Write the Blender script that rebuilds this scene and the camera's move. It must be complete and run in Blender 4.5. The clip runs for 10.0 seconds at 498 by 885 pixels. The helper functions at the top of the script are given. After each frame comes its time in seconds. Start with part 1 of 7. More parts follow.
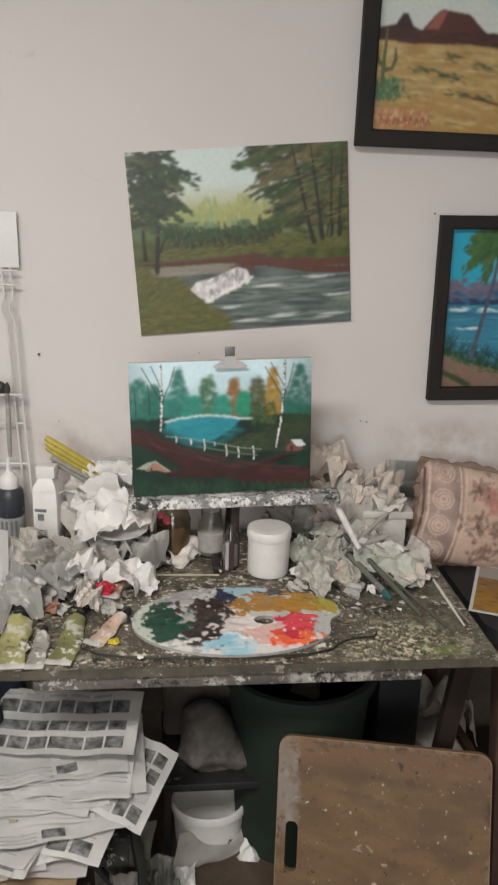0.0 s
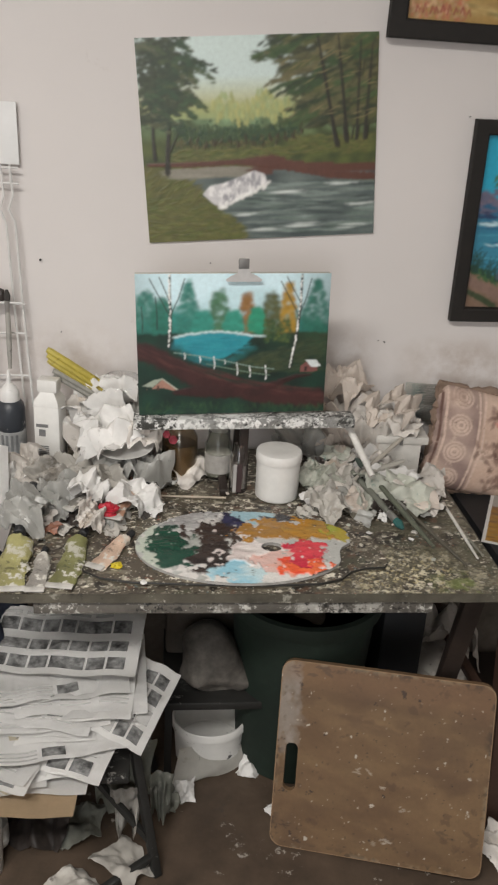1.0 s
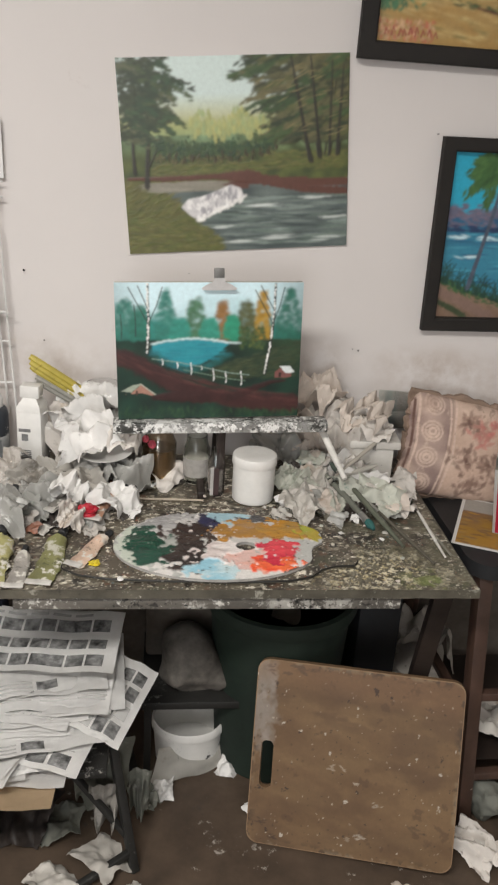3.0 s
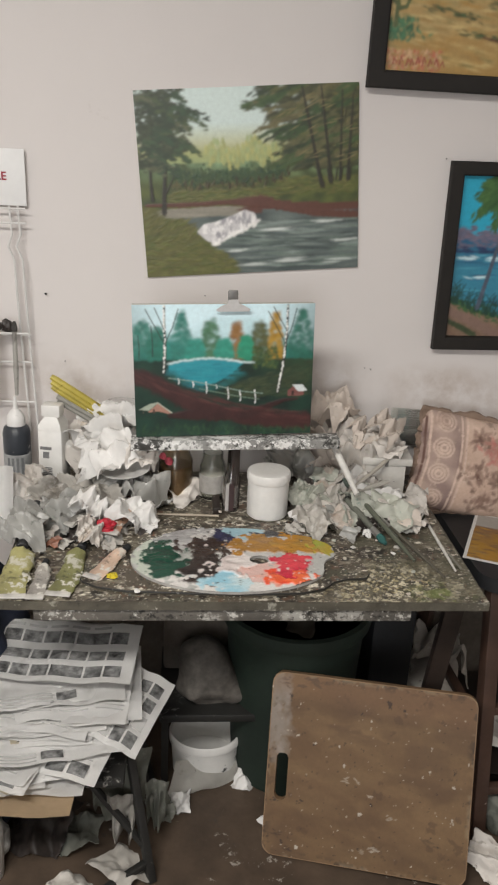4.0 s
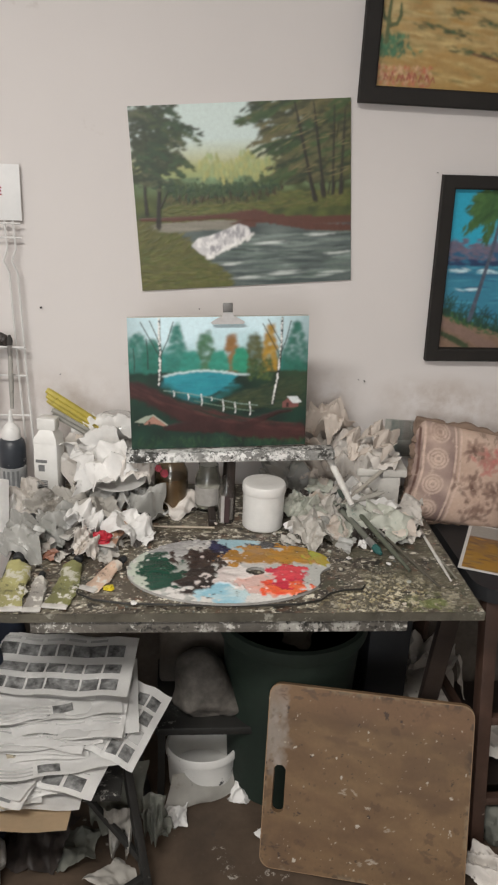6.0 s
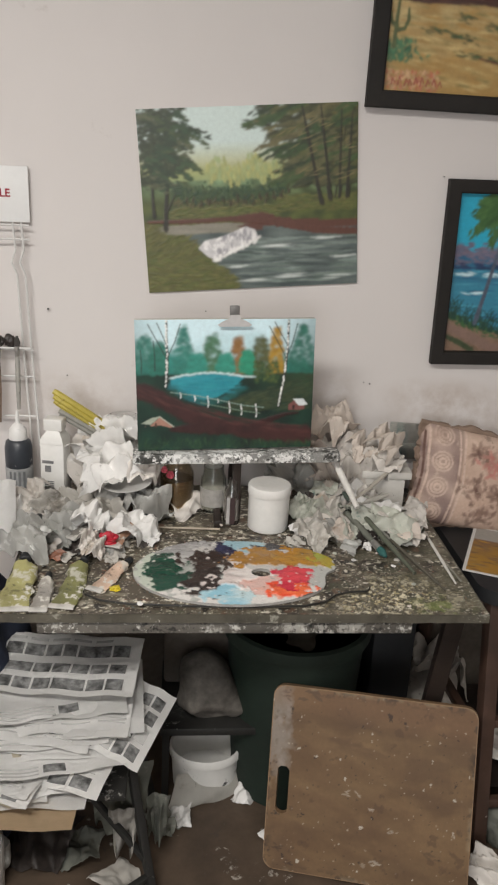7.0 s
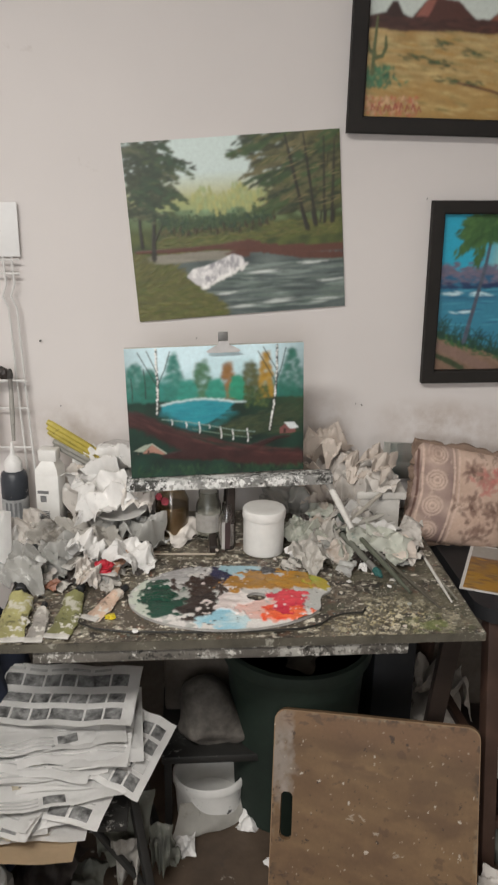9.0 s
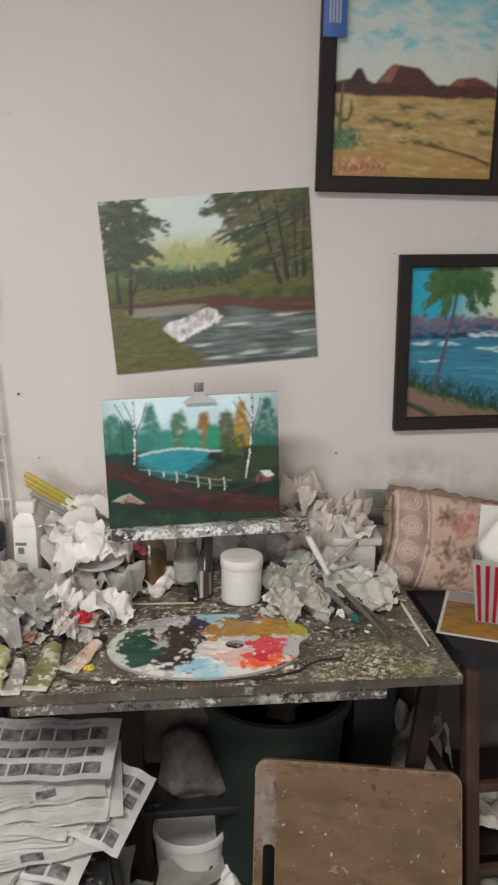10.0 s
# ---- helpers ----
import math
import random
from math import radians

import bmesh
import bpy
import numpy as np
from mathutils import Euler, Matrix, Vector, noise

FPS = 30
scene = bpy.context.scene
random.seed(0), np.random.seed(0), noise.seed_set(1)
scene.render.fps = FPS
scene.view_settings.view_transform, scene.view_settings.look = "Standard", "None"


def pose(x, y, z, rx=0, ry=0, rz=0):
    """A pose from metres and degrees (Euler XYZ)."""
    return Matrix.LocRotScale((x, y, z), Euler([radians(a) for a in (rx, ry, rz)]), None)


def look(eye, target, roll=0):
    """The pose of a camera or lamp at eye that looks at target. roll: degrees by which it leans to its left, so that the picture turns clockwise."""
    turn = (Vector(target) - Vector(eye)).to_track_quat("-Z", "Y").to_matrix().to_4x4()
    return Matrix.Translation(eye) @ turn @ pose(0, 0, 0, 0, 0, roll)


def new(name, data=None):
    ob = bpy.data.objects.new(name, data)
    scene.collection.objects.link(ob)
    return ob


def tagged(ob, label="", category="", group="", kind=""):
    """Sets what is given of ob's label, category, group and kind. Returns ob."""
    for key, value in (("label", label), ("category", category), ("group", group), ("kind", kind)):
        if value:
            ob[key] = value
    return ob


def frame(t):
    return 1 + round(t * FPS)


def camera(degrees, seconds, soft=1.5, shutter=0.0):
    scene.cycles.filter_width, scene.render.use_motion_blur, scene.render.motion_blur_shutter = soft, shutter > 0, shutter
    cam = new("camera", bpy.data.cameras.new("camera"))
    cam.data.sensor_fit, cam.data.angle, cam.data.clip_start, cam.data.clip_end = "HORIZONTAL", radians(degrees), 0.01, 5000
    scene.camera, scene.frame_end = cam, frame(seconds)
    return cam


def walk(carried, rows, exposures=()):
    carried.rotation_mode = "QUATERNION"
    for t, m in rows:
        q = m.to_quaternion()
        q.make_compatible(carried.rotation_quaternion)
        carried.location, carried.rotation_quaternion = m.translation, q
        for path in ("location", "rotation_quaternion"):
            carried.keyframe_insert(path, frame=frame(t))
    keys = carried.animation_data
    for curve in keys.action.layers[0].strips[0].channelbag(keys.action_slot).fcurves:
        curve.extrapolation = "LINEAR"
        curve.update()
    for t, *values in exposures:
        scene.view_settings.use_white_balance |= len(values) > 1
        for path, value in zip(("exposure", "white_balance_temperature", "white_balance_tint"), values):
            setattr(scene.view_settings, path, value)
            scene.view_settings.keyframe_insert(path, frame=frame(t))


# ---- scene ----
cam = camera(33.7, 10.0, soft=2.2, shutter=0.5)
PATH = [
    (0, (0.273, 0.102, 1.604), (0.482, 2.006, 1.029), 1.8),
    (0.5, (0.284, 0.11, 1.601), (0.497, 1.986, 0.942), 2.7),
    (1, (0.267, 0.192, 1.601), (0.468, 2.021, 0.816), 3.5),
    (1.5, (0.225, 0.265, 1.588), (0.527, 2.073, 0.788), 5.3),
    (2, (0.21, 0.3, 1.561), (0.643, 2.044, 0.684), 7.3),
    (2.5, (0.276, 0.204, 1.576), (0.551, 2.01, 0.762), 3.7),
    (2.7, (0.287, 0.165, 1.59), (0.527, 1.99, 0.81), 3.7),
    (3.8, (0.315, 0.076, 1.600), (0.494, 1.941, 0.902), 3.0),
    (4, (0.31, 0.073, 1.604), (0.476, 1.94, 0.907), 2.9),
    (4.5, (0.304, 0.071, 1.602), (0.466, 1.938, 0.903), 2.7),
    (5, (0.303, 0.061, 1.602), (0.478, 1.932, 0.92), 2.9),
    (5.5, (0.311, 0.064, 1.602), (0.485, 1.936, 0.921), 2.5),
    (5.7, (0.306, 0.065, 1.602), (0.491, 1.938, 0.929), 2.7),
    (6.8, (0.300, 0.059, 1.602), (0.476, 1.939, 0.943), 2.9),
    (7, (0.293, 0.058, 1.606), (0.472, 1.936, 0.944), 3.0),
    (7.5, (0.291, 0.047, 1.614), (0.459, 1.937, 0.982), 2.5),
    (8, (0.292, 0.037, 1.61), (0.458, 1.935, 1.001), 2.5),
    (8.5, (0.3, 0.051, 1.605), (0.466, 1.94, 0.969), 2.5),
    (9, (0.325, 0.045, 1.61), (0.488, 1.944, 1.004), 1.1),
    (9.5, (0.326, 0.031, 1.615), (0.488, 1.951, 1.077), 2.0),
    (10, (0.326, 0.015, 1.614), (0.544, 1.943, 1.127), 0.7),
]
EXPOSURES = [(0, -0.08), (1, -0.05), (1.5, -0.04), (2, 0.02), (2.5, 0.15), (2.7, 0.14), (4, 0.02), (5, 0.0), (7, -0.02), (8, -0.04), (9, -0.03), (10, -0.08)]
walk(cam, [(t, look(eye, target, roll)) for t, eye, target, roll in PATH], EXPOSURES)

# ---------- light ----------
world = bpy.data.worlds.new("world")
scene.world = world
world.use_nodes = True
world.node_tree.nodes["Background"].inputs[0].default_value = (0.9, 0.95, 1.0, 1)
world.node_tree.nodes["Background"].inputs[1].default_value = 0.05


def area_lamp(name, x, y, z, sx, sy, watts, colour):
    lamp = bpy.data.lights.new(name, "AREA")
    lamp.shape, lamp.size, lamp.size_y, lamp.energy, lamp.color = "RECTANGLE", sx, sy, watts, colour
    ob = new(name, lamp)
    ob.matrix_world = pose(x, y, z)
    return ob


area_lamp("tube_lamp", -0.38, -0.18, 2.62, 1.25, 0.42, 79, (1.0, 0.965, 0.915))
# Fill added from behind the viewpoint; no such fixture is known.
area_lamp("rear_fill_lamp", 0.3, -2.0, 2.62, 1.2, 0.16, 12, (1.0, 0.955, 0.90))
window_light = area_lamp("window_daylight", -0.55, -2.96, 1.45, 1.5, 1.2, 40, (0.95, 0.975, 1.0))
window_light.matrix_world = pose(-0.55, -2.96, 1.45, 90, 0, 0)


# ---------- materials ----------
def lin(c):
    c /= 255.0
    return c / 12.92 if c <= 0.04045 else ((c + 0.055) / 1.055) ** 2.4


def tone(r, g, b, k=1.25):
    """A pigment's base colour from its look under this room's light."""
    return tuple(min(0.92, lin(c) * k) for c in (r, g, b))


def ramp(nt, a, b, fac):
    r = nt.nodes.new("ShaderNodeValToRGB")
    r.color_ramp.elements[0].position, r.color_ramp.elements[0].color = a[0], (*a[1], 1)
    r.color_ramp.elements[1].position, r.color_ramp.elements[1].color = b[0], (*b[1], 1)
    nt.links.new(fac, r.inputs[0])
    return r.outputs[0]


def noise_node(nt, scale, detail=4.0, rough=0.6, coord=None, kind="Object"):
    tc = coord or nt.nodes.new("ShaderNodeTexCoord").outputs[kind]
    n = nt.nodes.new("ShaderNodeTexNoise")
    n.inputs["Scale"].default_value, n.inputs["Detail"].default_value, n.inputs["Roughness"].default_value = scale, detail, rough
    nt.links.new(tc, n.inputs["Vector"])
    return n.outputs["Fac"]


def mix(nt, fac, a, b, mode="MIX"):
    m = nt.nodes.new("ShaderNodeMix")
    m.data_type, m.blend_type = "RGBA", mode
    for v, i in ((fac, 0), (a, 6), (b, 7)):
        if isinstance(v, (int, float)):
            m.inputs[i].default_value = v
        elif isinstance(v, tuple):
            m.inputs[i].default_value = (*v[:3], 1)
        else:
            nt.links.new(v, m.inputs[i])
    return m.outputs[2]


def scaled(c, k):
    return tuple(min(0.95, x * k) for x in c)


def bump_to(nt, bsdf, height, strength, distance):
    b = nt.nodes.new("ShaderNodeBump")
    b.inputs["Strength"].default_value, b.inputs["Distance"].default_value = strength, distance
    nt.links.new(height, b.inputs["Height"])
    nt.links.new(b.outputs[0], bsdf.inputs["Normal"])


def start(name, rough=0.6, metal=0.0):
    m = bpy.data.materials.new(name)
    m.use_nodes = True
    p = m.node_tree.nodes["Principled BSDF"]
    p.inputs["Roughness"].default_value, p.inputs["Metallic"].default_value = rough, metal
    return m, m.node_tree, p


def plain(name, c, rough=0.6, metal=0.0, coarse=6, fine=70, depth=0.35, bump=0.25, dist=0.002, per=0.0):
    """A surface with coarse stains and fine grain."""
    m, nt, p = start(name, rough, metal)
    big = ramp(nt, (0.32, scaled(c, 1 - depth)), (0.68, scaled(c, 1 + depth * 0.4)), noise_node(nt, coarse))
    small = ramp(nt, (0.35, (1 - depth * 0.5,) * 3), (0.65, (1, 1, 1)), noise_node(nt, fine, 6))
    col = mix(nt, 1.0, big, small, "MULTIPLY")
    if per:
        info = nt.nodes.new("ShaderNodeObjectInfo")
        col = mix(nt, 1.0, col, ramp(nt, (0.0, (1 - per,) * 3), (1.0, (1, 1, 1)), info.outputs["Random"]), "MULTIPLY")
    nt.links.new(col, p.inputs["Base Color"])
    bump_to(nt, p, noise_node(nt, fine, 5), bump, dist)
    return m


def splattered(name, c, flecks, rough=0.55, amount=0.5, grime=0.5, bump=0.5, fleck_scale=38):
    """Ground colour under old dried paint: patches, then flecks of several colours at several sizes."""
    m, nt, p = start(name, rough)
    tc = nt.nodes.new("ShaderNodeTexCoord").outputs["Object"]
    col = ramp(nt, (0.3, scaled(c, 1 - grime)), (0.7, scaled(c, 1 + grime)), noise_node(nt, 9, 6, 0.65, tc))
    for i, f in enumerate(flecks):
        off = nt.nodes.new("ShaderNodeVectorMath")
        off.operation = "ADD"
        off.inputs[1].default_value = (3.1 * i + 1, 1.7 * i, 2.3 * i)
        nt.links.new(tc, off.inputs[0])
        n = noise_node(nt, fleck_scale * (0.40 + 0.45 * i), 7, 0.72, off.outputs[0])
        # flecks gather in patches and thin out between them
        patch = ramp(nt, (0.35, (0.80,) * 3), (0.65, (1.10,) * 3), noise_node(nt, 5 + 2 * i, 3, 0.6, off.outputs[0]))
        gathered = nt.nodes.new("ShaderNodeMath")
        gathered.operation = "MULTIPLY"
        nt.links.new(n, gathered.inputs[0])
        nt.links.new(patch, gathered.inputs[1])
        lo = 0.66 - 0.13 * amount
        mask = ramp(nt, (lo, (0, 0, 0)), (lo + 0.05, (1, 1, 1)), gathered.outputs[0])
        col = mix(nt, mask, col, f)
    nt.links.new(col, p.inputs["Base Color"])
    bump_to(nt, p, noise_node(nt, 60, 6, 0.6, tc), bump, 0.003)
    return m


def stained(name, c, stains, rough=0.85, amount=0.5, per=0.15, scale=16):
    """Paper or cloth that has wiped brushes: soft soaked stains and a few crisp smears."""
    m, nt, p = start(name, rough)
    tc = nt.nodes.new("ShaderNodeTexCoord").outputs["Object"]
    info = nt.nodes.new("ShaderNodeObjectInfo")
    shift = nt.nodes.new("ShaderNodeVectorMath")
    shift.operation = "MULTIPLY_ADD"
    shift.inputs[1].default_value = (1, 1, 1)
    nt.links.new(tc, shift.inputs[0])
    spread = nt.nodes.new("ShaderNodeMath")
    spread.operation = "MULTIPLY"
    spread.inputs[1].default_value = 40
    nt.links.new(info.outputs["Random"], spread.inputs[0])
    nt.links.new(spread.outputs[0], shift.inputs[2])
    base = shift.outputs[0]
    col = ramp(nt, (0.3, scaled(c, 0.86)), (0.7, scaled(c, 1.03)), noise_node(nt, 20, 4, 0.6, base))
    for i, f in enumerate(stains):
        off = nt.nodes.new("ShaderNodeVectorMath")
        off.operation = "ADD"
        off.inputs[1].default_value = (4.3 * i + 2, 1.9 * i, 7.7 * i)
        nt.links.new(base, off.inputs[0])
        lo = 0.70 - 0.16 * amount + 0.02 * i
        mask = ramp(nt, (lo, (0, 0, 0)), (lo + 0.09, (0.9, 0.9, 0.9)), noise_node(nt, scale * (0.6 + 0.5 * i), 6, 0.66, off.outputs[0]))
        col = mix(nt, mask, col, f)
    col = mix(nt, 1.0, col, ramp(nt, (0.0, (1 - per,) * 3), (1.0, (1, 1, 1)), info.outputs["Random"]), "MULTIPLY")
    nt.links.new(col, p.inputs["Base Color"])
    bump_to(nt, p, noise_node(nt, 140, 4, 0.6, tc), 0.2, 0.001)
    return m


def pigment(name, rough=0.45, bump=0.12):
    """Oil paint whose colour lies on the mesh, with brush grain."""
    m, nt, p = start(name, rough)
    a = nt.nodes.new("ShaderNodeVertexColor")
    a.layer_name = "pigment"
    tc = nt.nodes.new("ShaderNodeTexCoord").outputs["Object"]
    g = ramp(nt, (0.3, (0.91,) * 3), (0.7, (1.04,) * 3), noise_node(nt, 95, 5, 0.6, tc))
    nt.links.new(mix(nt, 1.0, a.outputs[0], g, "MULTIPLY"), p.inputs["Base Color"])
    bump_to(nt, p, noise_node(nt, 240, 4, 0.6, tc), bump, 0.0015)
    return m


def clear(name, c, rough=0.05, ior=1.45):
    m, nt, p = start(name, rough)
    p.inputs["Base Color"].default_value = (*c, 1)
    p.inputs["Transmission Weight"].default_value = 1.0
    p.inputs["IOR"].default_value = ior
    return m


def wall_paint(name, c):
    m, nt, p = start(name, 0.75)
    tc = nt.nodes.new("ShaderNodeTexCoord").outputs["Object"]
    col = ramp(nt, (0.3, scaled(c, 0.94)), (0.7, scaled(c, 1.02)), noise_node(nt, 1.6, 4, 0.55, tc))
    smear = ramp(nt, (0.66, (1, 1, 1)), (0.80, (0.80, 0.77, 0.75)), noise_node(nt, 7, 5, 0.7, tc))
    col = mix(nt, 1.0, col, smear, "MULTIPLY")
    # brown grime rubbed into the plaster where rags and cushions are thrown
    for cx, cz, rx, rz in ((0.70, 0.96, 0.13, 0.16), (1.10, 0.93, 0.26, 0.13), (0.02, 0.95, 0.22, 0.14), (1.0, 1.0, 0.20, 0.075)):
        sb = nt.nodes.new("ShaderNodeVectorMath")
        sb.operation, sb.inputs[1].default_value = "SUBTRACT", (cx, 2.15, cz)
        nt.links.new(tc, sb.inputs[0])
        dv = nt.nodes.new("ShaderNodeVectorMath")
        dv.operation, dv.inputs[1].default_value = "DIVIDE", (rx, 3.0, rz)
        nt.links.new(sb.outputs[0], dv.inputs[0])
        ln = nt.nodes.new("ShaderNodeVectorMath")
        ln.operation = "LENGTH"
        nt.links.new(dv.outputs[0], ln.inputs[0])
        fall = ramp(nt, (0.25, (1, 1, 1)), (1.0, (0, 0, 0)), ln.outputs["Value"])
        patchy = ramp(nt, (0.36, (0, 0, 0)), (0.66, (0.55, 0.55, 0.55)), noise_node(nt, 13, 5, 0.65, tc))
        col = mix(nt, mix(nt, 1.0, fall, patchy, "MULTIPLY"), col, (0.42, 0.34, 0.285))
    nt.links.new(col, p.inputs["Base Color"])
    bump_to(nt, p, noise_node(nt, 120, 4, 0.6, tc), 0.12, 0.001)
    return m


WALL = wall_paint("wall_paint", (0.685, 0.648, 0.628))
CEILING = plain("ceiling_paint", (0.78, 0.77, 0.75), 0.8, depth=0.08, bump=0.1)
FLOOR = splattered("floor_concrete", (0.078, 0.054, 0.037), [(0.12, 0.10, 0.08), (0.06, 0.045, 0.035), (0.34, 0.31, 0.27)], 0.6, 0.15, 0.35, 0.3, 26)
TABLE = splattered("paint_crusted_wood", (0.075, 0.068, 0.052), [(0.27, 0.26, 0.22), (0.45, 0.43, 0.38), (0.035, 0.032, 0.028), (0.40, 0.38, 0.32)], 0.5, 0.25, 0.55, 0.8, 48)
EDGE = splattered("paint_crusted_edge", (0.10, 0.092, 0.08), [(0.35, 0.34, 0.31), (0.03, 0.028, 0.025), (0.55, 0.54, 0.5), (0.02, 0.02, 0.018)], 0.5, 0.8, 0.5, 0.8, 60)
TRAY = splattered("paint_caked_ledge", (0.30, 0.30, 0.285), [(0.66, 0.66, 0.64), (0.04, 0.04, 0.036), (0.78, 0.78, 0.76)], 0.45, 1.35, 0.5, 1.0, 75)
DARKWOOD = splattered("dark_wood", (0.022, 0.015, 0.012), [(0.07, 0.06, 0.045), (0.25, 0.23, 0.2)], 0.5, 0.1, 0.4, 0.3, 40)
BROWNWOOD = splattered("brown_stained_wood", (0.062, 0.034, 0.024), [(0.08, 0.05, 0.035), (0.35, 0.31, 0.27)], 0.5, 0.1, 0.35, 0.3, 40)
BLACKMETAL = splattered("black_metal", (0.014, 0.0135, 0.012), [(0.04, 0.04, 0.037), (0.25, 0.24, 0.22)], 0.6, 0.3, 0.4, 0.4, 60)
BOARD = splattered("worn_fibreboard", (0.225, 0.14, 0.075), [(0.27, 0.175, 0.10), (0.16, 0.10, 0.055), (0.55, 0.49, 0.41), (0.06, 0.04, 0.028)], 0.6, 0.12, 0.22, 0.3, 22)
BLACKFRAME = plain("black_frame_lacquer", (0.011, 0.0085, 0.0065), 0.75, coarse=8, depth=0.35, bump=0.1)
CANVAS = plain("raw_canvas", (0.62, 0.60, 0.55), 0.8, depth=0.15)
OIL = pigment("oil_paint")
WETOIL = pigment("fresh_oil_paint", 0.25, 0.5)
PAPERWHITE = stained("tissue", (0.76, 0.745, 0.72), [(0.55, 0.47, 0.38), (0.44, 0.46, 0.40), (0.12, 0.10, 0.09)], 0.85, 0.55, 0.12)
WHITEPLASTIC = plain("white_plastic", (0.74, 0.73, 0.70), 0.35, coarse=14, depth=0.08, bump=0.05)
GREENBIN = plain("green_bin_plastic", (0.010, 0.022, 0.014), 0.75, coarse=5, depth=0.35)
BLACKPLASTIC = plain("black_plastic", (0.013, 0.014, 0.016), 0.6, depth=0.3)
STEEL = plain("worn_steel", (0.55, 0.54, 0.52), 0.35, 0.9, depth=0.25)


# ---------- building helpers ----------
def thing(name, label, category, m=None, group="", kind=""):
    ob = new(name)
    ob.empty_display_size = 0.05
    ob.matrix_world = m or Matrix()
    return tagged(ob, label, category, group, kind)


def finish(bm, name, material, smooth):
    me = bpy.data.meshes.new(name)
    bmesh.ops.recalc_face_normals(bm, faces=bm.faces)
    bm.to_mesh(me)
    bm.free()
    for mm in (material if isinstance(material, (list, tuple)) else [material]):
        me.materials.append(mm)
    if smooth:
        me.polygons.foreach_set("use_smooth", [True] * len(me.polygons))
        if smooth != "all":
            me.set_sharp_from_angle(angle=radians(38))
    return me


def part(name, bm, material, parent, label="", smooth=True):
    ob = new(name, finish(bm, name, material, smooth))
    ob.parent = parent
    return tagged(ob, label)


def single(name, bm, material, label, category, m=None, group="", kind="", smooth=True):
    ob = new(name, finish(bm, name, material, smooth))
    ob.matrix_world = m or Matrix()
    return tagged(ob, label, category, group, kind)


def box(bm, x0, x1, y0, y1, z0, z1, bevel=0.0, m=None):
    r = bmesh.ops.create_cube(bm, size=1, matrix=(m or Matrix()) @ Matrix.LocRotScale(((x0 + x1) / 2, (y0 + y1) / 2, (z0 + z1) / 2), None, (x1 - x0, y1 - y0, z1 - z0)))
    if bevel:
        es = list({e for v in r["verts"] for e in v.link_edges})
        bmesh.ops.bevel(bm, geom=es, offset=bevel, segments=2, affect="EDGES", profile=0.5)
    return bm


def boxed(*a, **k):
    return box(bmesh.new(), *a, **k)


def lathe(bm, profile, n=28, m=None, squash=1.0):
    m = m or Matrix()
    rings = []
    for r, z in profile:
        rings.append([bm.verts.new(m @ Vector((max(r, 1e-4) * math.cos(2 * math.pi * i / n), max(r, 1e-4) * squash * math.sin(2 * math.pi * i / n), z))) for i in range(n)])
    for a, b in zip(rings, rings[1:]):
        for i in range(n):
            bm.faces.new((a[i], a[(i + 1) % n], b[(i + 1) % n], b[i]))
    bm.faces.new(rings[0][::-1])
    bm.faces.new(rings[-1])
    return bm


def lathed(profile, n=28, m=None, squash=1.0):
    return lathe(bmesh.new(), profile, n, m, squash)


def rod(bm, pts, radii, n=8):
    """A round bar along points."""
    pts = [Vector(p) for p in pts]
    if isinstance(radii, (int, float)):
        radii = [radii] * len(pts)
    rings = []
    side = None
    for i, p in enumerate(pts):
        d = (pts[min(i + 1, len(pts) - 1)] - pts[max(i - 1, 0)]).normalized()
        if side is None or side.cross(d).length < 0.05:
            side = d.orthogonal().normalized()
        side = (side - d * side.dot(d)).normalized()
        up = d.cross(side)
        rings.append([bm.verts.new(p + radii[i] * (math.cos(2 * math.pi * k / n) * side + math.sin(2 * math.pi * k / n) * up)) for k in range(n)])
    for a, b in zip(rings, rings[1:]):
        for k in range(n):
            bm.faces.new((a[k], a[(k + 1) % n], b[(k + 1) % n], b[k]))
    bm.faces.new(rings[0][::-1])
    bm.faces.new(rings[-1])
    return bm


def rodded(pts, radii, n=8):
    return rod(bmesh.new(), pts, radii, n)


def beam(bm, a, b, w, d, bevel=0.002):
    """A square bar from a to b."""
    a, b = Vector(a), Vector(b)
    q = (b - a).to_track_quat("Z", "Y").to_matrix().to_4x4()
    return box(bm, -w / 2, w / 2, -d / 2, d / 2, 0, (b - a).length, bevel, Matrix.Translation(a) @ q)


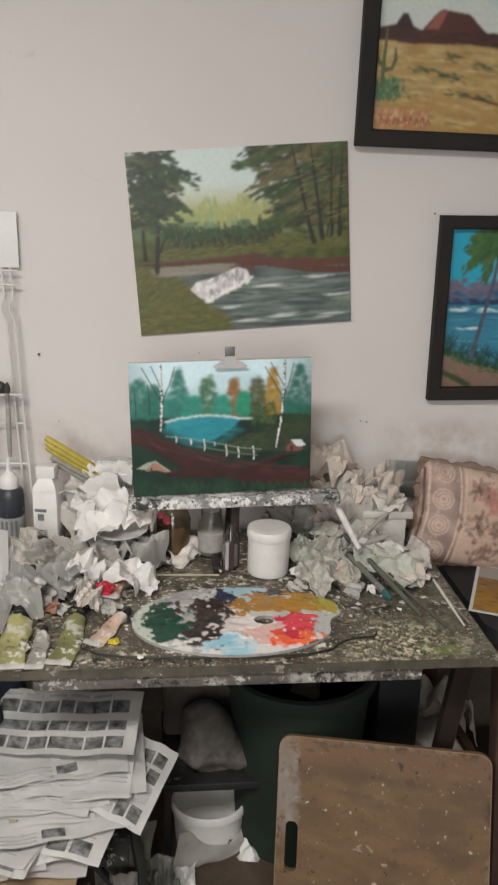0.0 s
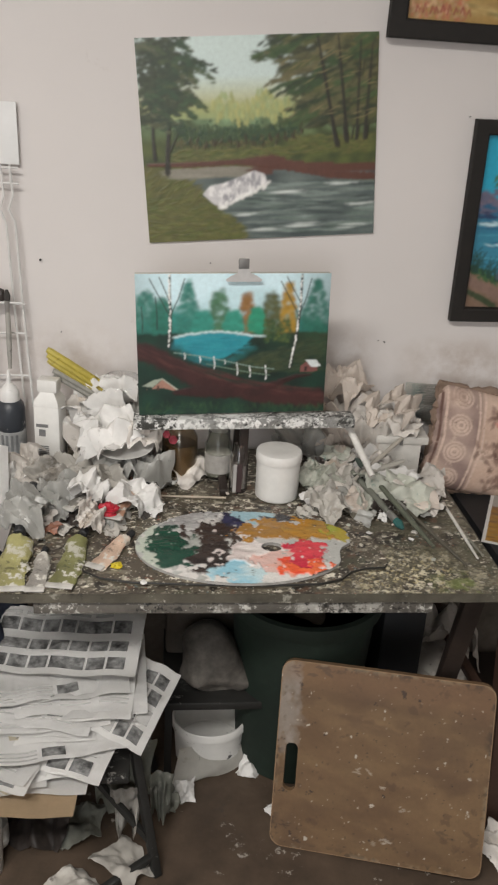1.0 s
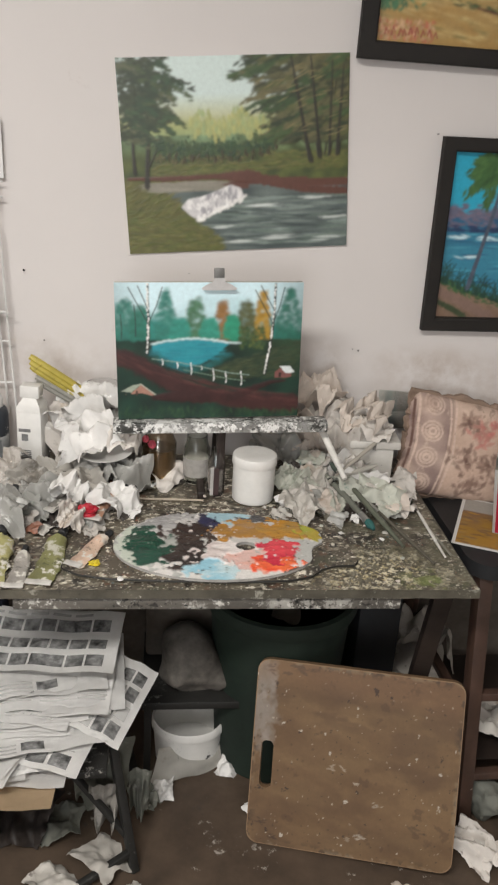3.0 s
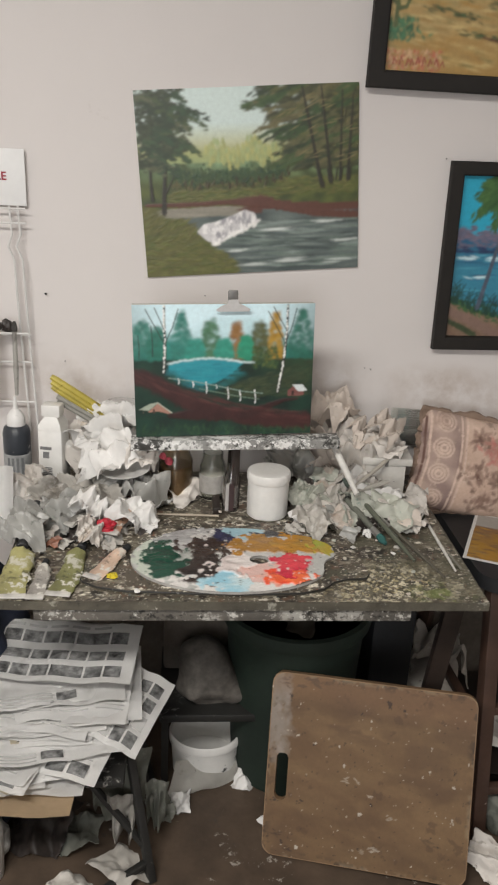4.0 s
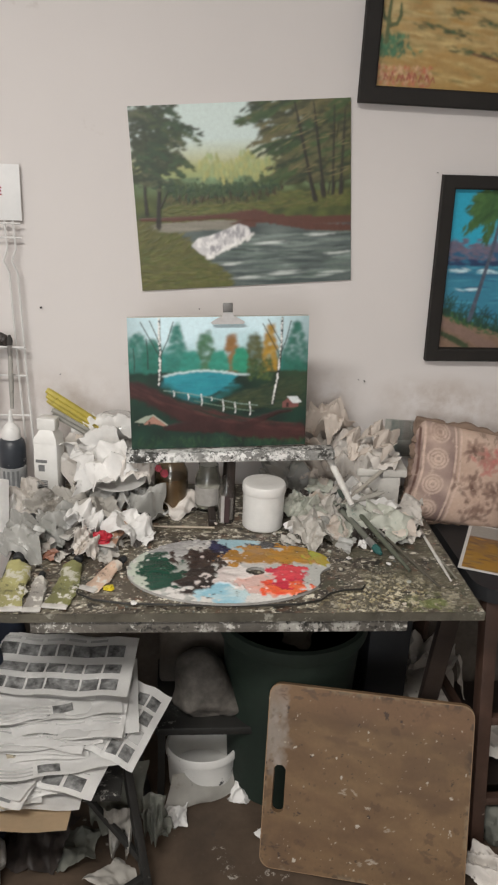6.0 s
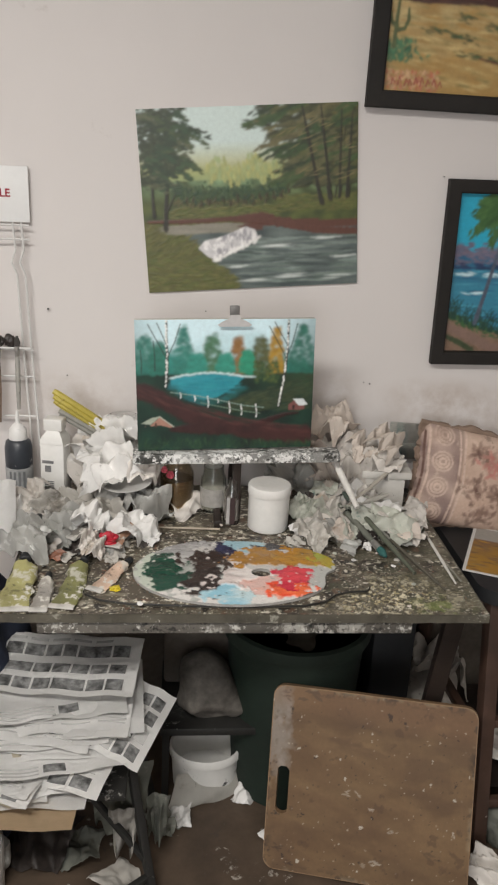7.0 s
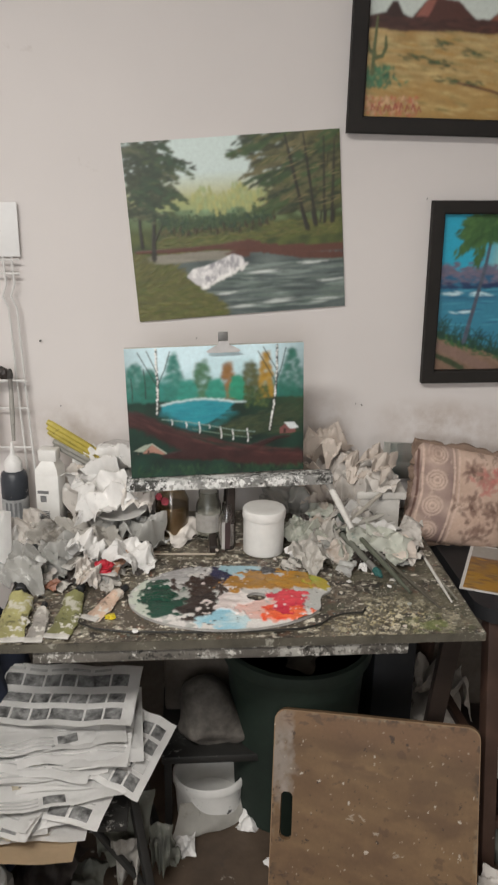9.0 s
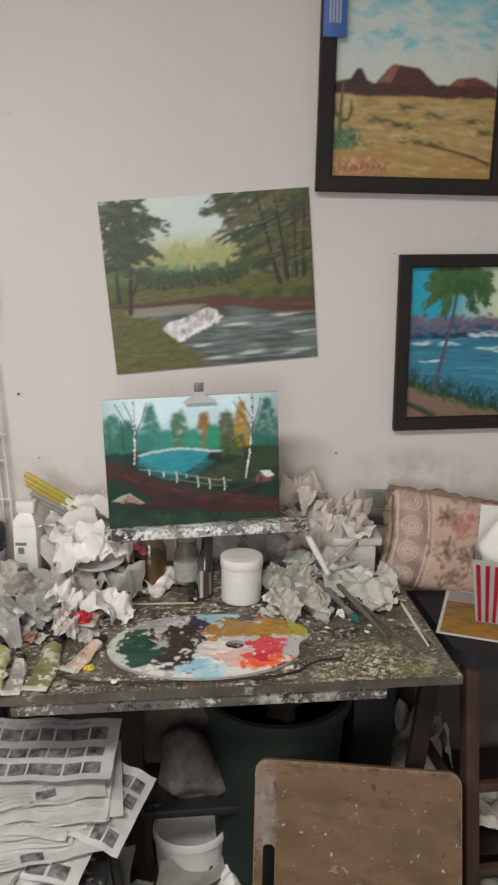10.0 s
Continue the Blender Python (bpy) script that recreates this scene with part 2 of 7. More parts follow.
def slab(bm, outline, z0, z1, holes=()):
    """A flat plate with an outline in x, y."""
    top = [bm.verts.new((x, y, z1)) for x, y in outline]
    low = [bm.verts.new((x, y, z0)) for x, y in outline]
    n = len(outline)
    if holes:
        edges = [bm.edges.new((top[i], top[(i + 1) % n])) for i in range(n)]
        hs = []
        for h in holes:
            t = [bm.verts.new((x, y, z1)) for x, y in h]
            b = [bm.verts.new((x, y, z0)) for x, y in h]
            edges += [bm.edges.new((t[i], t[(i + 1) % len(h)])) for i in range(len(h))]
            hs.append((t, b))
        fill = bmesh.ops.triangle_fill(bm, use_beauty=True, use_dissolve=False, edges=edges)
        twin = dict(zip(top, low))
        for t, b in hs:
            twin.update(zip(t, b))
        for f in [g for g in fill["geom"] if isinstance(g, bmesh.types.BMFace)]:
            bm.faces.new([twin[v] for v in f.verts][::-1])
        for t, b in hs:
            for i in range(len(t)):
                bm.faces.new((t[i], t[(i + 1) % len(t)], b[(i + 1) % len(t)], b[i]))
    else:
        bm.faces.new(top)
        bm.faces.new(low[::-1])
    for i in range(n):
        bm.faces.new((top[i], low[i], low[(i + 1) % n], top[(i + 1) % n]))
    return bm


def rounded(x0, x1, y0, y1, r, n=5):
    out = []
    for cx, cy, a0 in ((x1 - r, y1 - r, 0), (x0 + r, y1 - r, 90), (x0 + r, y0 + r, 180), (x1 - r, y0 + r, 270)):
        out += [(cx + r * math.cos(radians(a0 + 90 * i / n)), cy + r * math.sin(radians(a0 + 90 * i / n))) for i in range(n + 1)]
    return out


def ridge(p, seed, f):
    q = p * f + Vector((seed * 7.3, seed * 3.1, seed * 1.7))
    return 1 - 2 * abs(noise.noise(q))


def crumpled(sx, sy, sz, seed, f=1.6, depth=0.5, level=4):
    """A crushed lump of paper or cloth that sits on z = 0: warped folds with crisp ridges."""
    bm = bmesh.new()
    bmesh.ops.create_icosphere(bm, subdivisions=level, radius=1)
    o = Vector((seed * 1.37, seed * 0.71, seed * 2.13))
    for v in bm.verts:
        p = v.co.copy()
        q = p + 0.55 * noise.noise_vector(p * 1.3 + o)
        k = 1 + depth * (0.90 * ridge(q, seed, f * 0.6) + 0.28 * ridge(q, seed + 5, f * 1.25) + 0.03 * ridge(q, seed + 9, f * 4) - 0.55) + 0.35 * noise.noise(p * 1.2 + o)
        v.co = Vector((p.x * k * sx / 2, p.y * k * sy / 2, p.z * k * sz / 2))
    low = min(v.co.z for v in bm.verts)
    for v in bm.verts:
        v.co.z = max(0.0, v.co.z - low - sz * 0.12)
    return bm


def folded(s, h, seed, lean=30, n=26, folds=5):
    """A paper towel creased into a few flat facets, slumped on z = 0 with upturned torn corners."""
    r = random.Random(seed * 17 + 3)
    o = Vector((seed * 1.91, seed * 0.37, 0))
    waves = []
    for k in range(folds):
        a = r.uniform(0, math.pi)
        waves.append((math.cos(a), math.sin(a), r.uniform(0.55, 1.15) * (1 + 0.35 * k), r.random(), (0.62, 0.34, 0.16, 0.08, 0.05)[min(k, 4)]))
    aspect = r.uniform(0.62, 1.0)
    bm = bmesh.new()
    rows = []
    for i in range(n + 1):
        row = []
        for j in range(n + 1):
            u, v = i / n * 2 - 1, j / n * 2 - 1
            p = Vector((u, v, 0))
            q = p + 0.30 * noise.noise_vector(p * 0.9 + o)
            f = 0.0
            for cx, cy, fr, ph, am in waves:
                w = ((q.x * cx + q.y * cy) * fr + ph) % 1.0
                f += am * (abs(2 * w - 1) ** 0.85)
            edge = max(abs(u), abs(v))
            dome = 1 - 0.85 * p.length_squared * 0.5
            torn = 1 + 0.16 * noise.noise(p * 2.6 + o) * edge + 0.05 * noise.noise(p * 9 + o) * edge
            z = h * (0.42 * dome + 0.85 * (f - 0.45) + 0.10 * noise.noise(p * 1.6 + o) + 0.09 * ridge(q, seed, 2.6) + 0.04 * ridge(q, seed + 3, 6.0))
            row.append(bm.verts.new((q.x * s * 0.44 * torn, q.y * s * 0.44 * aspect * torn, z)))
        rows.append(row)
    for i in range(n):
        for j in range(n):
            bm.faces.new((rows[i][j], rows[i + 1][j], rows[i + 1][j + 1], rows[i][j + 1]))
    turn = Matrix.Rotation(radians(r.uniform(8, lean)), 4, "X") @ Matrix.Rotation(radians(r.uniform(-lean, lean) * 0.6), 4, "Y") @ Matrix.Rotation(r.uniform(0, 6.28), 4, "Z")
    bmesh.ops.transform(bm, matrix=turn, verts=bm.verts)
    low = min(v.co.z for v in bm.verts)
    for v in bm.verts:
        v.co.z = max(0.0, v.co.z - low - 0.10 * h)
    bmesh.ops.solidify(bm, geom=list(bm.faces), thickness=0.0010)
    return bm


class Paint:
    """Oil paint on a ground of w x h metres: x to the right, z up, the face towards -y. Strokes are laid wet in wet on a fine mesh that takes their colour and relief."""

    def __init__(self, w, h, seed, cell=0.0015, base=(0.5, 0.5, 0.5), soft=0.45, relief=0.0002):
        self.w, self.h, self.rng, self.soft, self.relief = w, h, random.Random(seed), soft, relief
        self.nx, self.nz = int(w / cell), int(h / cell)
        self.col = np.empty((self.nz + 1, self.nx + 1, 3))
        self.col[:] = base
        self.up = np.zeros((self.nz + 1, self.nx + 1))

    def ground(self, fn):
        k = 3
        xs, zs = np.linspace(0, 1, self.nx // k + 1), np.linspace(0, 1, self.nz // k + 1)
        small = np.array([[fn(x, z)[:3] for x in xs] for z in zs])
        gx, gz = np.linspace(0, len(xs) - 1.001, self.nx + 1), np.linspace(0, len(zs) - 1.001, self.nz + 1)
        ix, iz = gx.astype(int), gz.astype(int)
        fx, fz = (gx - ix)[None, :, None], (gz - iz)[:, None, None]
        a, b, c, d = small[iz][:, ix], small[iz][:, ix + 1], small[iz + 1][:, ix], small[iz + 1][:, ix + 1]
        self.col = (a * (1 - fx) + b * fx) * (1 - fz) + (c * (1 - fx) + d * fx) * fz

    def dab(self, x, z, length, width, angle, c, vary=0.15, strength=0.92, soft=None):
        """One stroke of the brush; length and width in parts of the picture's width."""
        k = 1 + vary * (self.rng.random() * 2 - 1)
        soft = self.soft if soft is None else soft
        cx, cz, hl, hw = x * self.nx, z * self.nz, max(0.8, length * self.nx / 2), max(0.7, width * self.nx / 2)
        reach = max(hl, hw) * (1 + soft) + 1.5
        x0, x1, z0, z1 = max(0, int(cx - reach)), min(self.nx + 1, int(cx + reach) + 2), max(0, int(cz - reach)), min(self.nz + 1, int(cz + reach) + 2)
        if x1 <= x0 or z1 <= z0:
            return
        gx, gz = np.arange(x0, x1)[None, :] - cx, np.arange(z0, z1)[:, None] - cz
        ca, sa = math.cos(angle), math.sin(angle)
        t, s = (gx * ca + gz * sa) / hl, (-gx * sa + gz * ca) / hw
        wob = 1 + 0.25 * np.sin(t * 5 + k * 40) * np.sin(s * 3 + k * 90)
        d = np.sqrt(t * t + s * s) * wob
        m = np.clip((1 + soft / 2 - d) / (soft + 0.05), 0, 1) * strength
        area = self.col[z0:z1, x0:x1]
        area += (np.clip(np.array(c[:3]) * k, 0, 0.95) - area) * m[:, :, None]
        self.up[z0:z1, x0:x1] += (m * self.relief * (0.4 + 0.6 * self.rng.random()) - self.up[z0:z1, x0:x1] * 0.35 * m)

    def line(self, pts, widths, c, vary=0.0):
        if isinstance(widths, (int, float)):
            widths = [widths] * len(pts)
        a = self.h / self.w
        for (p, w0), (q, w1) in zip(zip(pts, widths), zip(pts[1:], widths[1:])):
            l = math.hypot(q[0] - p[0], (q[1] - p[1]) * a)
            n = max(2, int(l / max(0.0025, min(w0, w1) * 0.35)))
            ang = math.atan2((q[1] - p[1]) * a, q[0] - p[0])
            for i in range(n):
                t = i / n
                w = w0 + (w1 - w0) * t
                self.dab(p[0] + (q[0] - p[0]) * t, p[1] + (q[1] - p[1]) * t, max(w * 1.4, 0.004), w, ang, c, vary, 0.85, 0.35)

    def fill(self, pts, c):
        gx, gz = np.linspace(0, 1, self.nx + 1)[None, :], np.linspace(0, 1, self.nz + 1)[:, None]
        inside = np.zeros((self.nz + 1, self.nx + 1), bool)
        for (xa, za), (xb, zb) in zip(pts, pts[1:] + pts[:1]):
            if za != zb:
                inside ^= ((za > gz) != (zb > gz)) & (gx < (xb - xa) * (gz - za) / (zb - za) + xa)
        grain = 1 + 0.08 * np.random.RandomState(int(1000 * abs(pts[0][0] + pts[0][1]))).standard_normal(inside.shape)
        self.col[inside] = (np.array(c[:3])[None, None, :] * grain[:, :, None])[inside]

    def field(self, cell, seed, octaves=4, rough=0.6, stretch=1.0):
        """Uneven noise over the ground, mean 0 and spread 1; cell in metres."""
        rs = np.random.RandomState(seed)
        total = np.zeros((self.nz + 1, self.nx + 1))
        amp = 1.0
        for _ in range(octaves):
            gx, gz = np.linspace(0, self.w / (cell * stretch), self.nx + 1), np.linspace(0, self.h / cell, self.nz + 1)
            grid = rs.standard_normal((int(gz[-1]) + 3, int(gx[-1]) + 3))
            ix, iz = gx.astype(int), gz.astype(int)
            fx, fz = (gx - ix)[None, :], (gz - iz)[:, None]
            fx, fz = fx * fx * (3 - 2 * fx), fz * fz * (3 - 2 * fz)
            a, b, c, d = grid[iz][:, ix], grid[iz][:, ix + 1], grid[iz + 1][:, ix], grid[iz + 1][:, ix + 1]
            total += amp * ((a * (1 - fx) + b * fx) * (1 - fz) + (c * (1 - fx) + d * fx) * fz)
            amp, cell = amp * rough, cell / 2
        return (total - total.mean()) / (total.std() + 1e-6)

    def lay(self, mask, c, height=0.0):
        """Paint where the mask is, with a body of its own."""
        m = np.clip(mask, 0, 1)
        self.col += (np.array(c[:3]) - self.col) * m[:, :, None]
        self.up += m * height

    def spatter(self, c, cell, cut, seed, strength=0.9, height=0.0, where=1.0, edge=0.25, stretch=1.0):
        f = self.field(cell, seed, 4, 0.62, stretch)
        self.lay(np.clip((f - cut) / edge, 0, 1) * strength * where, c, height)

    def soften(self, passes=1):
        """The brush blends wet neighbours."""
        for _ in range(passes):
            for axis in (0, 1):
                pad = np.concatenate([self.col.take([0], axis), self.col, self.col.take([-1], axis)], axis)
                n = self.col.shape[axis]
                self.col = 0.25 * pad.take(range(0, n), axis) + 0.5 * pad.take(range(1, n + 1), axis) + 0.25 * pad.take(range(2, n + 2), axis)


    def mesh(self, name, parent, material=None, label="", m=None, keep=None):
        nx, nz = self.nx, self.nz
        gx, gz = np.meshgrid(np.linspace(0, self.w, nx + 1), np.linspace(0, self.h, nz + 1))
        co = np.stack([gx, -self.up, gz], -1).reshape(-1, 3)
        i = (np.arange(nz)[:, None] * (nx + 1) + np.arange(nx)[None, :]).ravel()
        quads = np.stack([i, i + 1, i + nx + 2, i + nx + 1], 1)
        if keep:
            mid = co[quads].mean(1)
            quads = quads[keep(mid[:, 0], mid[:, 2])]
        me = bpy.data.meshes.new(name)
        me.from_pydata(co.tolist(), [], quads.tolist())
        at = me.color_attributes.new("pigment", "FLOAT_COLOR", "POINT")
        at.data.foreach_set("color", np.concatenate([np.clip(self.col, 0.002, 0.95), np.ones((nz + 1, nx + 1, 1))], -1).astype(np.float32).ravel())
        me.polygons.foreach_set("use_smooth", [True] * len(me.polygons))
        me.materials.append(material or OIL)
        ob = new(name, me)
        ob.parent = parent
        if m:
            ob.matrix_basis = m
        return tagged(ob, label)


def inside_outline(pts):
    """A test of whether points lie within an outline, for Paint.mesh."""
    def test(x, y):
        ok = np.zeros(x.shape, bool)
        for (xa, ya), (xb, yb) in zip(pts, pts[1:] + pts[:1]):
            if ya != yb:
                ok ^= ((ya > y) != (yb > y)) & (x < (xb - xa) * (y - ya) / (yb - ya) + xa)
        return ok
    return test


def blend(a, b, k):
    k = min(1.0, max(0.0, k))
    return tuple(p + (q - p) * k for p, q in zip(a, b))


def nz2(x, z, f, s=0.0):
    return noise.noise(Vector((x * f, z * f, s)))


# ---------- the room ----------
WALL_Y = 2.15
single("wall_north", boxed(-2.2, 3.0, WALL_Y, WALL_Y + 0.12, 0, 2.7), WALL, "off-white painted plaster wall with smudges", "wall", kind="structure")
bm = boxed(-2.2, -1.3, -3.12, -3.0, 0, 2.7)
box(bm, 0.2, 3.0, -3.12, -3.0, 0, 2.7)
box(bm, -1.3, 0.2, -3.12, -3.0, 0, 0.85)
box(bm, -1.3, 0.2, -3.12, -3.0, 2.05, 2.7)
single("wall_south", bm, WALL, "off-white painted plaster wall", "wall", kind="structure")
single("wall_west", boxed(-2.32, -2.2, -3.12, WALL_Y + 0.12, 0, 2.7), WALL, "off-white painted plaster wall", "wall", kind="structure")
single("wall_east", boxed(3.0, 3.12, -3.12, WALL_Y + 0.12, 0, 2.7), WALL, "off-white painted plaster wall", "wall", kind="structure")
single("floor", boxed(-2.32, 3.12, -3.12, WALL_Y + 0.12, -0.1, 0), FLOOR, "dirty brown concrete floor with paint specks", "floor", kind="structure")
single("ceiling", boxed(-2.32, 3.12, -3.12, WALL_Y + 0.12, 2.7, 2.8), CEILING, "plain white ceiling", "ceiling", kind="structure")


# ---------- pictures on the wall ----------
def stretched(name, label, w, h, depth, m, category="painting"):
    """A canvas whose painted face looks along -y; its lower left corner is the origin."""
    ob = thing(name, label, category, m)
    part("canvas", boxed(0, w, 0.0006, depth, 0, h, 0.0015), CANVAS, ob, "pale canvas board with paint on its edges")
    return ob


def picture_frame(parent, w, h, b, depth):
    """Four mitred bars round an opening of w x h, whose corner is the origin."""
    for x0, z0, x1, z1, q0, q1 in ((-b, -b, w + b, -b, 0, 1), (w + b, -b, w + b, h + b, 1, 2), (w + b, h + b, -b, h + b, 2, 3), (-b, h + b, -b, -b, 3, 0)):
        inner = [(0, 0), (w, 0), (w, h), (0, h)]
        bm = bmesh.new()
        prof = [(0.0, 0.0), (0.0, -depth * 0.93), (0.06, -depth), (0.86, -depth), (0.97, -depth * 0.9), (1.0, -depth * 0.7), (1.0, 0.0)]
        rings = []
        for (ox, oz), (ix, iz) in (((x0, z0), inner[q0]), ((x1, z1), inner[q1])):
            rings.append([bm.verts.new((ox + (ix - ox) * t, y, oz + (iz - oz) * t)) for t, y in prof])
        n = len(prof)
        for i in range(n):
            bm.faces.new((rings[0][i], rings[0][(i + 1) % n], rings[1][(i + 1) % n], rings[1][i]))
        bm.faces.new(rings[0])
        bm.faces.new(rings[1][::-1])
        part("frame_bar", bm, BLACKFRAME, parent, smooth=False)


def forest_stream():
    w, h = 0.527, 0.428
    ob = stretched("stream_painting", "unframed oil painting of a forest stream, hung askew on the wall", w, h, 0.006, pose(0.221, WALL_Y - 0.0075, 1.264, 0, -4.9, 0))
    p = Paint(w, h, 3, soft=0.8)
    r = p.rng
    sky, glow, mint = tone(188, 202, 198), tone(164, 160, 98), tone(118, 144, 108)
    leaf, dark, olive, grass = tone(56, 66, 36), tone(38, 44, 28), tone(94, 90, 50), tone(82, 90, 44)
    earth, water, deep = tone(84, 52, 42), tone(98, 108, 104), tone(58, 68, 68)

    def bank(x):
        return 0.365 + 0.02 * math.sin(5 * x) + (0.03 if x > 0.55 else 0)

    def fn(x, z):
        if z > 0.62:
            c = blend(glow, sky, (z - 0.66) / 0.16)
            c = blend(c, mint, max(0, 0.72 - z) * 6)
            if x > 0.62:
                c = blend(c, olive, (x - 0.6) * 4)
        elif z > bank(x):
            c = blend(grass, mint, (z - 0.5) * 9)
            c = blend(c, leaf, 0.5 + nz2(x, z, 18))
        elif z > bank(x) - 0.045:
            c = earth
        else:
            c = blend(water, deep, 0.5 + 0.9 * nz2(x * 0.35, z, 24))
        return c
    p.ground(fn)
    # glowing far trees
    for _ in range(150):
        x, z = r.uniform(0.3, 0.66), r.uniform(0.6, 0.72)
        p.dab(x, z + 0.03 * math.sin(x * 40), 0.03, 0.014, math.pi / 2 + r.uniform(-0.2, 0.2), blend(glow, mint, r.random() * 0.7))
    for i in range(16):
        cx = 0.15 + i * 0.034
        cz = 0.525 + 0.014 * math.sin(i * 2.1) + (0.03 if i > 12 else 0)
        up = blend(tone(44, 76, 52), tone(62, 76, 44), r.random())
        for _ in range(26):
            p.dab(cx + r.gauss(0, 0.010), cz + 0.022 + r.gauss(0, 0.014), 0.014, 0.010, r.uniform(0, 3), blend(up, leaf, 0.5 * r.random()), 0.25)
        for _ in range(9):
            p.dab(cx + r.gauss(0.006, 0.010), cz - 0.032 + r.gauss(0, 0.014), 0.016, 0.007, 1.5 + r.uniform(-0.4, 0.4), blend(tone(54, 52, 34), tone(98, 90, 58), r.random()), 0.25)
    # meadow
    for _ in range(420):
        x = r.uniform(0.12, 1.0)
        z = r.uniform(0.375, 0.47) + (0.05 if x > 0.62 else 0)
        p.dab(x, z, 0.035, 0.008, r.uniform(-0.3, 0.5), blend(grass, olive, r.random()), 0.25)
    p.line([(0.02, 0.40), (0.2, 0.395), (0.4, 0.40), (0.56, 0.395), (0.66, 0.36), (0.8, 0.32), (1, 0.30)], [0.012, 0.02, 0.02, 0.05, 0.035, 0.03, 0.035], earth, 0.1)
    # dark bushes along the far bank
    for i in range(15):
        cx, cz = 0.185 + i * 0.034, 0.535 + 0.012 * math.sin(i * 1.9) + (0.025 if i > 11 else 0)
        for _ in range(18):
            p.dab(cx + r.gauss(0, 0.008), cz + r.gauss(0, 0.016), 0.016, 0.011, r.uniform(0, 3), blend(tone(36, 58, 42), tone(58, 74, 44), r.random()), 0.2)
        for _ in range(8):
            p.dab(cx + 0.017 + r.gauss(0, 0.004), cz - 0.03 + r.gauss(0, 0.012), 0.018, 0.006, 1.55, tone(56, 48, 32), 0.2)
    # left bank
    p.fill([(0.0, 0.0), (0.40, 0.0), (0.33, 0.12), (0.24, 0.24), (0.16, 0.35), (0.0, 0.40)], tone(84, 84, 44))
    for _ in range(520):
        x = r.uniform(0.0, 0.42)
        top = 0.37 if x < 0.16 else max(0.05, 0.37 - (x - 0.16) * 1.22)
        z = r.uniform(0.0, max(0.03, top))
        p.dab(x, z, 0.04, 0.009, r.uniform(0.1, 0.9) if z > 0.2 else r.uniform(-0.4, 0.4), blend(olive, tone(76, 84, 38), r.random()), 0.3)
    # ripples
    for _ in range(230):
        x = r.uniform(0.3, 1.0)
        z = r.uniform(0.02, 0.285)
        if x < 0.46 - z * 0.5:
            continue
        p.dab(x, z, r.uniform(0.06, 0.17), r.uniform(0.006, 0.013), r.uniform(-0.10, 0.06), r.choice([deep, water, tone(92, 106, 98), tone(118, 130, 124), tone(72, 82, 82)]), 0.15)
    for x, z, l in ((0.84, 0.272, 0.13), (0.93, 0.165, 0.12), (0.68, 0.06, 0.2), (0.5, 0.05, 0.16), (0.43, 0.13, 0.1), (0.9, 0.05, 0.14), (0.62, 0.24, 0.2)):
        for _ in range(4):
            p.dab(x + r.gauss(0, 0.02), z + r.gauss(0, 0.006), l * 0.6, 0.006, r.uniform(-0.06, 0.06), tone(182, 188, 184))
    # still pool and the fall
    for _ in range(50):
        p.dab(r.uniform(0.12, 0.42), r.uniform(0.33, 0.375), 0.1, 0.012, 0, tone(128, 124, 112), 0.12)
    p.fill([(0.245, 0.245), (0.285, 0.195), (0.33, 0.165), (0.40, 0.205), (0.47, 0.25), (0.53, 0.285), (0.515, 0.335), (0.47, 0.355), (0.43, 0.335), (0.385, 0.315), (0.335, 0.295), (0.28, 0.285)], tone(188, 186, 186))
    fall = inside_outline([(0.245, 0.245), (0.285, 0.195), (0.33, 0.165), (0.40, 0.205), (0.47, 0.25), (0.53, 0.285), (0.515, 0.335), (0.47, 0.355), (0.43, 0.335), (0.385, 0.315), (0.335, 0.295), (0.28, 0.285)])
    gx, gz = np.meshgrid(np.linspace(0, 1, p.nx + 1), np.linspace(0, 1, p.nz + 1))
    water_mask = fall(gx, gz) * 1.0
    # curling lobes of falling water, grey in the hollows
    p.spatter(tone(132, 130, 136), 0.022, 0.25, 93, 0.8, 0.0, water_mask, 0.7, 0.55)
    p.spatter(tone(220, 218, 216), 0.018, 0.2, 94, 0.85, 0.0003, water_mask, 0.6, 0.55)
    for t in range(34):
        k = t / 33
        p.dab(0.315 + 0.215 * k + r.gauss(0, 0.004), 0.168 + 0.115 * k + r.gauss(0, 0.006), 0.018, 0.012, 0.5, tone(220, 218, 214))
    # trunks
    tr = tone(40, 38, 30)
    for x0, z0, x1, z1, w0 in ((0.105, 0.36, 0.125, 0.95, 0.018), (0.045, 0.43, 0.075, 0.93, 0.014), (0.83, 0.47, 0.73, 0.99, 0.014), (0.87, 0.49, 0.82, 0.99, 0.012), (0.92, 0.5, 0.95, 0.99, 0.01), (0.955, 0.5, 0.985, 0.98, 0.009), (0.9, 0.5, 0.92, 0.9, 0.006)):
        p.line([(x0 + (x1 - x0) * t + 0.006 * math.sin(9 * t + x0 * 40), z0 + (z1 - z0) * t) for t in (0, 0.2, 0.4, 0.6, 0.8, 1)], [w0 * 1.3, w0, w0 * 0.9, w0 * 0.75, w0 * 0.6, w0 * 0.4], tr, 0.25)
    p.line([(0.11, 0.45), (0.15, 0.54), (0.17, 0.60)], [0.008, 0.006, 0.003], tr)
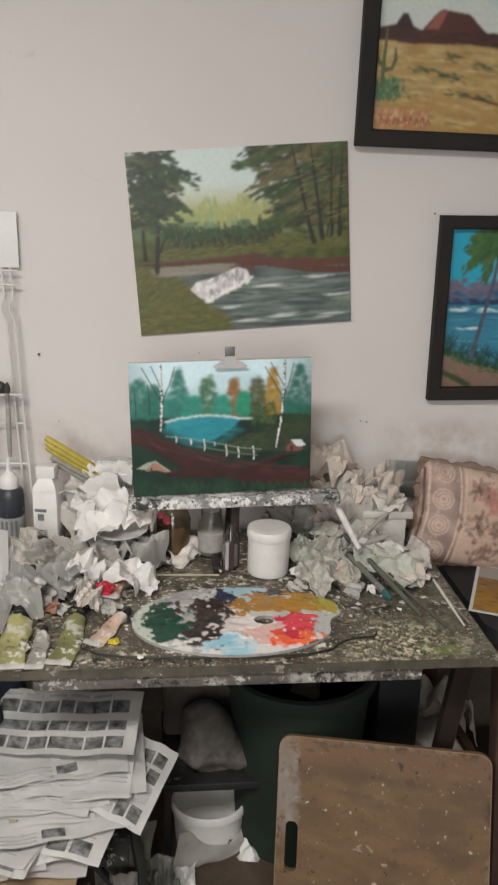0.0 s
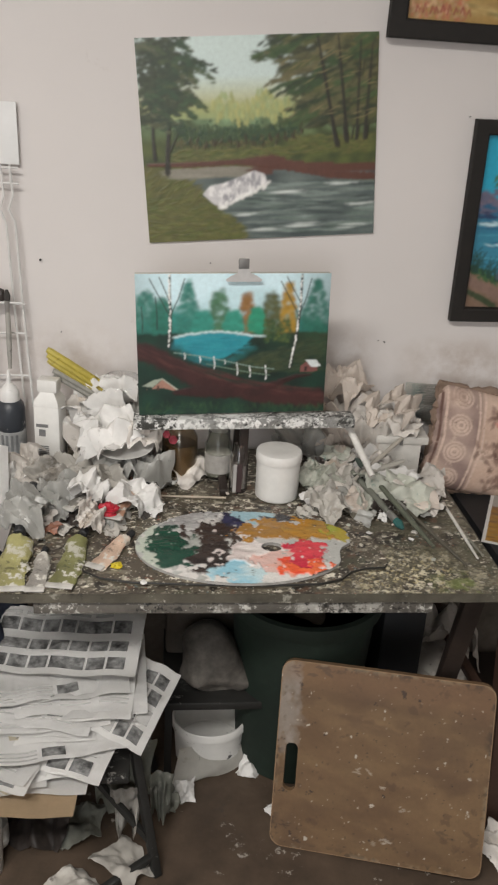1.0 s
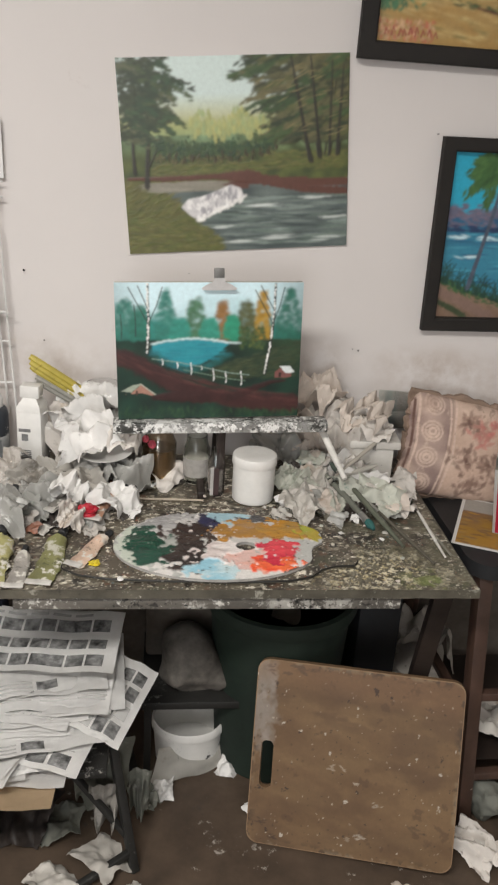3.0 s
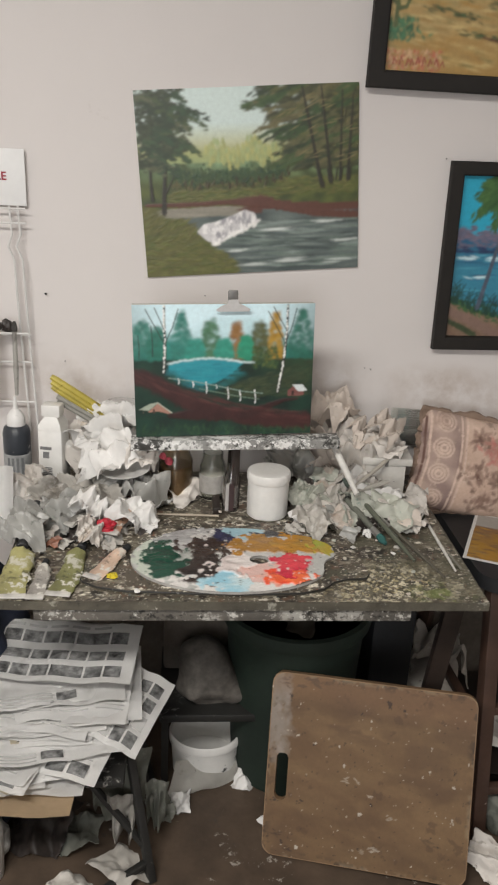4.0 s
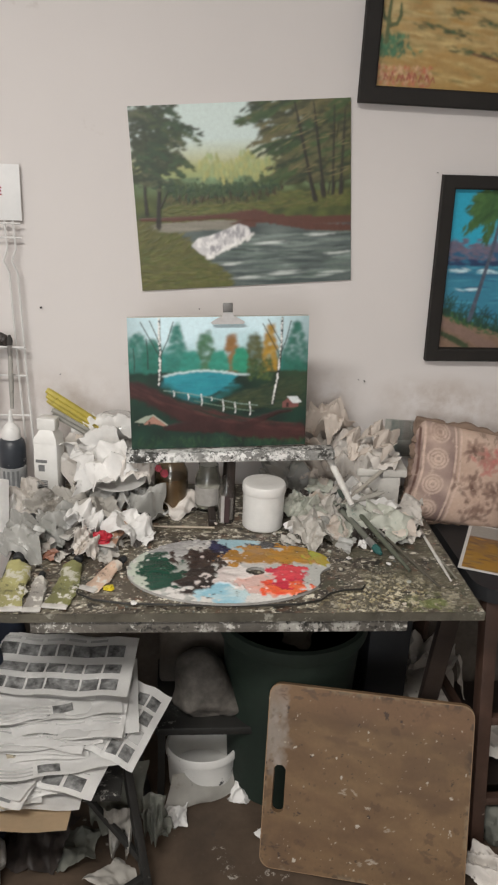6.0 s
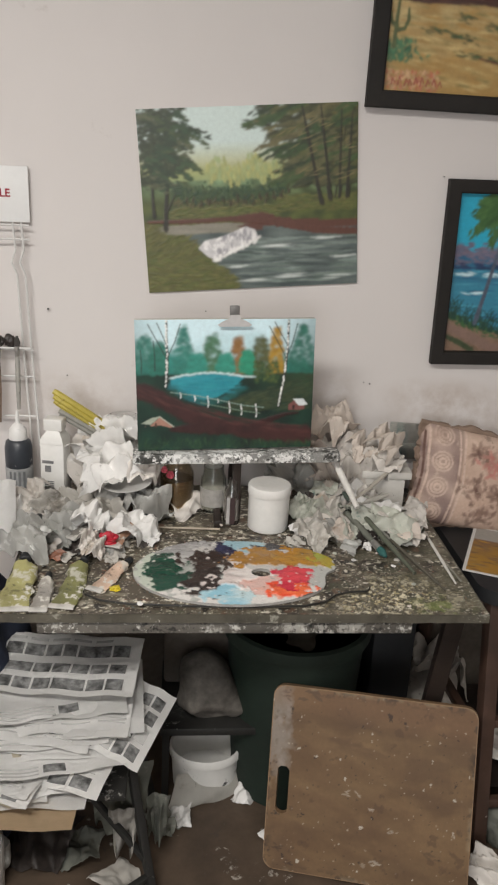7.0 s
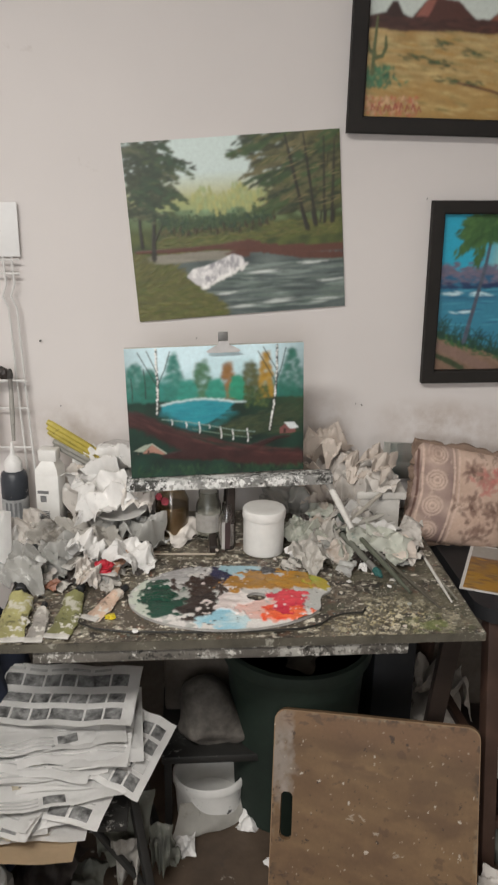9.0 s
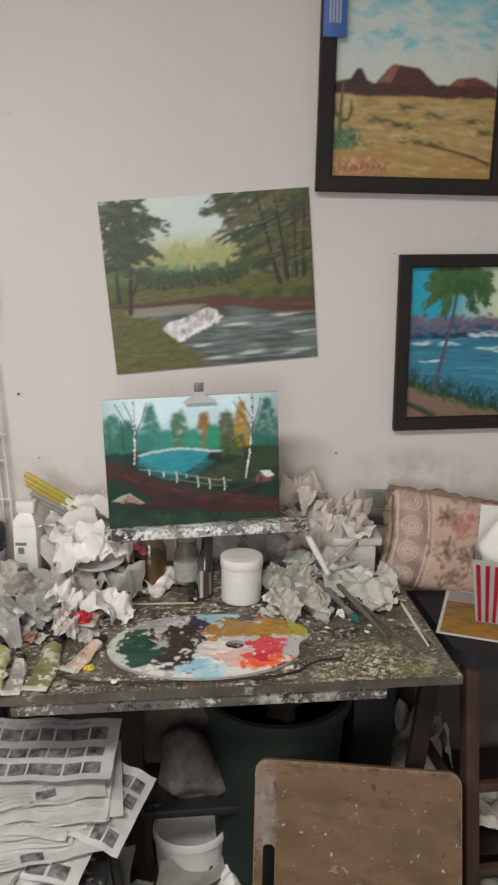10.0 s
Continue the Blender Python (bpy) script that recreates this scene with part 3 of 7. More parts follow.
    # foliage: boughs of drooping strokes, left and right
    for _ in range(600):
        z = r.uniform(0.60, 1.0)
        reach = 0.20 + 0.05 * math.sin(z * 38) - max(0, 0.70 - z) * 0.7
        p.dab(reach * r.random() ** 0.85, z, r.uniform(0.02, 0.04), 0.013, r.uniform(-0.3, 0.5), blend(dark, tone(60, 70, 48), r.random()), 0.2)
    for _ in range(620):
        z = r.uniform(0.56, 1.0)
        edge = 0.54 + 0.13 * max(0, 0.99 - z) * 2.6
        p.dab(edge + (1 - edge) * r.random(), z, r.uniform(0.03, 0.06), 0.014, r.uniform(-0.2, 0.5), blend(dark, tone(72, 74, 48), r.random()), 0.2)
    for _ in range(46):
        z = r.uniform(0.58, 0.98)
        reach = 0.26 + 0.05 * math.sin(z * 38) - max(0, 0.70 - z) * 0.7
        x0, l = reach * r.random() * 0.8, r.uniform(0.05, 0.11)
        c = r.choice([tone(46, 68, 46), tone(58, 80, 52), tone(44, 58, 40), tone(70, 84, 52), tone(86, 90, 66)])
        for _ in range(16):
            t = r.random()
            p.dab(min(x0 + l * t, reach + 0.03), z - 0.10 * (t - 0.3) ** 2 + r.gauss(0, 0.008), 0.026, 0.009, r.uniform(-0.5, 0.3), blend(c, dark, 0.4 * r.random()), 0.15)
    for _ in range(84):
        z = r.uniform(0.56, 0.99)
        edge = 0.45 + 0.13 * max(0, 0.99 - z) * 3.0 + 0.035 * math.sin(z * 40)
        l = r.uniform(0.08, 0.17)
        x0 = edge + (0.97 - edge) * r.random() ** 1.2
        c = r.choice([tone(54, 76, 44), tone(64, 84, 48), tone(44, 56, 36), tone(88, 90, 52), tone(104, 98, 66), tone(92, 90, 60)])
        for _ in range(18):
            t = r.random()
            p.dab(x0 + l * t, z + 0.05 * t + r.gauss(0, 0.007), 0.034, 0.009, 0.35 + r.uniform(-0.35, 0.3), blend(c, dark, 0.45 * r.random()), 0.15)
    for x0, z0, x1, z1, w0 in ((0.83, 0.47, 0.745, 0.99, 0.013), (0.875, 0.49, 0.83, 0.99, 0.012), (0.915, 0.5, 0.925, 0.97, 0.009), (0.95, 0.5, 0.975, 0.95, 0.011)):
        p.line([(x0 + (x1 - x0) * t, z0 + (z1 - z0) * t) for t in (0, 0.3, 0.6, 1)], [w0 * 1.5, w0, w0, w0 * 0.5], tr, 0.3)
    p.spatter(tone(60, 84, 34), 0.08, 0.2, 91, 0.6, 0.0, np.clip((0.34 - np.linspace(0, 1, p.nz + 1))[:, None] * 6, 0, 1) * np.clip((0.36 - np.linspace(0, 1, p.nx + 1))[None, :] * 6, 0, 1), 0.8)
    p.soften(2)
    for _ in range(34):
        p.dab(r.uniform(0.60, 0.99), r.uniform(0.60, 0.95), 0.05, 0.006, r.uniform(0.1, 0.6), tone(124, 112, 76), 0.15, 0.5)
    p.soften(1)
    p.mesh("paint", ob, OIL, "forest, waterfall and stream in oil paint")


def lake_canvas():
    w, h = 0.405, 0.306
    ob = stretched("lake_painting", "fresh canvas of a turquoise lake with birches, standing on the easel", w, h, 0.016, pose(0.2085, 1.862, 0.944, 0, -2.0, 2.0))
    p = Paint(w, h, 8, soft=0.6)
    r = p.rng
    sky, teal, green, dark = tone(192, 216, 246), tone(44, 120, 112), tone(22, 54, 42), tone(16, 32, 27)
    lake, lake2, road = tone(42, 138, 148), tone(28, 112, 128), tone(54, 30, 29)

    def shore(x):
        return 0.585 - 0.02 * math.cos(x * 5)

    def fn(x, z):
        if z > 0.6:
            c = blend(teal, sky, (z - 0.64) / 0.2 + 0.7 * nz2(x, z, 5, 2))
            e = abs(x - 0.46) / 0.5
            return blend(c, green, max(0, e - 0.55) * 1.4 * (1 - (z - 0.6)))
        c = blend(dark, green, 0.5 + 0.8 * nz2(x, z, 9, 4))
        return blend(c, tone(52, 72, 42), max(0, (x - 0.6)) * max(0, z - 0.3) * 5)
    p.ground(fn)
    for cx, top, wd, c in ((0.265, 0.95, 0.055, tone(44, 110, 98)), (0.425, 0.885, 0.05, tone(62, 100, 72)), (0.57, 0.865, 0.036, tone(128, 92, 50)), (0.70, 0.87, 0.05, tone(76, 78, 46)), (0.785, 0.93, 0.036, tone(152, 118, 38)), (0.62, 0.76, 0.04, tone(40, 128, 100)), (0.05, 0.88, 0.06, tone(44, 104, 92)), (0.13, 0.84, 0.05, tone(36, 98, 84)), (0.93, 0.96, 0.07, tone(36, 92, 78)), (0.34, 0.74, 0.05, tone(46, 126, 112)), (0.5, 0.74, 0.05, tone(46, 128, 110))):
        for _ in range(190):
            t = r.random() ** 0.8
            z = 0.6 + (top - 0.6) * (1 - t)
            fat = wd * (0.15 + 0.9 * min(1, t * 1.6) if cx in (0.265, 0.93) else min(1.0, 0.45 + t))
            p.dab(cx + r.uniform(-1, 1) * fat, z + r.gauss(0, 0.008), 0.03, 0.018, r.uniform(-0.9, 0.9), c, 0.3, 0.5, 1.0)
    # lake
    n = 16
    p.fill([(0.19 + 0.42 * i / n, 0.565 + 0.03 * math.sin(3.1 * i / n)) for i in range(n + 1)] + [(0.19 + 0.42 * i / n, 0.55 - 0.165 * math.sin(math.pi * (0.08 + 0.92 * i / n)) + 0.015 * (i / n)) for i in range(n, -1, -1)], blend(lake, lake2, 0.4))
    for _ in range(60):
        p.dab(r.uniform(0.25, 0.56), r.uniform(0.45, 0.56), 0.08, 0.012, r.uniform(-0.05, 0.05), blend(lake, lake2, r.random()), 0.1)
    for i in range(70):
        x = 0.19 + 0.48 * i / 70
        p.dab(x, 0.565 + 0.035 * math.sin(math.pi * min(1, i / 62)) + r.gauss(0, 0.003), 0.022, 0.005, r.uniform(-0.2, 0.3), tone(202, 220, 222), 0.1)
    for i in range(60):
        t = i / 60
        p.dab(0.19 + 0.42 * t, 0.545 - 0.165 * math.sin(math.pi * (0.08 + 0.86 * t)) - 0.02 * t + r.gauss(0, 0.008), 0.05, 0.022, r.uniform(-0.3, 0.3), r.choice([tone(30, 86, 84), tone(24, 66, 56), tone(34, 100, 108)]), 0.2, 0.5, 1.0)
    # right bank
    for _ in range(420):
        x = r.uniform(0.52, 1.0)
        z = r.uniform(0.3, 0.38 + 0.42 * (x - 0.5))
        p.dab(x, z, 0.05, 0.006, 0.25 + r.uniform(-0.2, 0.2), blend(tone(30, 46, 33), tone(62, 70, 46), r.random()), 0.3)
    for _ in range(150):
        p.dab(r.uniform(0.66, 0.8), r.uniform(0.52, 0.68), 0.02, 0.01, r.uniform(0, 3), blend(tone(76, 84, 40), tone(40, 70, 46), r.random()), 0.3)
    # road
    ctr = [(0.0, 0.47, 0.09), (0.08, 0.44, 0.10), (0.16, 0.38, 0.09), (0.25, 0.30, 0.085), (0.35, 0.235, 0.08), (0.5, 0.18, 0.08), (0.65, 0.13, 0.085), (0.8, 0.115, 0.09), (1.0, 0.10, 0.10)]
    p.line([(x, z) for x, z, _ in ctr], [q for _, _, q in ctr], road, 0.18)
    p.line([(0.62, 0.16), (0.74, 0.22), (0.84, 0.27), (0.92, 0.28)], [0.05, 0.035, 0.02, 0.012], tone(46, 27, 26), 0.2)
    p.line([(0.2, 0.165), (0.35, 0.17), (0.5, 0.15)], [0.03, 0.06, 0.06], tone(50, 28, 27), 0.2)
    for _ in range(150):
        t = r.random()
        p.dab(t, 0.47 - 0.5 * t + 0.14 * t * t + r.gauss(0, 0.02), 0.07, 0.004, -0.5 + 0.45 * t, blend(road, tone(82, 48, 45), r.random()), 0.3)
    for _ in range(180):
        x = r.uniform(0.0, 1.0)
        p.dab(x, r.uniform(0.0, 0.10 - 0.05 * x), 0.03, 0.006, r.uniform(0.8, 2.2), blend(tone(24, 54, 34), tone(48, 74, 46), r.random()), 0.3)
    p.soften(2)
    # fence
    for x, z0, z1 in ((0.245, 0.41, 0.455), (0.325, 0.385, 0.435), (0.40, 0.335, 0.425), (0.457, 0.37, 0.40), (0.522, 0.285, 0.38), (0.59, 0.27, 0.355), (0.675, 0.25, 0.355)):
        p.line([(x + 0.003 * math.sin(i), z0 + (z1 - z0) * i / 5) for i in range(6)], [0.003, 0.005, 0.004, 0.006, 0.004, 0.003], tone(226, 230, 224), 0.1)
    p.line([(0.19, 0.455), (0.32, 0.43), (0.46, 0.39), (0.6, 0.345), (0.72, 0.325)], 0.003, tone(120, 140, 130))
    p.line([(0.36, 0.37), (0.46, 0.34), (0.6, 0.30), (0.7, 0.28)], 0.0025, tone(96, 116, 100))
    # birches
    for pts, w0 in (([(0.165, 0.50), (0.172, 0.62), (0.176, 0.75), (0.172, 0.88), (0.174, 0.99)], 0.016), ([(0.805, 0.34), (0.82, 0.46), (0.838, 0.62), (0.848, 0.8), (0.85, 0.99)], 0.018)):
        p.line(pts, [w0, w0 * 0.9, w0 * 0.75, w0 * 0.7, w0 * 0.6], tone(36, 40, 36), 0.15)
        for _ in range(66):
            t = r.random()
            i = min(3, int(t * 4))
            f = t * 4 - i
            x = pts[i][0] + (pts[i + 1][0] - pts[i][0]) * f
            z = pts[i][1] + (pts[i + 1][1] - pts[i][1]) * f
            p.dab(x - 0.002 + r.gauss(0, 0.002), z, 0.014, 0.006, 1.5 + r.uniform(-0.4, 0.4), tone(220, 222, 216))
    for a, b in (((0.176, 0.70), (0.07, 0.97)), ((0.176, 0.72), (0.25, 0.97)), ((0.176, 0.8), (0.12, 0.98)), ((0.845, 0.72), (0.90, 0.97)), ((0.848, 0.8), (0.77, 0.98)), ((0.105, 0.62), (0.10, 0.85)), ((0.03, 0.6), (0.028, 0.78)), ((0.845, 0.7), (0.74, 0.95))):
        p.line([a, ((a[0] + b[0]) / 2 + 0.004, (a[1] + b[1]) / 2 - 0.01), b], [0.004, 0.003, 0.0015], tone(38, 52, 48))
    # houses
    p.fill([(0.035, 0.19), (0.13, 0.20), (0.185, 0.178), (0.20, 0.185), (0.13, 0.265), (0.07, 0.195)], tone(150, 112, 98))
    p.fill([(0.02, 0.215), (0.075, 0.205), (0.13, 0.268), (0.085, 0.262)], tone(140, 148, 134))
    p.line([(0.125, 0.268), (0.165, 0.225), (0.205, 0.185)], 0.006, tone(160, 164, 150))
    p.fill([(0.10, 0.185), (0.108, 0.185), (0.108, 0.22), (0.10, 0.22)], tone(70, 50, 44))
    p.fill([(0.86, 0.30), (0.955, 0.305), (0.955, 0.35), (0.90, 0.385), (0.862, 0.345)], tone(110, 70, 66))
    p.fill([(0.885, 0.39), (0.945, 0.39), (0.975, 0.34), (0.922, 0.335)], tone(190, 196, 196))
    p.fill([(0.885, 0.305), (0.897, 0.305), (0.897, 0.34), (0.885, 0.34)], tone(54, 36, 34))
    p.soften(1)
    p.mesh("paint", ob, OIL, "lake, birches, road and two huts in oil paint")


def palm_beach():
    w, h = 0.508, 0.398
    ob = thing("palm_beach_picture", "palm beach painting in a black wooden frame", "framed picture", pose(0.990, WALL_Y - 0.011, 1.142, 0, -0.9, 0))
    part("canvas", boxed(0, w, 0.0006, 0.008, 0, h), CANVAS, ob)
    picture_frame(ob, w, h, 0.033, 0.022)
    p = Paint(w, h, 5, soft=0.75)
    r = p.rng
    blue, pale, hills = tone(36, 150, 178), tone(186, 200, 170), tone(92, 92, 112)
    sea, sea2, sand = tone(50, 118, 142), tone(32, 78, 112), tone(122, 100, 84)

    def fn(x, z):
        if z > 0.62:
            c = blend(blue, pale, (x - 0.22) * 4 + 0.2 * nz2(x, z, 8))
            return blend(c, hills, (0.68 + 0.05 * nz2(x, 0, 14) - z) * 40)
        c = blend(sea, sea2, (z - 0.45) * 6 + 0.6 * nz2(x * 0.3, z, 16))
        return c if z > 0.08 else blend(sand, c, (z - 0.02) * 10)
    p.ground(fn)
    for _ in range(220):
        x, z = r.uniform(0, 1), r.uniform(0.56, 0.68 + 0.04 * math.sin(r.random() * 9))
        p.dab(x, z, 0.03, 0.012, r.uniform(-0.2, 0.2), blend(hills, tone(112, 98, 112), r.random()), 0.15)
    for _ in range(140):
        p.dab(r.random(), r.uniform(0.535, 0.57), 0.05, 0.01, 0, tone(30, 50, 84), 0.3)
    for _ in range(190):
        x, z = r.random(), r.uniform(0.12, 0.53)
        p.dab(x, z, r.uniform(0.05, 0.14), 0.006, r.uniform(-0.05, 0.05), r.choice([sea, sea2, tone(74, 150, 170), tone(60, 138, 160)]), 0.15)
    for x, z in ((0.08, 0.5), (0.2, 0.5), (0.13, 0.385), (0.45, 0.46), (0.52, 0.44), (0.6, 0.38), (0.55, 0.3), (0.62, 0.25), (0.42, 0.56), (0.36, 0.55), (0.5, 0.55), (0.7, 0.45), (0.8, 0.4)):
        for _ in range(9):
            p.dab(x + r.gauss(0, 0.03), z + r.gauss(0, 0.006), 0.05, 0.006, r.uniform(-0.25, 0.2), tone(182, 206, 212))
    # dune
    n = 12
    p.fill([(0.7 * i / n, 0.235 - 0.235 * (i / n) ** 0.8) for i in range(n + 1)] + [(0.0, 0.0)], sand)
    for _ in range(300):
        t = r.random()
        p.dab(0.62 * t + r.gauss(0, 0.01), 0.245 - 0.235 * t ** 0.8 + r.gauss(0, 0.02), 0.03, 0.008, r.uniform(-1.0, 0.2), blend(tone(34, 66, 40), tone(60, 92, 54), r.random()), 0.3)
    for _ in range(130):
        x = r.uniform(0.0, 0.4)
        p.dab(x, r.uniform(0.0, max(0.02, 0.15 - 0.32 * x)), 0.05, 0.012, -0.6, blend(sand, tone(108, 86, 70), r.random()), 0.15)
    for _ in range(110):
        x = r.uniform(0.0, 0.55)
        z0 = 0.24 - 0.235 * (x / 0.62) ** 0.8 if x < 0.62 else 0
        p.line([(x, z0), (x + r.uniform(-0.02, 0.03), z0 + 0.06), (x + r.uniform(-0.05, 0.06), z0 + r.uniform(0.07, 0.15))], [0.006, 0.004, 0.001], tone(26, 58, 48))
    # a bare path winds down between the grasses
    p.line([(0.0, 0.165), (0.10, 0.115), (0.22, 0.045), (0.30, 0.0)], [0.035, 0.045, 0.05, 0.05], tone(118, 96, 86), 0.08)
    p.line([(0.0, 0.10), (0.09, 0.05), (0.16, 0.0)], [0.02, 0.03, 0.03], tone(52, 64, 42), 0.2)
    p.soften(1)
    # palm
    p.line([(0.155, 0.19), (0.185, 0.36), (0.208, 0.5), (0.235, 0.66), (0.255, 0.84)], [0.022, 0.020, 0.018, 0.017, 0.016], tone(70, 78, 92), 0.2)
    for ex, ez in ((0.17, 0.97), (0.24, 0.99), (0.33, 0.98), (0.12, 0.93), (0.41, 0.93), (0.10, 0.85), (0.44, 0.84), (0.10, 0.75), (0.42, 0.75), (0.19, 0.68), (0.15, 0.80), (0.35, 0.71)):
        c = blend(tone(28, 70, 42), tone(78, 112, 58), r.random())
        for _ in range(90):
            t = r.random()
            x = 0.26 + (ex - 0.26) * t ** 0.8
            z = 0.87 + (ez - 0.87) * t ** 1.6 + 0.05 * math.sin(math.pi * t)
            p.dab(x + r.gauss(0, 0.013), min(0.99, z + r.gauss(0, 0.018)), 0.04, 0.015, math.atan2(ez - 0.93, ex - 0.26) + r.uniform(-0.5, 0.5), blend(c, tone(24, 56, 36), 0.5 * r.random()), 0.15)
    p.soften(2)
    p.mesh("paint", ob, OIL, "palm tree, blue sea and grassy dune in oil paint")


def desert_mesas():
    w, h = 0.413, 0.508
    ob = thing("desert_picture", "desert mesa painting in a black frame with a blue corner tag", "framed picture", pose(0.763, WALL_Y - 0.012, 1.763, 0, 0.3, 0))
    part("canvas", boxed(0, w, 0.0006, 0.008, 0, h), CANVAS, ob)
    picture_frame(ob, w, h, 0.039, 0.024)
    p = Paint(w, h, 6, soft=0.75)
    r = p.rng
    cloud, blue = tone(186, 194, 188), tone(104, 176, 190)
    sand, gold, mesa, shade, sage = tone(170, 150, 106), tone(158, 128, 74), tone(76, 48, 42), tone(54, 38, 34), tone(64, 84, 56)

    def fn(x, z):
        if z > 0.40:
            return blend(cloud, blue, (z - 0.62) * 2.4 + 1.1 * nz2(x, z * 1.5, 5, 3))
        return blend(blend(gold, sand, z * 3.2), tone(150, 118, 66), 0.45 + 0.9 * nz2(x * 0.5, z, 13, 1))
    p.ground(fn)
    for _ in range(120):
        p.dab(r.random(), r.uniform(0.6, 1), 0.09, 0.03, r.uniform(-0.4, 0.4), blend(cloud, blue, r.random()), 0.05)
    for pts, c in (([(0, 0.375), (0.0, 0.43), (0.1, 0.45), (0.135, 0.495), (0.165, 0.495), (0.2, 0.445), (0.27, 0.42), (0.3, 0.375)], shade),
                   ([(0.22, 0.375), (0.26, 0.44), (0.33, 0.505), (0.36, 0.52), (0.52, 0.505), (0.56, 0.475), (0.62, 0.435), (0.68, 0.42), (0.74, 0.375)], mesa),
                   ([(0.62, 0.375), (0.69, 0.425), (0.75, 0.465), (0.86, 0.475), (0.94, 0.455), (0.999, 0.43), (0.999, 0.375)], tone(96, 58, 46))):
        p.fill(pts, c)
    p.fill([(0.26, 0.42), (0.335, 0.508), (0.39, 0.515), (0.36, 0.46), (0.33, 0.42)], tone(134, 84, 74))
    p.fill([(0.7, 0.42), (0.755, 0.463), (0.8, 0.466), (0.78, 0.42)], tone(126, 76, 58))
    for _ in range(150):
        p.dab(r.random(), r.uniform(0.375, 0.43), 0.08, 0.014, r.uniform(-0.15, 0.15), blend(shade, mesa, r.random()), 0.2)
    for _ in range(560):
        x, z = r.random(), r.uniform(0.02, 0.375)
        c = blend(blend(gold, sand, z * 3), r.choice([tone(146, 118, 70), tone(182, 162, 112), tone(160, 124, 64), tone(120, 112, 70)]), r.random())
        p.dab(x, z, 0.09, 0.014, r.uniform(-0.25, 0.05), c, 0.12)
    for x, z, l in ((0.38, 0.25, 0.12), (0.46, 0.24, 0.1), (0.3, 0.265, 0.1), (0.5, 0.17, 0.14), (0.64, 0.155, 0.12), (0.6, 0.29, 0.1), (0.86, 0.27, 0.09), (0.45, 0.33, 0.1), (0.95, 0.22, 0.1)):
        for _ in range(16):
            p.dab(x + r.gauss(0, l / 3), z + r.gauss(0, 0.008), 0.035, 0.008, r.uniform(-0.4, 0.1), blend(sage, tone(60, 66, 42), r.random()), 0.3)
    p.line([(0.55, 0.16), (0.75, 0.13), (0.9, 0.10), (0.99, 0.07)], [0.01, 0.012, 0.016, 0.02], tone(84, 50, 38), 0.2)
    for _ in range(130):
        p.dab(abs(r.gauss(0.06, 0.07)), r.uniform(0.13, 0.22), 0.03, 0.012, r.uniform(0.3, 2.6), blend(tone(40, 84, 62), tone(76, 118, 84), r.random()), 0.3)
    for _ in range(170):
        p.dab(r.uniform(0, 0.32), r.uniform(0.01, 0.09), 0.025, 0.01, r.uniform(0, 3), r.choice([tone(186, 150, 120), tone(170, 96, 74), tone(150, 120, 84)]), 0.2)
    p.soften(2)
    for pts in ([(0.042, 0.19), (0.046, 0.30), (0.055, 0.43)], [(0.055, 0.255), (0.095, 0.265), (0.112, 0.30), (0.108, 0.35)], [(0.05, 0.27), (0.015, 0.29), (0.008, 0.33)]):
        p.line(pts, [0.022] + [0.019] * (len(pts) - 2) + [0.010], tone(80, 88, 56), 0.2)
    # the signature, as plain strokes
    for i in range(9):
        a, b = 0.05 + i * 0.034 + r.gauss(0, 0.004), r.uniform(0.05, 0.068)
        p.line([(a, 0.03 + r.gauss(0, 0.004)), (a + 0.007, b), (a + 0.020, 0.034 + r.gauss(0, 0.006))], [0.007, 0.005, 0.006], tone(132, 58, 50))
    p.soften(2)
    p.mesh("paint", ob, OIL, "mesas, cactus and golden sand in oil paint")
    tag = thing("corner_tag", "blue cardboard corner tag on the frame, with unreadable print", "tag", pose(0.728, WALL_Y - 0.039, 2.076))
    part("card", boxed(0, 0.057, 0, 0.002, 0, 0.16, 0.0006), plain("blue_card", tone(60, 92, 158), 0.5, depth=0.15), tag)
    for i in range(4):
        part("print_bar", boxed(0.014 + i * 0.008, 0.018 + i * 0.008, -0.0006, -0.0001, 0.03, 0.14), plain("pale_print", (0.5, 0.55, 0.66), 0.6) if i == 0 else bpy.data.materials["pale_print"], tag)


forest_stream()
lake_canvas()
palm_beach()
desert_mesas()


# ---------- the work table ----------
def work_table():
    ob = thing("work_table", "wooden work table crusted with years of dried oil paint", "table")
    bm = bmesh.new()
    n = 40
    out = [(-0.045 + 0.98 * i / n, 1.465 + 0.003 * noise.noise(Vector((i * 0.7, 0, 0)))) for i in range(n + 1)] + [(0.94, 2.13), (-0.05, 2.13)]
    slab(bm, out, 0.732, 0.75)
    part("tabletop", bm, TABLE, ob, "paint-crusted table top", smooth=False)
    part("edge_board", boxed(0.032, 0.78, 1.474, 1.50, 0.702, 0.730, 0.002), EDGE, ob, "paint-smeared board under the front edge")
    part("apron", boxed(0.05, 0.90, 2.06, 2.08, 0.64, 0.731, 0.002), DARKWOOD, ob)
    for a, b in (((0.905, 1.56, 0.731), (0.935, 1.80, 0.0)), ((0.90, 2.07, 0.731), (0.90, 2.07, 0)), ((-0.02, 1.90, 0.731), (-0.03, 1.92, 0)), ((-0.01, 2.07, 0.731), (-0.01, 2.07, 0))):
        part("leg", beam(bmesh.new(), a, b, 0.04, 0.03), DARKWOOD, ob, "dark stained wooden leg")
    return ob


work_table()


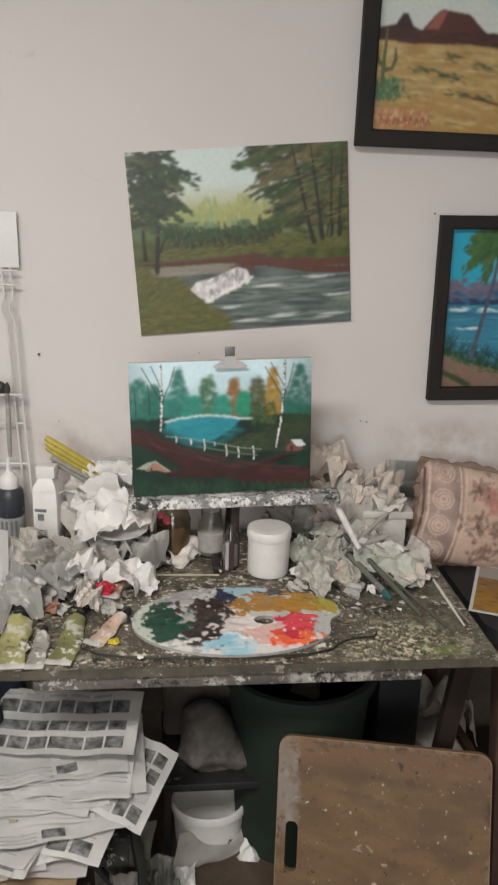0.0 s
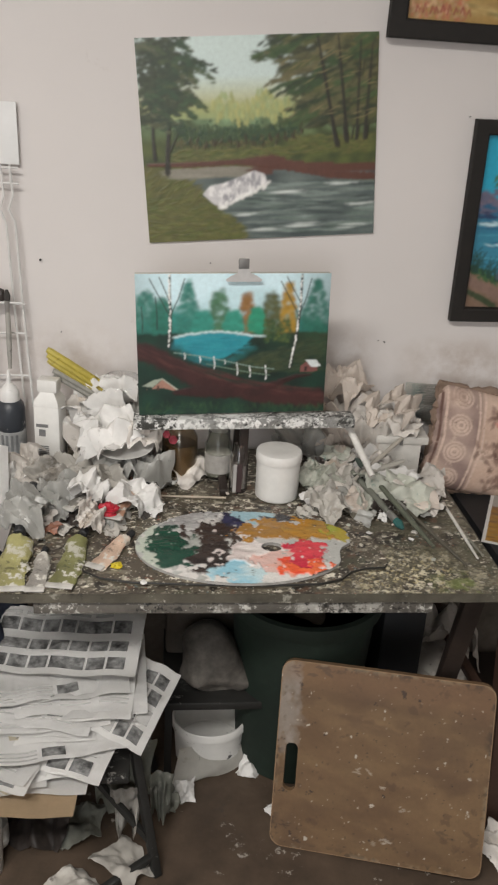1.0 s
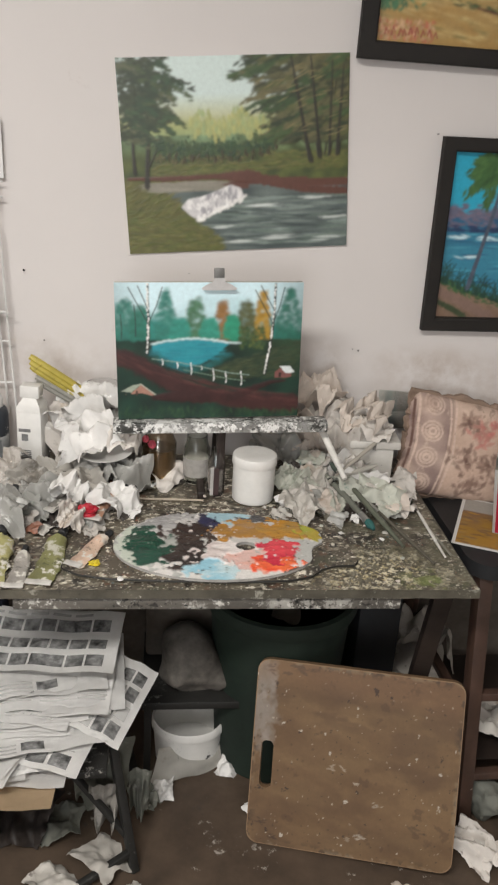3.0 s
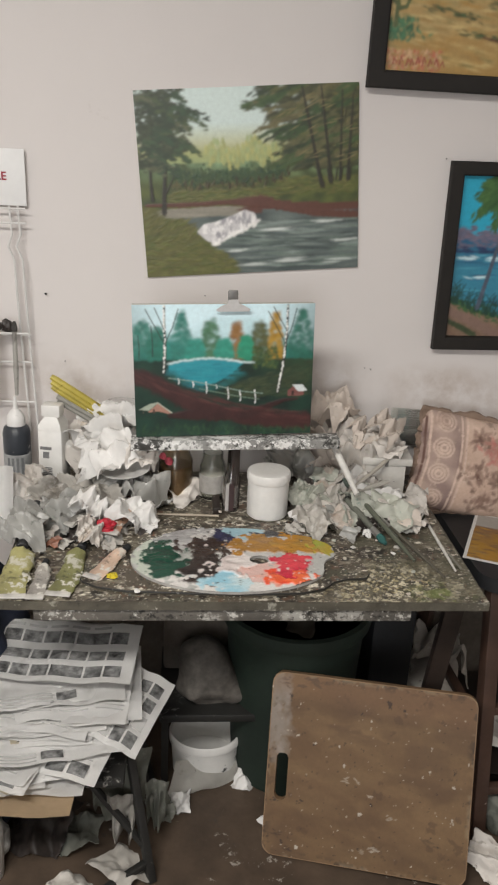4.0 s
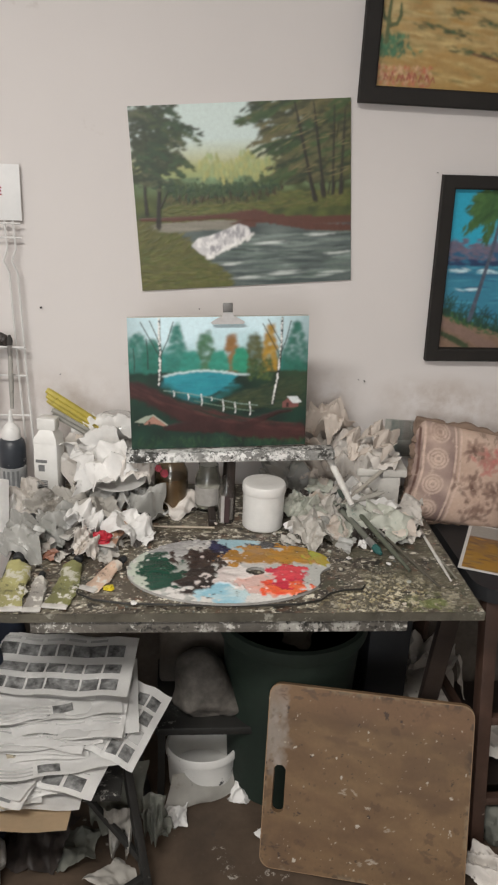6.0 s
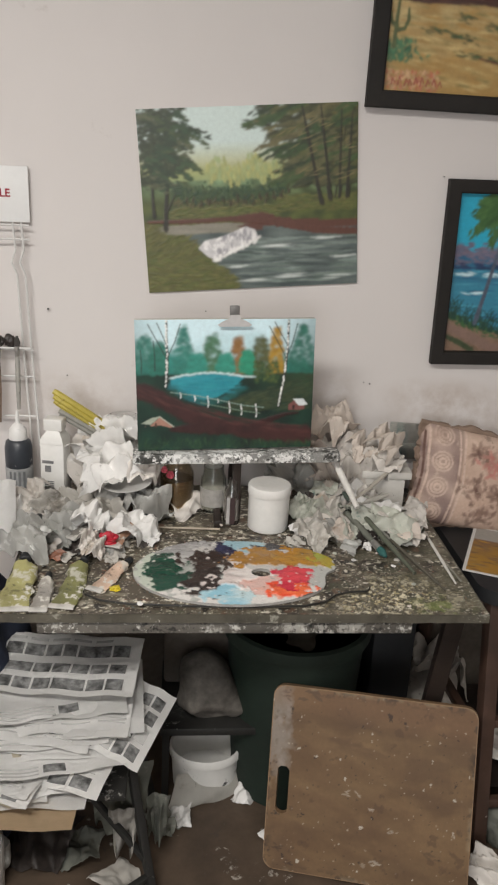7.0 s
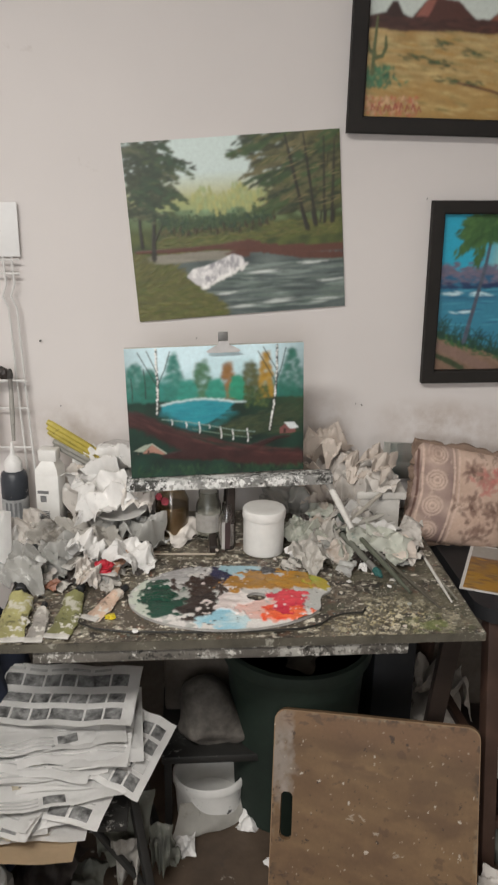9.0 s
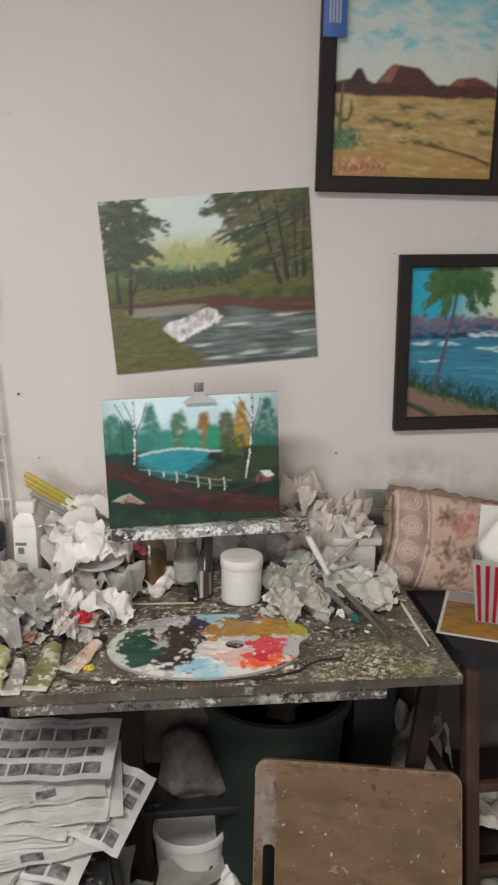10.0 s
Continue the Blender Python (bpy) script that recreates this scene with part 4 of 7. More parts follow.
def leaning_board():
    """Local x along the width, y up the face, z out of it."""
    m = pose(0.520, 1.560, 0.0, 0, 0, -17.5) @ pose(0, 0, 0.004, 70.5, 0, 0) @ pose(0, 0, 0, 0, 0, 3.0)
    ob = thing("leaning_board", "worn brown fibreboard panel with a hand slot, leaning under the table", "board", m)
    w, h = 0.474, 0.438
    slot = [(0.02 + 0.016 + 0.015 * math.cos(radians(a)), (0.232 if a < 180 else 0.148) + 0.015 * math.sin(radians(a))) for a in range(0, 360, 20)]
    bm = slab(bmesh.new(), rounded(0, w, 0, h, 0.028), -0.018, 0.0, [slot[::-1]])
    part("panel", bm, BOARD, ob, smooth=False)
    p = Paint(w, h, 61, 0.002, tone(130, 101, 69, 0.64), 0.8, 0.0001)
    r = p.rng
    for _ in range(120):
        p.dab(r.random(), r.random(), r.uniform(0.1, 0.4), r.uniform(0.03, 0.10), r.uniform(-0.5, 0.2), r.choice([tone(116, 88, 58, 0.64), tone(142, 114, 78, 0.64), tone(108, 80, 52, 0.64), tone(98, 72, 48, 0.64)]), 0.06, 0.35, 1.2)
    for _ in range(70):
        p.dab(r.uniform(0.0, 0.10), r.uniform(0.52, 0.99), r.uniform(0.03, 0.08), 0.028, 1.45 + r.uniform(-0.3, 0.3), r.choice([tone(160, 148, 136, 0.64), tone(150, 132, 116, 0.64), tone(170, 160, 150, 0.64)]), 0.08, 0.5, 0.9)
    for x, z, s, c in ((0.42, 0.47, 0.05, tone(176, 160, 140, 0.64)), (0.52, 0.40, 0.03, tone(186, 172, 154, 0.64)), (0.62, 0.30, 0.035, tone(180, 166, 148, 0.64)), (0.56, 0.12, 0.05, tone(186, 174, 158, 0.64)), (0.50, 0.10, 0.03, tone(180, 164, 142, 0.64)), (0.80, 0.2, 0.07, tone(62, 46, 34, 0.64)), (0.06, 0.12, 0.05, tone(52, 38, 30, 0.64)), (0.13, 0.05, 0.05, tone(58, 42, 32, 0.64)), (0.05, 0.3, 0.03, tone(60, 44, 34, 0.64)), (0.18, 0.32, 0.025, tone(64, 48, 36, 0.64)), (0.84, 0.84, 0.03, tone(74, 56, 42, 0.64)), (0.05, 0.95, 0.06, tone(60, 48, 40, 0.64)), (0.2, 0.97, 0.1, tone(70, 60, 48, 0.64))):
        for _ in range(7):
            p.dab(x + r.gauss(0, s * 0.3), z + r.gauss(0, s * 0.2), s * 0.5, s * 0.16, r.uniform(-0.8, 0.5), c, 0.15, 0.8, 0.4)
    for _ in range(150):
        p.dab(r.random(), r.random(), r.uniform(0.004, 0.012), 0.004, r.uniform(0, 3), r.choice([tone(186, 170, 148, 0.64), tone(64, 48, 36, 0.64), tone(90, 68, 50, 0.64)]), 0.2, 0.8)
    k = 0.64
    gx, gz = np.linspace(0, 1, p.nx + 1)[None, :], np.linspace(0, 1, p.nz + 1)[:, None]
    p.spatter(tone(104, 78, 54, k), 0.14, 0.2, 11, 0.55, edge=0.9, stretch=1.6)
    p.spatter(tone(146, 116, 80, k), 0.10, 0.6, 12, 0.45, edge=0.9, stretch=1.5)
    p.spatter(tone(98, 72, 50, k), 0.05, 0.3, 13, 0.6, 0, np.exp(-((gz - 0.78 + 0.10 * gx) / 0.08) ** 2), 1.4, 2.0)
    p.spatter(tone(158, 146, 134, k), 0.05, -0.6, 14, 0.8, 0, np.clip((0.16 - gx - 0.16 * (gz - 0.62)) * 12, 0, 1) * np.clip((gz - 0.52) * 7, 0, 1), 0.9)
    p.lay(0.35 * np.clip((gz - 0.86 + 0.08 * gx) * 12, 0, 1) * np.ones_like(gx), tone(150, 112, 80, k))
    p.spatter(tone(88, 64, 45, k), 0.03, 1.7, 15, 0.5, edge=0.6)
    p.spatter(tone(58, 43, 34, k), 0.012, 2.65, 16, 0.8)
    p.spatter(tone(196, 182, 162, k), 0.007, 2.75, 17, 0.8, 0.0004)
    p.spatter(tone(214, 204, 188, k), 0.014, 2.8, 18, 0.9, 0.0005)
    rim = np.minimum(np.minimum(gx, 1 - gx) * w, np.minimum(gz, 1 - gz) * h)
    p.spatter(tone(60, 46, 36, k), 0.03, 0.5, 19, 0.85, 0, np.clip(1 - rim / 0.02, 0, 1), 0.4)
    p.spatter(tone(168, 150, 122, k), 0.04, 0.2, 20, 0.6, 0, np.clip(1 - rim / 0.012, 0, 1), 0.6)
    edge, cut = inside_outline(rounded(0.002, w - 0.002, 0.002, h - 0.002, 0.027)), inside_outline(slot)
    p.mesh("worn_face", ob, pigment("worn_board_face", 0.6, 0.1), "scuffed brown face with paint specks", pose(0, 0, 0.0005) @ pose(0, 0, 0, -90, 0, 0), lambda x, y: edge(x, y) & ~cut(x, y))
    return ob


leaning_board()


def green_bin():
    ob = thing("waste_bin", "large dark green plastic waste bin under the table", "bin", pose(0.615, 1.885, 0))
    part("body", lathed([(0.145, 0), (0.15, 0.005), (0.178, 0.47), (0.176, 0.47), (0.148, 0.012), (0.01, 0.012)], 40), GREENBIN, ob)
    part("rim", lathed([(0.178, 0.462), (0.19, 0.462), (0.194, 0.475), (0.19, 0.497), (0.178, 0.50), (0.174, 0.49), (0.174, 0.462)], 40), GREENBIN, ob)
    part("rubbish", crumpled(0.20, 0.20, 0.09, 4, 1.6, 0.35), plain("dark_rubbish", (0.07, 0.06, 0.045), 0.8), ob, "crushed rubbish").location = (0, 0, 0.39)


green_bin()
single("black_crate", boxed(0.815, 0.925, 1.86, 2.10, 0, 0.56, 0.006), BLACKPLASTIC, "black plastic crate standing under the table", "crate")


# ---------- newspaper stand ----------
def news_stand():
    ob = thing("low_stand", "low stand with thin black paint-spotted legs", "stand")
    part("top", boxed(-0.34, 0.205, 1.46, 1.78, 0.300, 0.318, 0.003), BLACKMETAL, ob)
    for a, b in (((0.205, 1.59, 0.305), (0.264, 1.490, 0)), ((0.200, 1.76, 0.30), (0.25, 1.80, 0)), ((-0.33, 1.42, 0.30), (-0.34, 1.40, 0)), ((-0.33, 1.76, 0.30), (-0.34, 1.78, 0))):
        part("leg", beam(bmesh.new(), a, b, 0.019, 0.019), BLACKMETAL, ob)
    part("brace", beam(bmesh.new(), (0.257, 1.505, 0.045), (0.08, 1.40, 0.010), 0.016, 0.016), BLACKMETAL, ob)
    part("brace", beam(bmesh.new(), (0.25, 1.515, 0.075), (0.05, 1.60, 0.29), 0.014, 0.014), BLACKMETAL, ob)


news_stand()


# ---------- stool by the wall ----------
def side_stool():
    ob = thing("stool", "brown wooden stool with a black paint-stained seat", "stool")
    part("seat", slab(bmesh.new(), rounded(1.0, 1.46, 1.655, 2.12, 0.06), 0.655, 0.69), BLACKPLASTIC, ob, "black seat spotted with paint")
    for a, b in (((1.045, 1.70, 0.655), (1.06, 1.60, 0)), ((1.41, 1.70, 0.655), (1.43, 1.62, 0)), ((1.04, 2.08, 0.655), (1.02, 2.10, 0)), ((1.41, 2.08, 0.655), (1.43, 2.10, 0))):
        part("leg", beam(bmesh.new(), a, b, 0.034, 0.034), BROWNWOOD, ob)
    for a, b in (((1.05, 1.655, 0.34), (1.42, 1.66, 0.34)), ((1.055, 1.62, 0.13), (1.43, 1.64, 0.13)), ((1.05, 1.66, 0.28), (1.03, 2.09, 0.28))):
        part("rung", beam(bmesh.new(), a, b, 0.022, 0.022), BROWNWOOD, ob)


side_stool()


# ---------- table easel ----------
def easel():
    ob = thing("table_easel", "table easel with a white-caked paint ledge and a steel clip", "easel", pose(0, 0, 0.75))
    part("ledge", boxed(0, 0.485, -0.03, 0.016, -0.024, 0, 0.003, m=pose(0.196, 1.866, 0.1925, 0, -1.2, 1.5)), TRAY, ob, "ledge caked with white paint")
    part("post", boxed(0.432, 0.452, 1.884, 1.902, 0, 0.495, 0.002), DARKWOOD, ob)
    part("foot", beam(bmesh.new(), (0.40, 1.86, 0.009), (0.40, 2.08, 0.009), 0.018, 0.018), DARKWOOD, ob)
    part("rear_strut", beam(bmesh.new(), (0.442, 1.905, 0.48), (0.442, 2.09, 0.0), 0.016, 0.016), DARKWOOD, ob)


easel()


# ---------- on the table ----------
def flat(x, y, z, rz=0):
    """A pose that lays a Paint face up, its x along x and its z along y."""
    return pose(x, y, z, 0, 0, rz) @ pose(0, 0, 0, -90, 0, 0)


def crust(p, seed, pale=1.0):
    """Years of dried paint: broad smears, then ever finer ragged flecks."""
    p.spatter(tone(46, 40, 35), 0.07, 0.5, seed, 0.75, edge=0.9)
    p.spatter(tone(92, 86, 72), 0.05, 0.7, seed + 1, 0.7, edge=0.7, stretch=1.7)
    p.spatter(tone(70, 70, 56), 0.04, 0.9, seed + 2, 0.7, edge=0.5, stretch=1.7)
    p.spatter(tone(92, 68, 54), 0.022, 1.5, seed + 3, 0.7, edge=0.4)
    p.spatter(tone(122, 116, 102), 0.022, 1.0, seed + 4, 0.75 * pale, 0.0004, edge=0.4, stretch=1.6)
    p.spatter(tone(28, 25, 22), 0.016, 1.05, seed + 5, 0.85)
    p.spatter(tone(160, 154, 138), 0.011, 1.55, seed + 6, 0.9 * pale, 0.0006, stretch=1.5)
    p.spatter(tone(38, 34, 30), 0.007, 1.6, seed + 7, 0.7)
    cluster = np.clip(0.5 + 0.8 * p.field(0.06, seed + 8, 3), 0, 1)
    p.spatter(tone(206, 200, 186), 0.008, 1.20, seed + 9, 1.0 * pale, 0.0008, cluster, stretch=1.4)
    p.spatter(tone(190, 186, 172), 0.0040, 1.65, seed + 10, 0.9 * pale, 0.0005)
    p.spatter(tone(150, 84, 60), 0.006, 2.6, seed + 11, 0.8)
    p.spatter(tone(70, 104, 112), 0.006, 2.7, seed + 12, 0.7)


def table_crust():
    p = Paint(0.976, 0.66, 21, 0.0016, tone(80, 73, 63), 0.3, 0.0009)
    crust(p, 205)
    gx, gz = np.linspace(0, 1, p.nx + 1)[None, :], np.linspace(0, 1, p.nz + 1)[:, None]
    bare = np.clip((gx - 0.66) * 7, 0, 1) * np.clip((0.62 - gz) * 5, 0, 1)
    p.spatter(tone(96, 92, 76), 0.05, -0.6, 231, 0.7, 0.0, bare, 0.9, 2.0)
    p.spatter(tone(58, 54, 42), 0.012, 0.9, 232, 0.8, 0.0, bare)
    heap = np.clip(1.25 - np.sqrt(((gx - 0.80) / 0.16) ** 2 + ((gz - 0.10) / 0.15) ** 2), 0, 1)
    p.spatter(tone(196, 188, 164), 0.010, 0.55, 233, 1.0, 0.0010, heap, 0.4)
    p.spatter(tone(168, 156, 120), 0.006, 0.9, 234, 0.9, 0.0006, heap)
    p.spatter(tone(50, 44, 34), 0.007, 0.9, 235, 0.9, 0.0, heap)
    p.spatter(tone(96, 108, 54), 0.03, 0.4, 236, 0.75, 0.0, np.clip(1.2 - np.sqrt(((gx - 0.91) / 0.07) ** 2 + ((gz - 0.05) / 0.07) ** 2), 0, 1), 0.5)
    ob = p.mesh("paint_crust", bpy.data.objects["work_table"], OIL, "crust of dried flecks and smears of oil paint", flat(-0.043, 1.467, 0.7502))
    tagged(ob, kind="stuff")


table_crust()


def undersheet():
    out = [(0.112, 1.56), (0.118, 1.535), (0.15, 1.512), (0.21, 1.497), (0.33, 1.49), (0.46, 1.487), (0.56, 1.492), (0.605, 1.508), (0.63, 1.535), (0.66, 1.548), (0.70, 1.552), (0.71, 1.57), (0.69, 1.74), (0.60, 1.80), (0.3, 1.815), (0.14, 1.77)]
    ob = thing("old_palette_board", "old dark palette board under the fresh palette, crusted with paint", "palette", pose(0, 0, 0.7512))
    part("board", slab(bmesh.new(), out, 0, 0.006), TABLE, ob, smooth=False)
    x0, y0 = 0.11, 1.485
    p = Paint(0.605, 0.335, 22, 0.0016, tone(78, 70, 60), 0.3, 0.0008)
    crust(p, 305)
    p.mesh("paint_crust", ob, OIL, "crust of dried paint flecks", flat(x0, y0, 0.0062), inside_outline([(x - x0, y - y0) for x, y in out]))
    rim = [(x, y, 0.004) for x, y in out[:12]]
    part("rim", rodded(rim, 0.0018, 6), BLACKMETAL, ob, "dark worn rim")


undersheet()


def palette():
    ob = thing("palette", "oval painter's palette with mounds of wet oil colours", "palette", pose(0.425, 1.622, 0.758, 0, 0, 3))
    n = 56
    out = []
    for i in range(n):
        a = 2 * math.pi * i / n
        r = 1 + 0.05 * math.cos(2 * a + 0.3) + 0.10 * math.exp(-((a - 0.32) / 0.3) ** 2) - 0.09 * math.exp(-((a - 6.05) / 0.22) ** 2)
        out.append((0.205 * r * math.cos(a), 0.148 * r * math.sin(a)))
    hole = [(0.056 + 0.021 * math.cos(radians(a)), -0.012 + 0.017 * math.sin(radians(a))) for a in range(0, 360, 20)]
    part("plate", slab(bmesh.new(), out, 0, 0.005, [hole[::-1]]), plain("grey_dried_paint", tone(150, 148, 144), 0.4, coarse=22, depth=0.3), ob, "pale plate with a thumb hole", smooth=False)
    w, h = 0.50, 0.37
    p = Paint(w, h, 31, 0.0015, tone(172, 172, 168), 0.5, 0.0012)
    p.spatter(tone(140, 142, 136), 0.05, 0.4, 70, 0.7, edge=1.0)

    gx = (np.linspace(-w / 2, w / 2, p.nx + 1))[None, :]
    gy = (np.linspace(-h / 2, h / 2, p.nz + 1))[:, None]
    count = [100]

    def spot(x, y, sx, sy, c, k=60, c2=None, size=0.04):
        """A mound of paint with a ragged rim, worked with the knife."""
        count[0] += 1
        rag = p.field(0.022, count[0], 4, 0.55)
        worked = p.field(0.03, count[0] + 50, 4, 0.6, 1.8)
        d = np.sqrt(((gx - x) / (sx * 1.15)) ** 2 + ((gy - y) / (sy * 1.15)) ** 2)
        m = np.clip((1 - d + 0.24 * rag) / 0.10, 0, 1)
        thick = 0.0025 if k >= 90 else 0.0008
        p.lay(m, c, 0)
        if c2 is not None:
            p.lay(m * np.clip(0.5 + 0.5 * worked, 0, 1) * 0.8, c2)
        p.up = np.where(m > 0.05, np.maximum(p.up * (1 - m), m * thick * (1 + 0.35 * worked)), p.up)
    spot(-0.17, 0.0, 0.03, 0.08, tone(176, 182, 170), 60)
    spot(-0.07, 0.095, 0.09, 0.04, tone(170, 168, 166), 90, tone(140, 138, 138))
    spot(0.0, -0.10, 0.16, 0.05, tone(204, 200, 196), 80)
    spot(0.05, 0.05, 0.10, 0.06, tone(186, 182, 178), 70)
    spot(-0.15, 0.015, 0.038, 0.045, tone(22, 54, 42), 100, tone(30, 70, 54))
    spot(-0.14, -0.04, 0.042, 0.032, tone(24, 58, 46), 70, tone(40, 76, 62))
    spot(-0.045, 0.04, 0.052, 0.042, tone(52, 40, 36), 110, tone(66, 54, 48))
    spot(-0.068, -0.05, 0.044, 0.045, tone(46, 38, 36), 100, tone(60, 50, 46))
    spot(-0.005, 0.105, 0.022, 0.04, tone(34, 32, 52), 50, tone(54, 54, 84))
    spot(0.045, 0.125, 0.04, 0.03, tone(150, 180, 190), 50)
    spot(0.11, 0.118, 0.045, 0.02, tone(44, 42, 46), 50, tone(80, 78, 78))
    spot(0.02, -0.04, 0.06, 0.05, tone(216, 208, 204), 110, tone(190, 176, 172))
    spot(-0.02, -0.105, 0.045, 0.03, tone(140, 184, 200), 70, tone(190, 206, 208))
    spot(0.07, 0.055, 0.065, 0.035, tone(164, 116, 46), 120, tone(146, 108, 56))
    spot(0.155, 0.06, 0.06, 0.034, tone(172, 122, 44), 120, tone(150, 118, 60))
    spot(0.205, 0.052, 0.03, 0.03, tone(146, 150, 52), 70, tone(164, 140, 56))
    spot(0.07, -0.07, 0.05, 0.04, tone(206, 172, 164), 60, tone(214, 150, 130))
    spot(0.105, -0.085, 0.045, 0.03, tone(214, 72, 44), 100, tone(222, 110, 66))
    spot(0.125, -0.035, 0.035, 0.035, tone(186, 40, 62), 90, tone(206, 70, 78))
    p.spatter(tone(206, 202, 198), 0.010, 2.2, 71, 0.8)
    p.spatter(tone(60, 52, 48), 0.008, 2.4, 72, 0.8)
    p.soften(1)
    shape, thumb = inside_outline([(x + w / 2, y + h / 2) for x, y in out]), inside_outline([(x + w / 2, y + h / 2) for x, y in hole])
    p.mesh("wet_paint", ob, WETOIL, "mounds of green, brown, white, ochre and red oil paint", pose(-w / 2, -h / 2, 0.0053) @ pose(0, 0, 0, -90, 0, 0), lambda x, y: shape(x, y) & ~thumb(x, y))


palette()

RAGS = {
    "tissue": (PAPERWHITE, "tissue", "crumpled white paint-stained paper towel on the cluttered table", "paper towel"),
    "soiled": (stained("soiled_tissue", (0.68, 0.635, 0.585), [(0.46, 0.38, 0.30), (0.86, 0.84, 0.80), (0.30, 0.27, 0.22), (0.07, 0.055, 0.05)], 0.85, 0.75, 0.2), "tissue", "soiled paper towel stiff with wiped paint", "paper towel"),
    "grey": (stained("grey_rag", (0.58, 0.55, 0.50), [(0.28, 0.25, 0.21), (0.75, 0.73, 0.69), (0.10, 0.08, 0.07)], 0.8, 0.75, 0.3), "rag", "stiff grey rag soaked with dried paint", "rag"),
    "green": (stained("grey_green_rag", (0.52, 0.53, 0.46), [(0.22, 0.25, 0.20), (0.72, 0.70, 0.62), (0.10, 0.22, 0.20)], 0.8, 0.75, 0.3), "rag", "grey-green paint-soaked rag on the table", "rag"),
    "film": (stained("clouded_film", (0.42, 0.415, 0.39), [(0.34, 0.36, 0.33), (0.80, 0.80, 0.78), (0.12, 0.13, 0.11)], 0.35, 0.7, 0.25), "plastic_bag", "crushed clouded plastic bag smeared with paint", "plastic bag"),
    # Darker take on the green rag, with the under-table shade in its colour
    "drab": (stained("shaded_rag", (0.23, 0.235, 0.20), [(0.10, 0.11, 0.09), (0.38, 0.37, 0.33)], 0.85, 0.7, 0.3), "rag", "grey-green rag stiff with old paint, toned down for shade", "rag"),
    "dark": (plain("dark_paint_and_gaps", (0.05, 0.04, 0.035), 0.5, coarse=26, depth=0.5), "rag", "dark dried paint rag on the table", "rag"),
    "rust": (plain("rusty_paint_skin", (0.30, 0.13, 0.08), 0.5, coarse=26, depth=0.5), "rag", "rust-red paint rag on the table", "rag"),
    "beige": (stained("beige_rag", (0.66, 0.58, 0.51), [(0.40, 0.30, 0.23), (0.74, 0.68, 0.60)], 0.85, 0.6, 0.2), "rag", "crumpled beige rag piled against the wall", "rag"),
}


def lump(kind, x, y, z, s, h, seed):
    material, name, label, category = RAGS[kind]
    r = random.Random(seed)
    s, h = s * 0.98, h * 1.05
    if kind == "film" and r.random() < 0.5:
        bm = crumpled(s * r.uniform(0.9, 1.1), s * r.uniform(0.75, 1.0), h * 1.1, seed, 1.0, 0.42)
    else:
        bm = folded(s * 1.40, h * 1.15, seed, 42)
    m = pose(x, min(y, 2.146 - s * 0.72), z, 0, 0, r.uniform(-40, 40))
    single(name, bm, material, label, category, m, group="rags on the table")


def scrap(x, y, z, s, seed, kind="tissue"):
    """A torn piece of paper towel."""
    r = random.Random(seed)
    single("paper_scrap", folded(s * 1.35, s * 0.45, seed, 34, 12, 3), RAGS[kind][0], "torn scrap of paint-stained paper", "paper scrap", pose(x, y, z, 0, 0, r.uniform(-60, 60)), group="paper scraps")



lump("soiled", 0.115, 2.062, 0.780, 0.131, 0.118, 12)
lump("tissue", 0.160, 1.925, 0.846, 0.100, 0.060, 113)
lump("soiled", 0.205, 1.915, 0.846, 0.070, 0.048, 114)
lump("tissue", 0.085, 1.985, 0.790, 0.115, 0.095, 115)
lump("film", 0.235, 1.930, 0.7505, 0.075, 0.100, 116)
lump("grey", 0.045, 1.930, 0.7505, 0.085, 0.055, 117)
lump("tissue", 0.181, 2.020, 0.800, 0.100, 0.074, 13)
lump("tissue", 0.137, 2.053, 0.870, 0.100, 0.079, 14)
lump("soiled", 0.073, 2.057, 0.850, 0.078, 0.070, 15)
lump("film", 0.180, 2.080, 0.800, 0.087, 0.108, 16)
lump("film", 0.145, 1.929, 0.750, 0.078, 0.072, 18)
lump("film", 0.195, 1.905, 0.750, 0.080, 0.079, 19)
lump("grey", 0.118, 1.867, 0.750, 0.084, 0.053, 21)
lump("film", 0.040, 1.786, 0.750, 0.097, 0.063, 22)
lump("tissue", 0.089, 1.779, 0.770, 0.090, 0.069, 23)
lump("soiled", 0.108, 1.708, 0.750, 0.054, 0.052, 24)
lump("tissue", 0.199, 1.786, 0.750, 0.085, 0.063, 25)
lump("film", -0.013, 1.729, 0.750, 0.089, 0.083, 27)
lump("soiled", -0.048, 1.919, 0.750, 0.094, 0.071, 29)
lump("tissue", -0.094, 1.883, 0.750, 0.081, 0.072, 30)
lump("grey", -0.006, 1.900, 0.750, 0.078, 0.064, 31)
lump("soiled", 0.785, 2.080, 0.750, 0.120, 0.141, 32)
lump("soiled", 0.734, 2.074, 0.840, 0.087, 0.086, 33)
lump("soiled", 0.772, 2.070, 0.830, 0.085, 0.075, 34)
lump("soiled", 0.835, 2.015, 0.860, 0.070, 0.052, 35)
lump("beige", 0.760, 2.027, 0.880, 0.069, 0.057, 36)
lump("beige", 0.820, 2.010, 0.880, 0.068, 0.050, 37)
lump("beige", 0.708, 2.080, 0.905, 0.080, 0.095, 38)
lump("beige", 0.701, 2.080, 0.815, 0.085, 0.120, 39)
lump("beige", 0.717, 2.080, 0.760, 0.084, 0.107, 40)
lump("tissue", 0.792, 1.900, 0.750, 0.105, 0.055, 41)
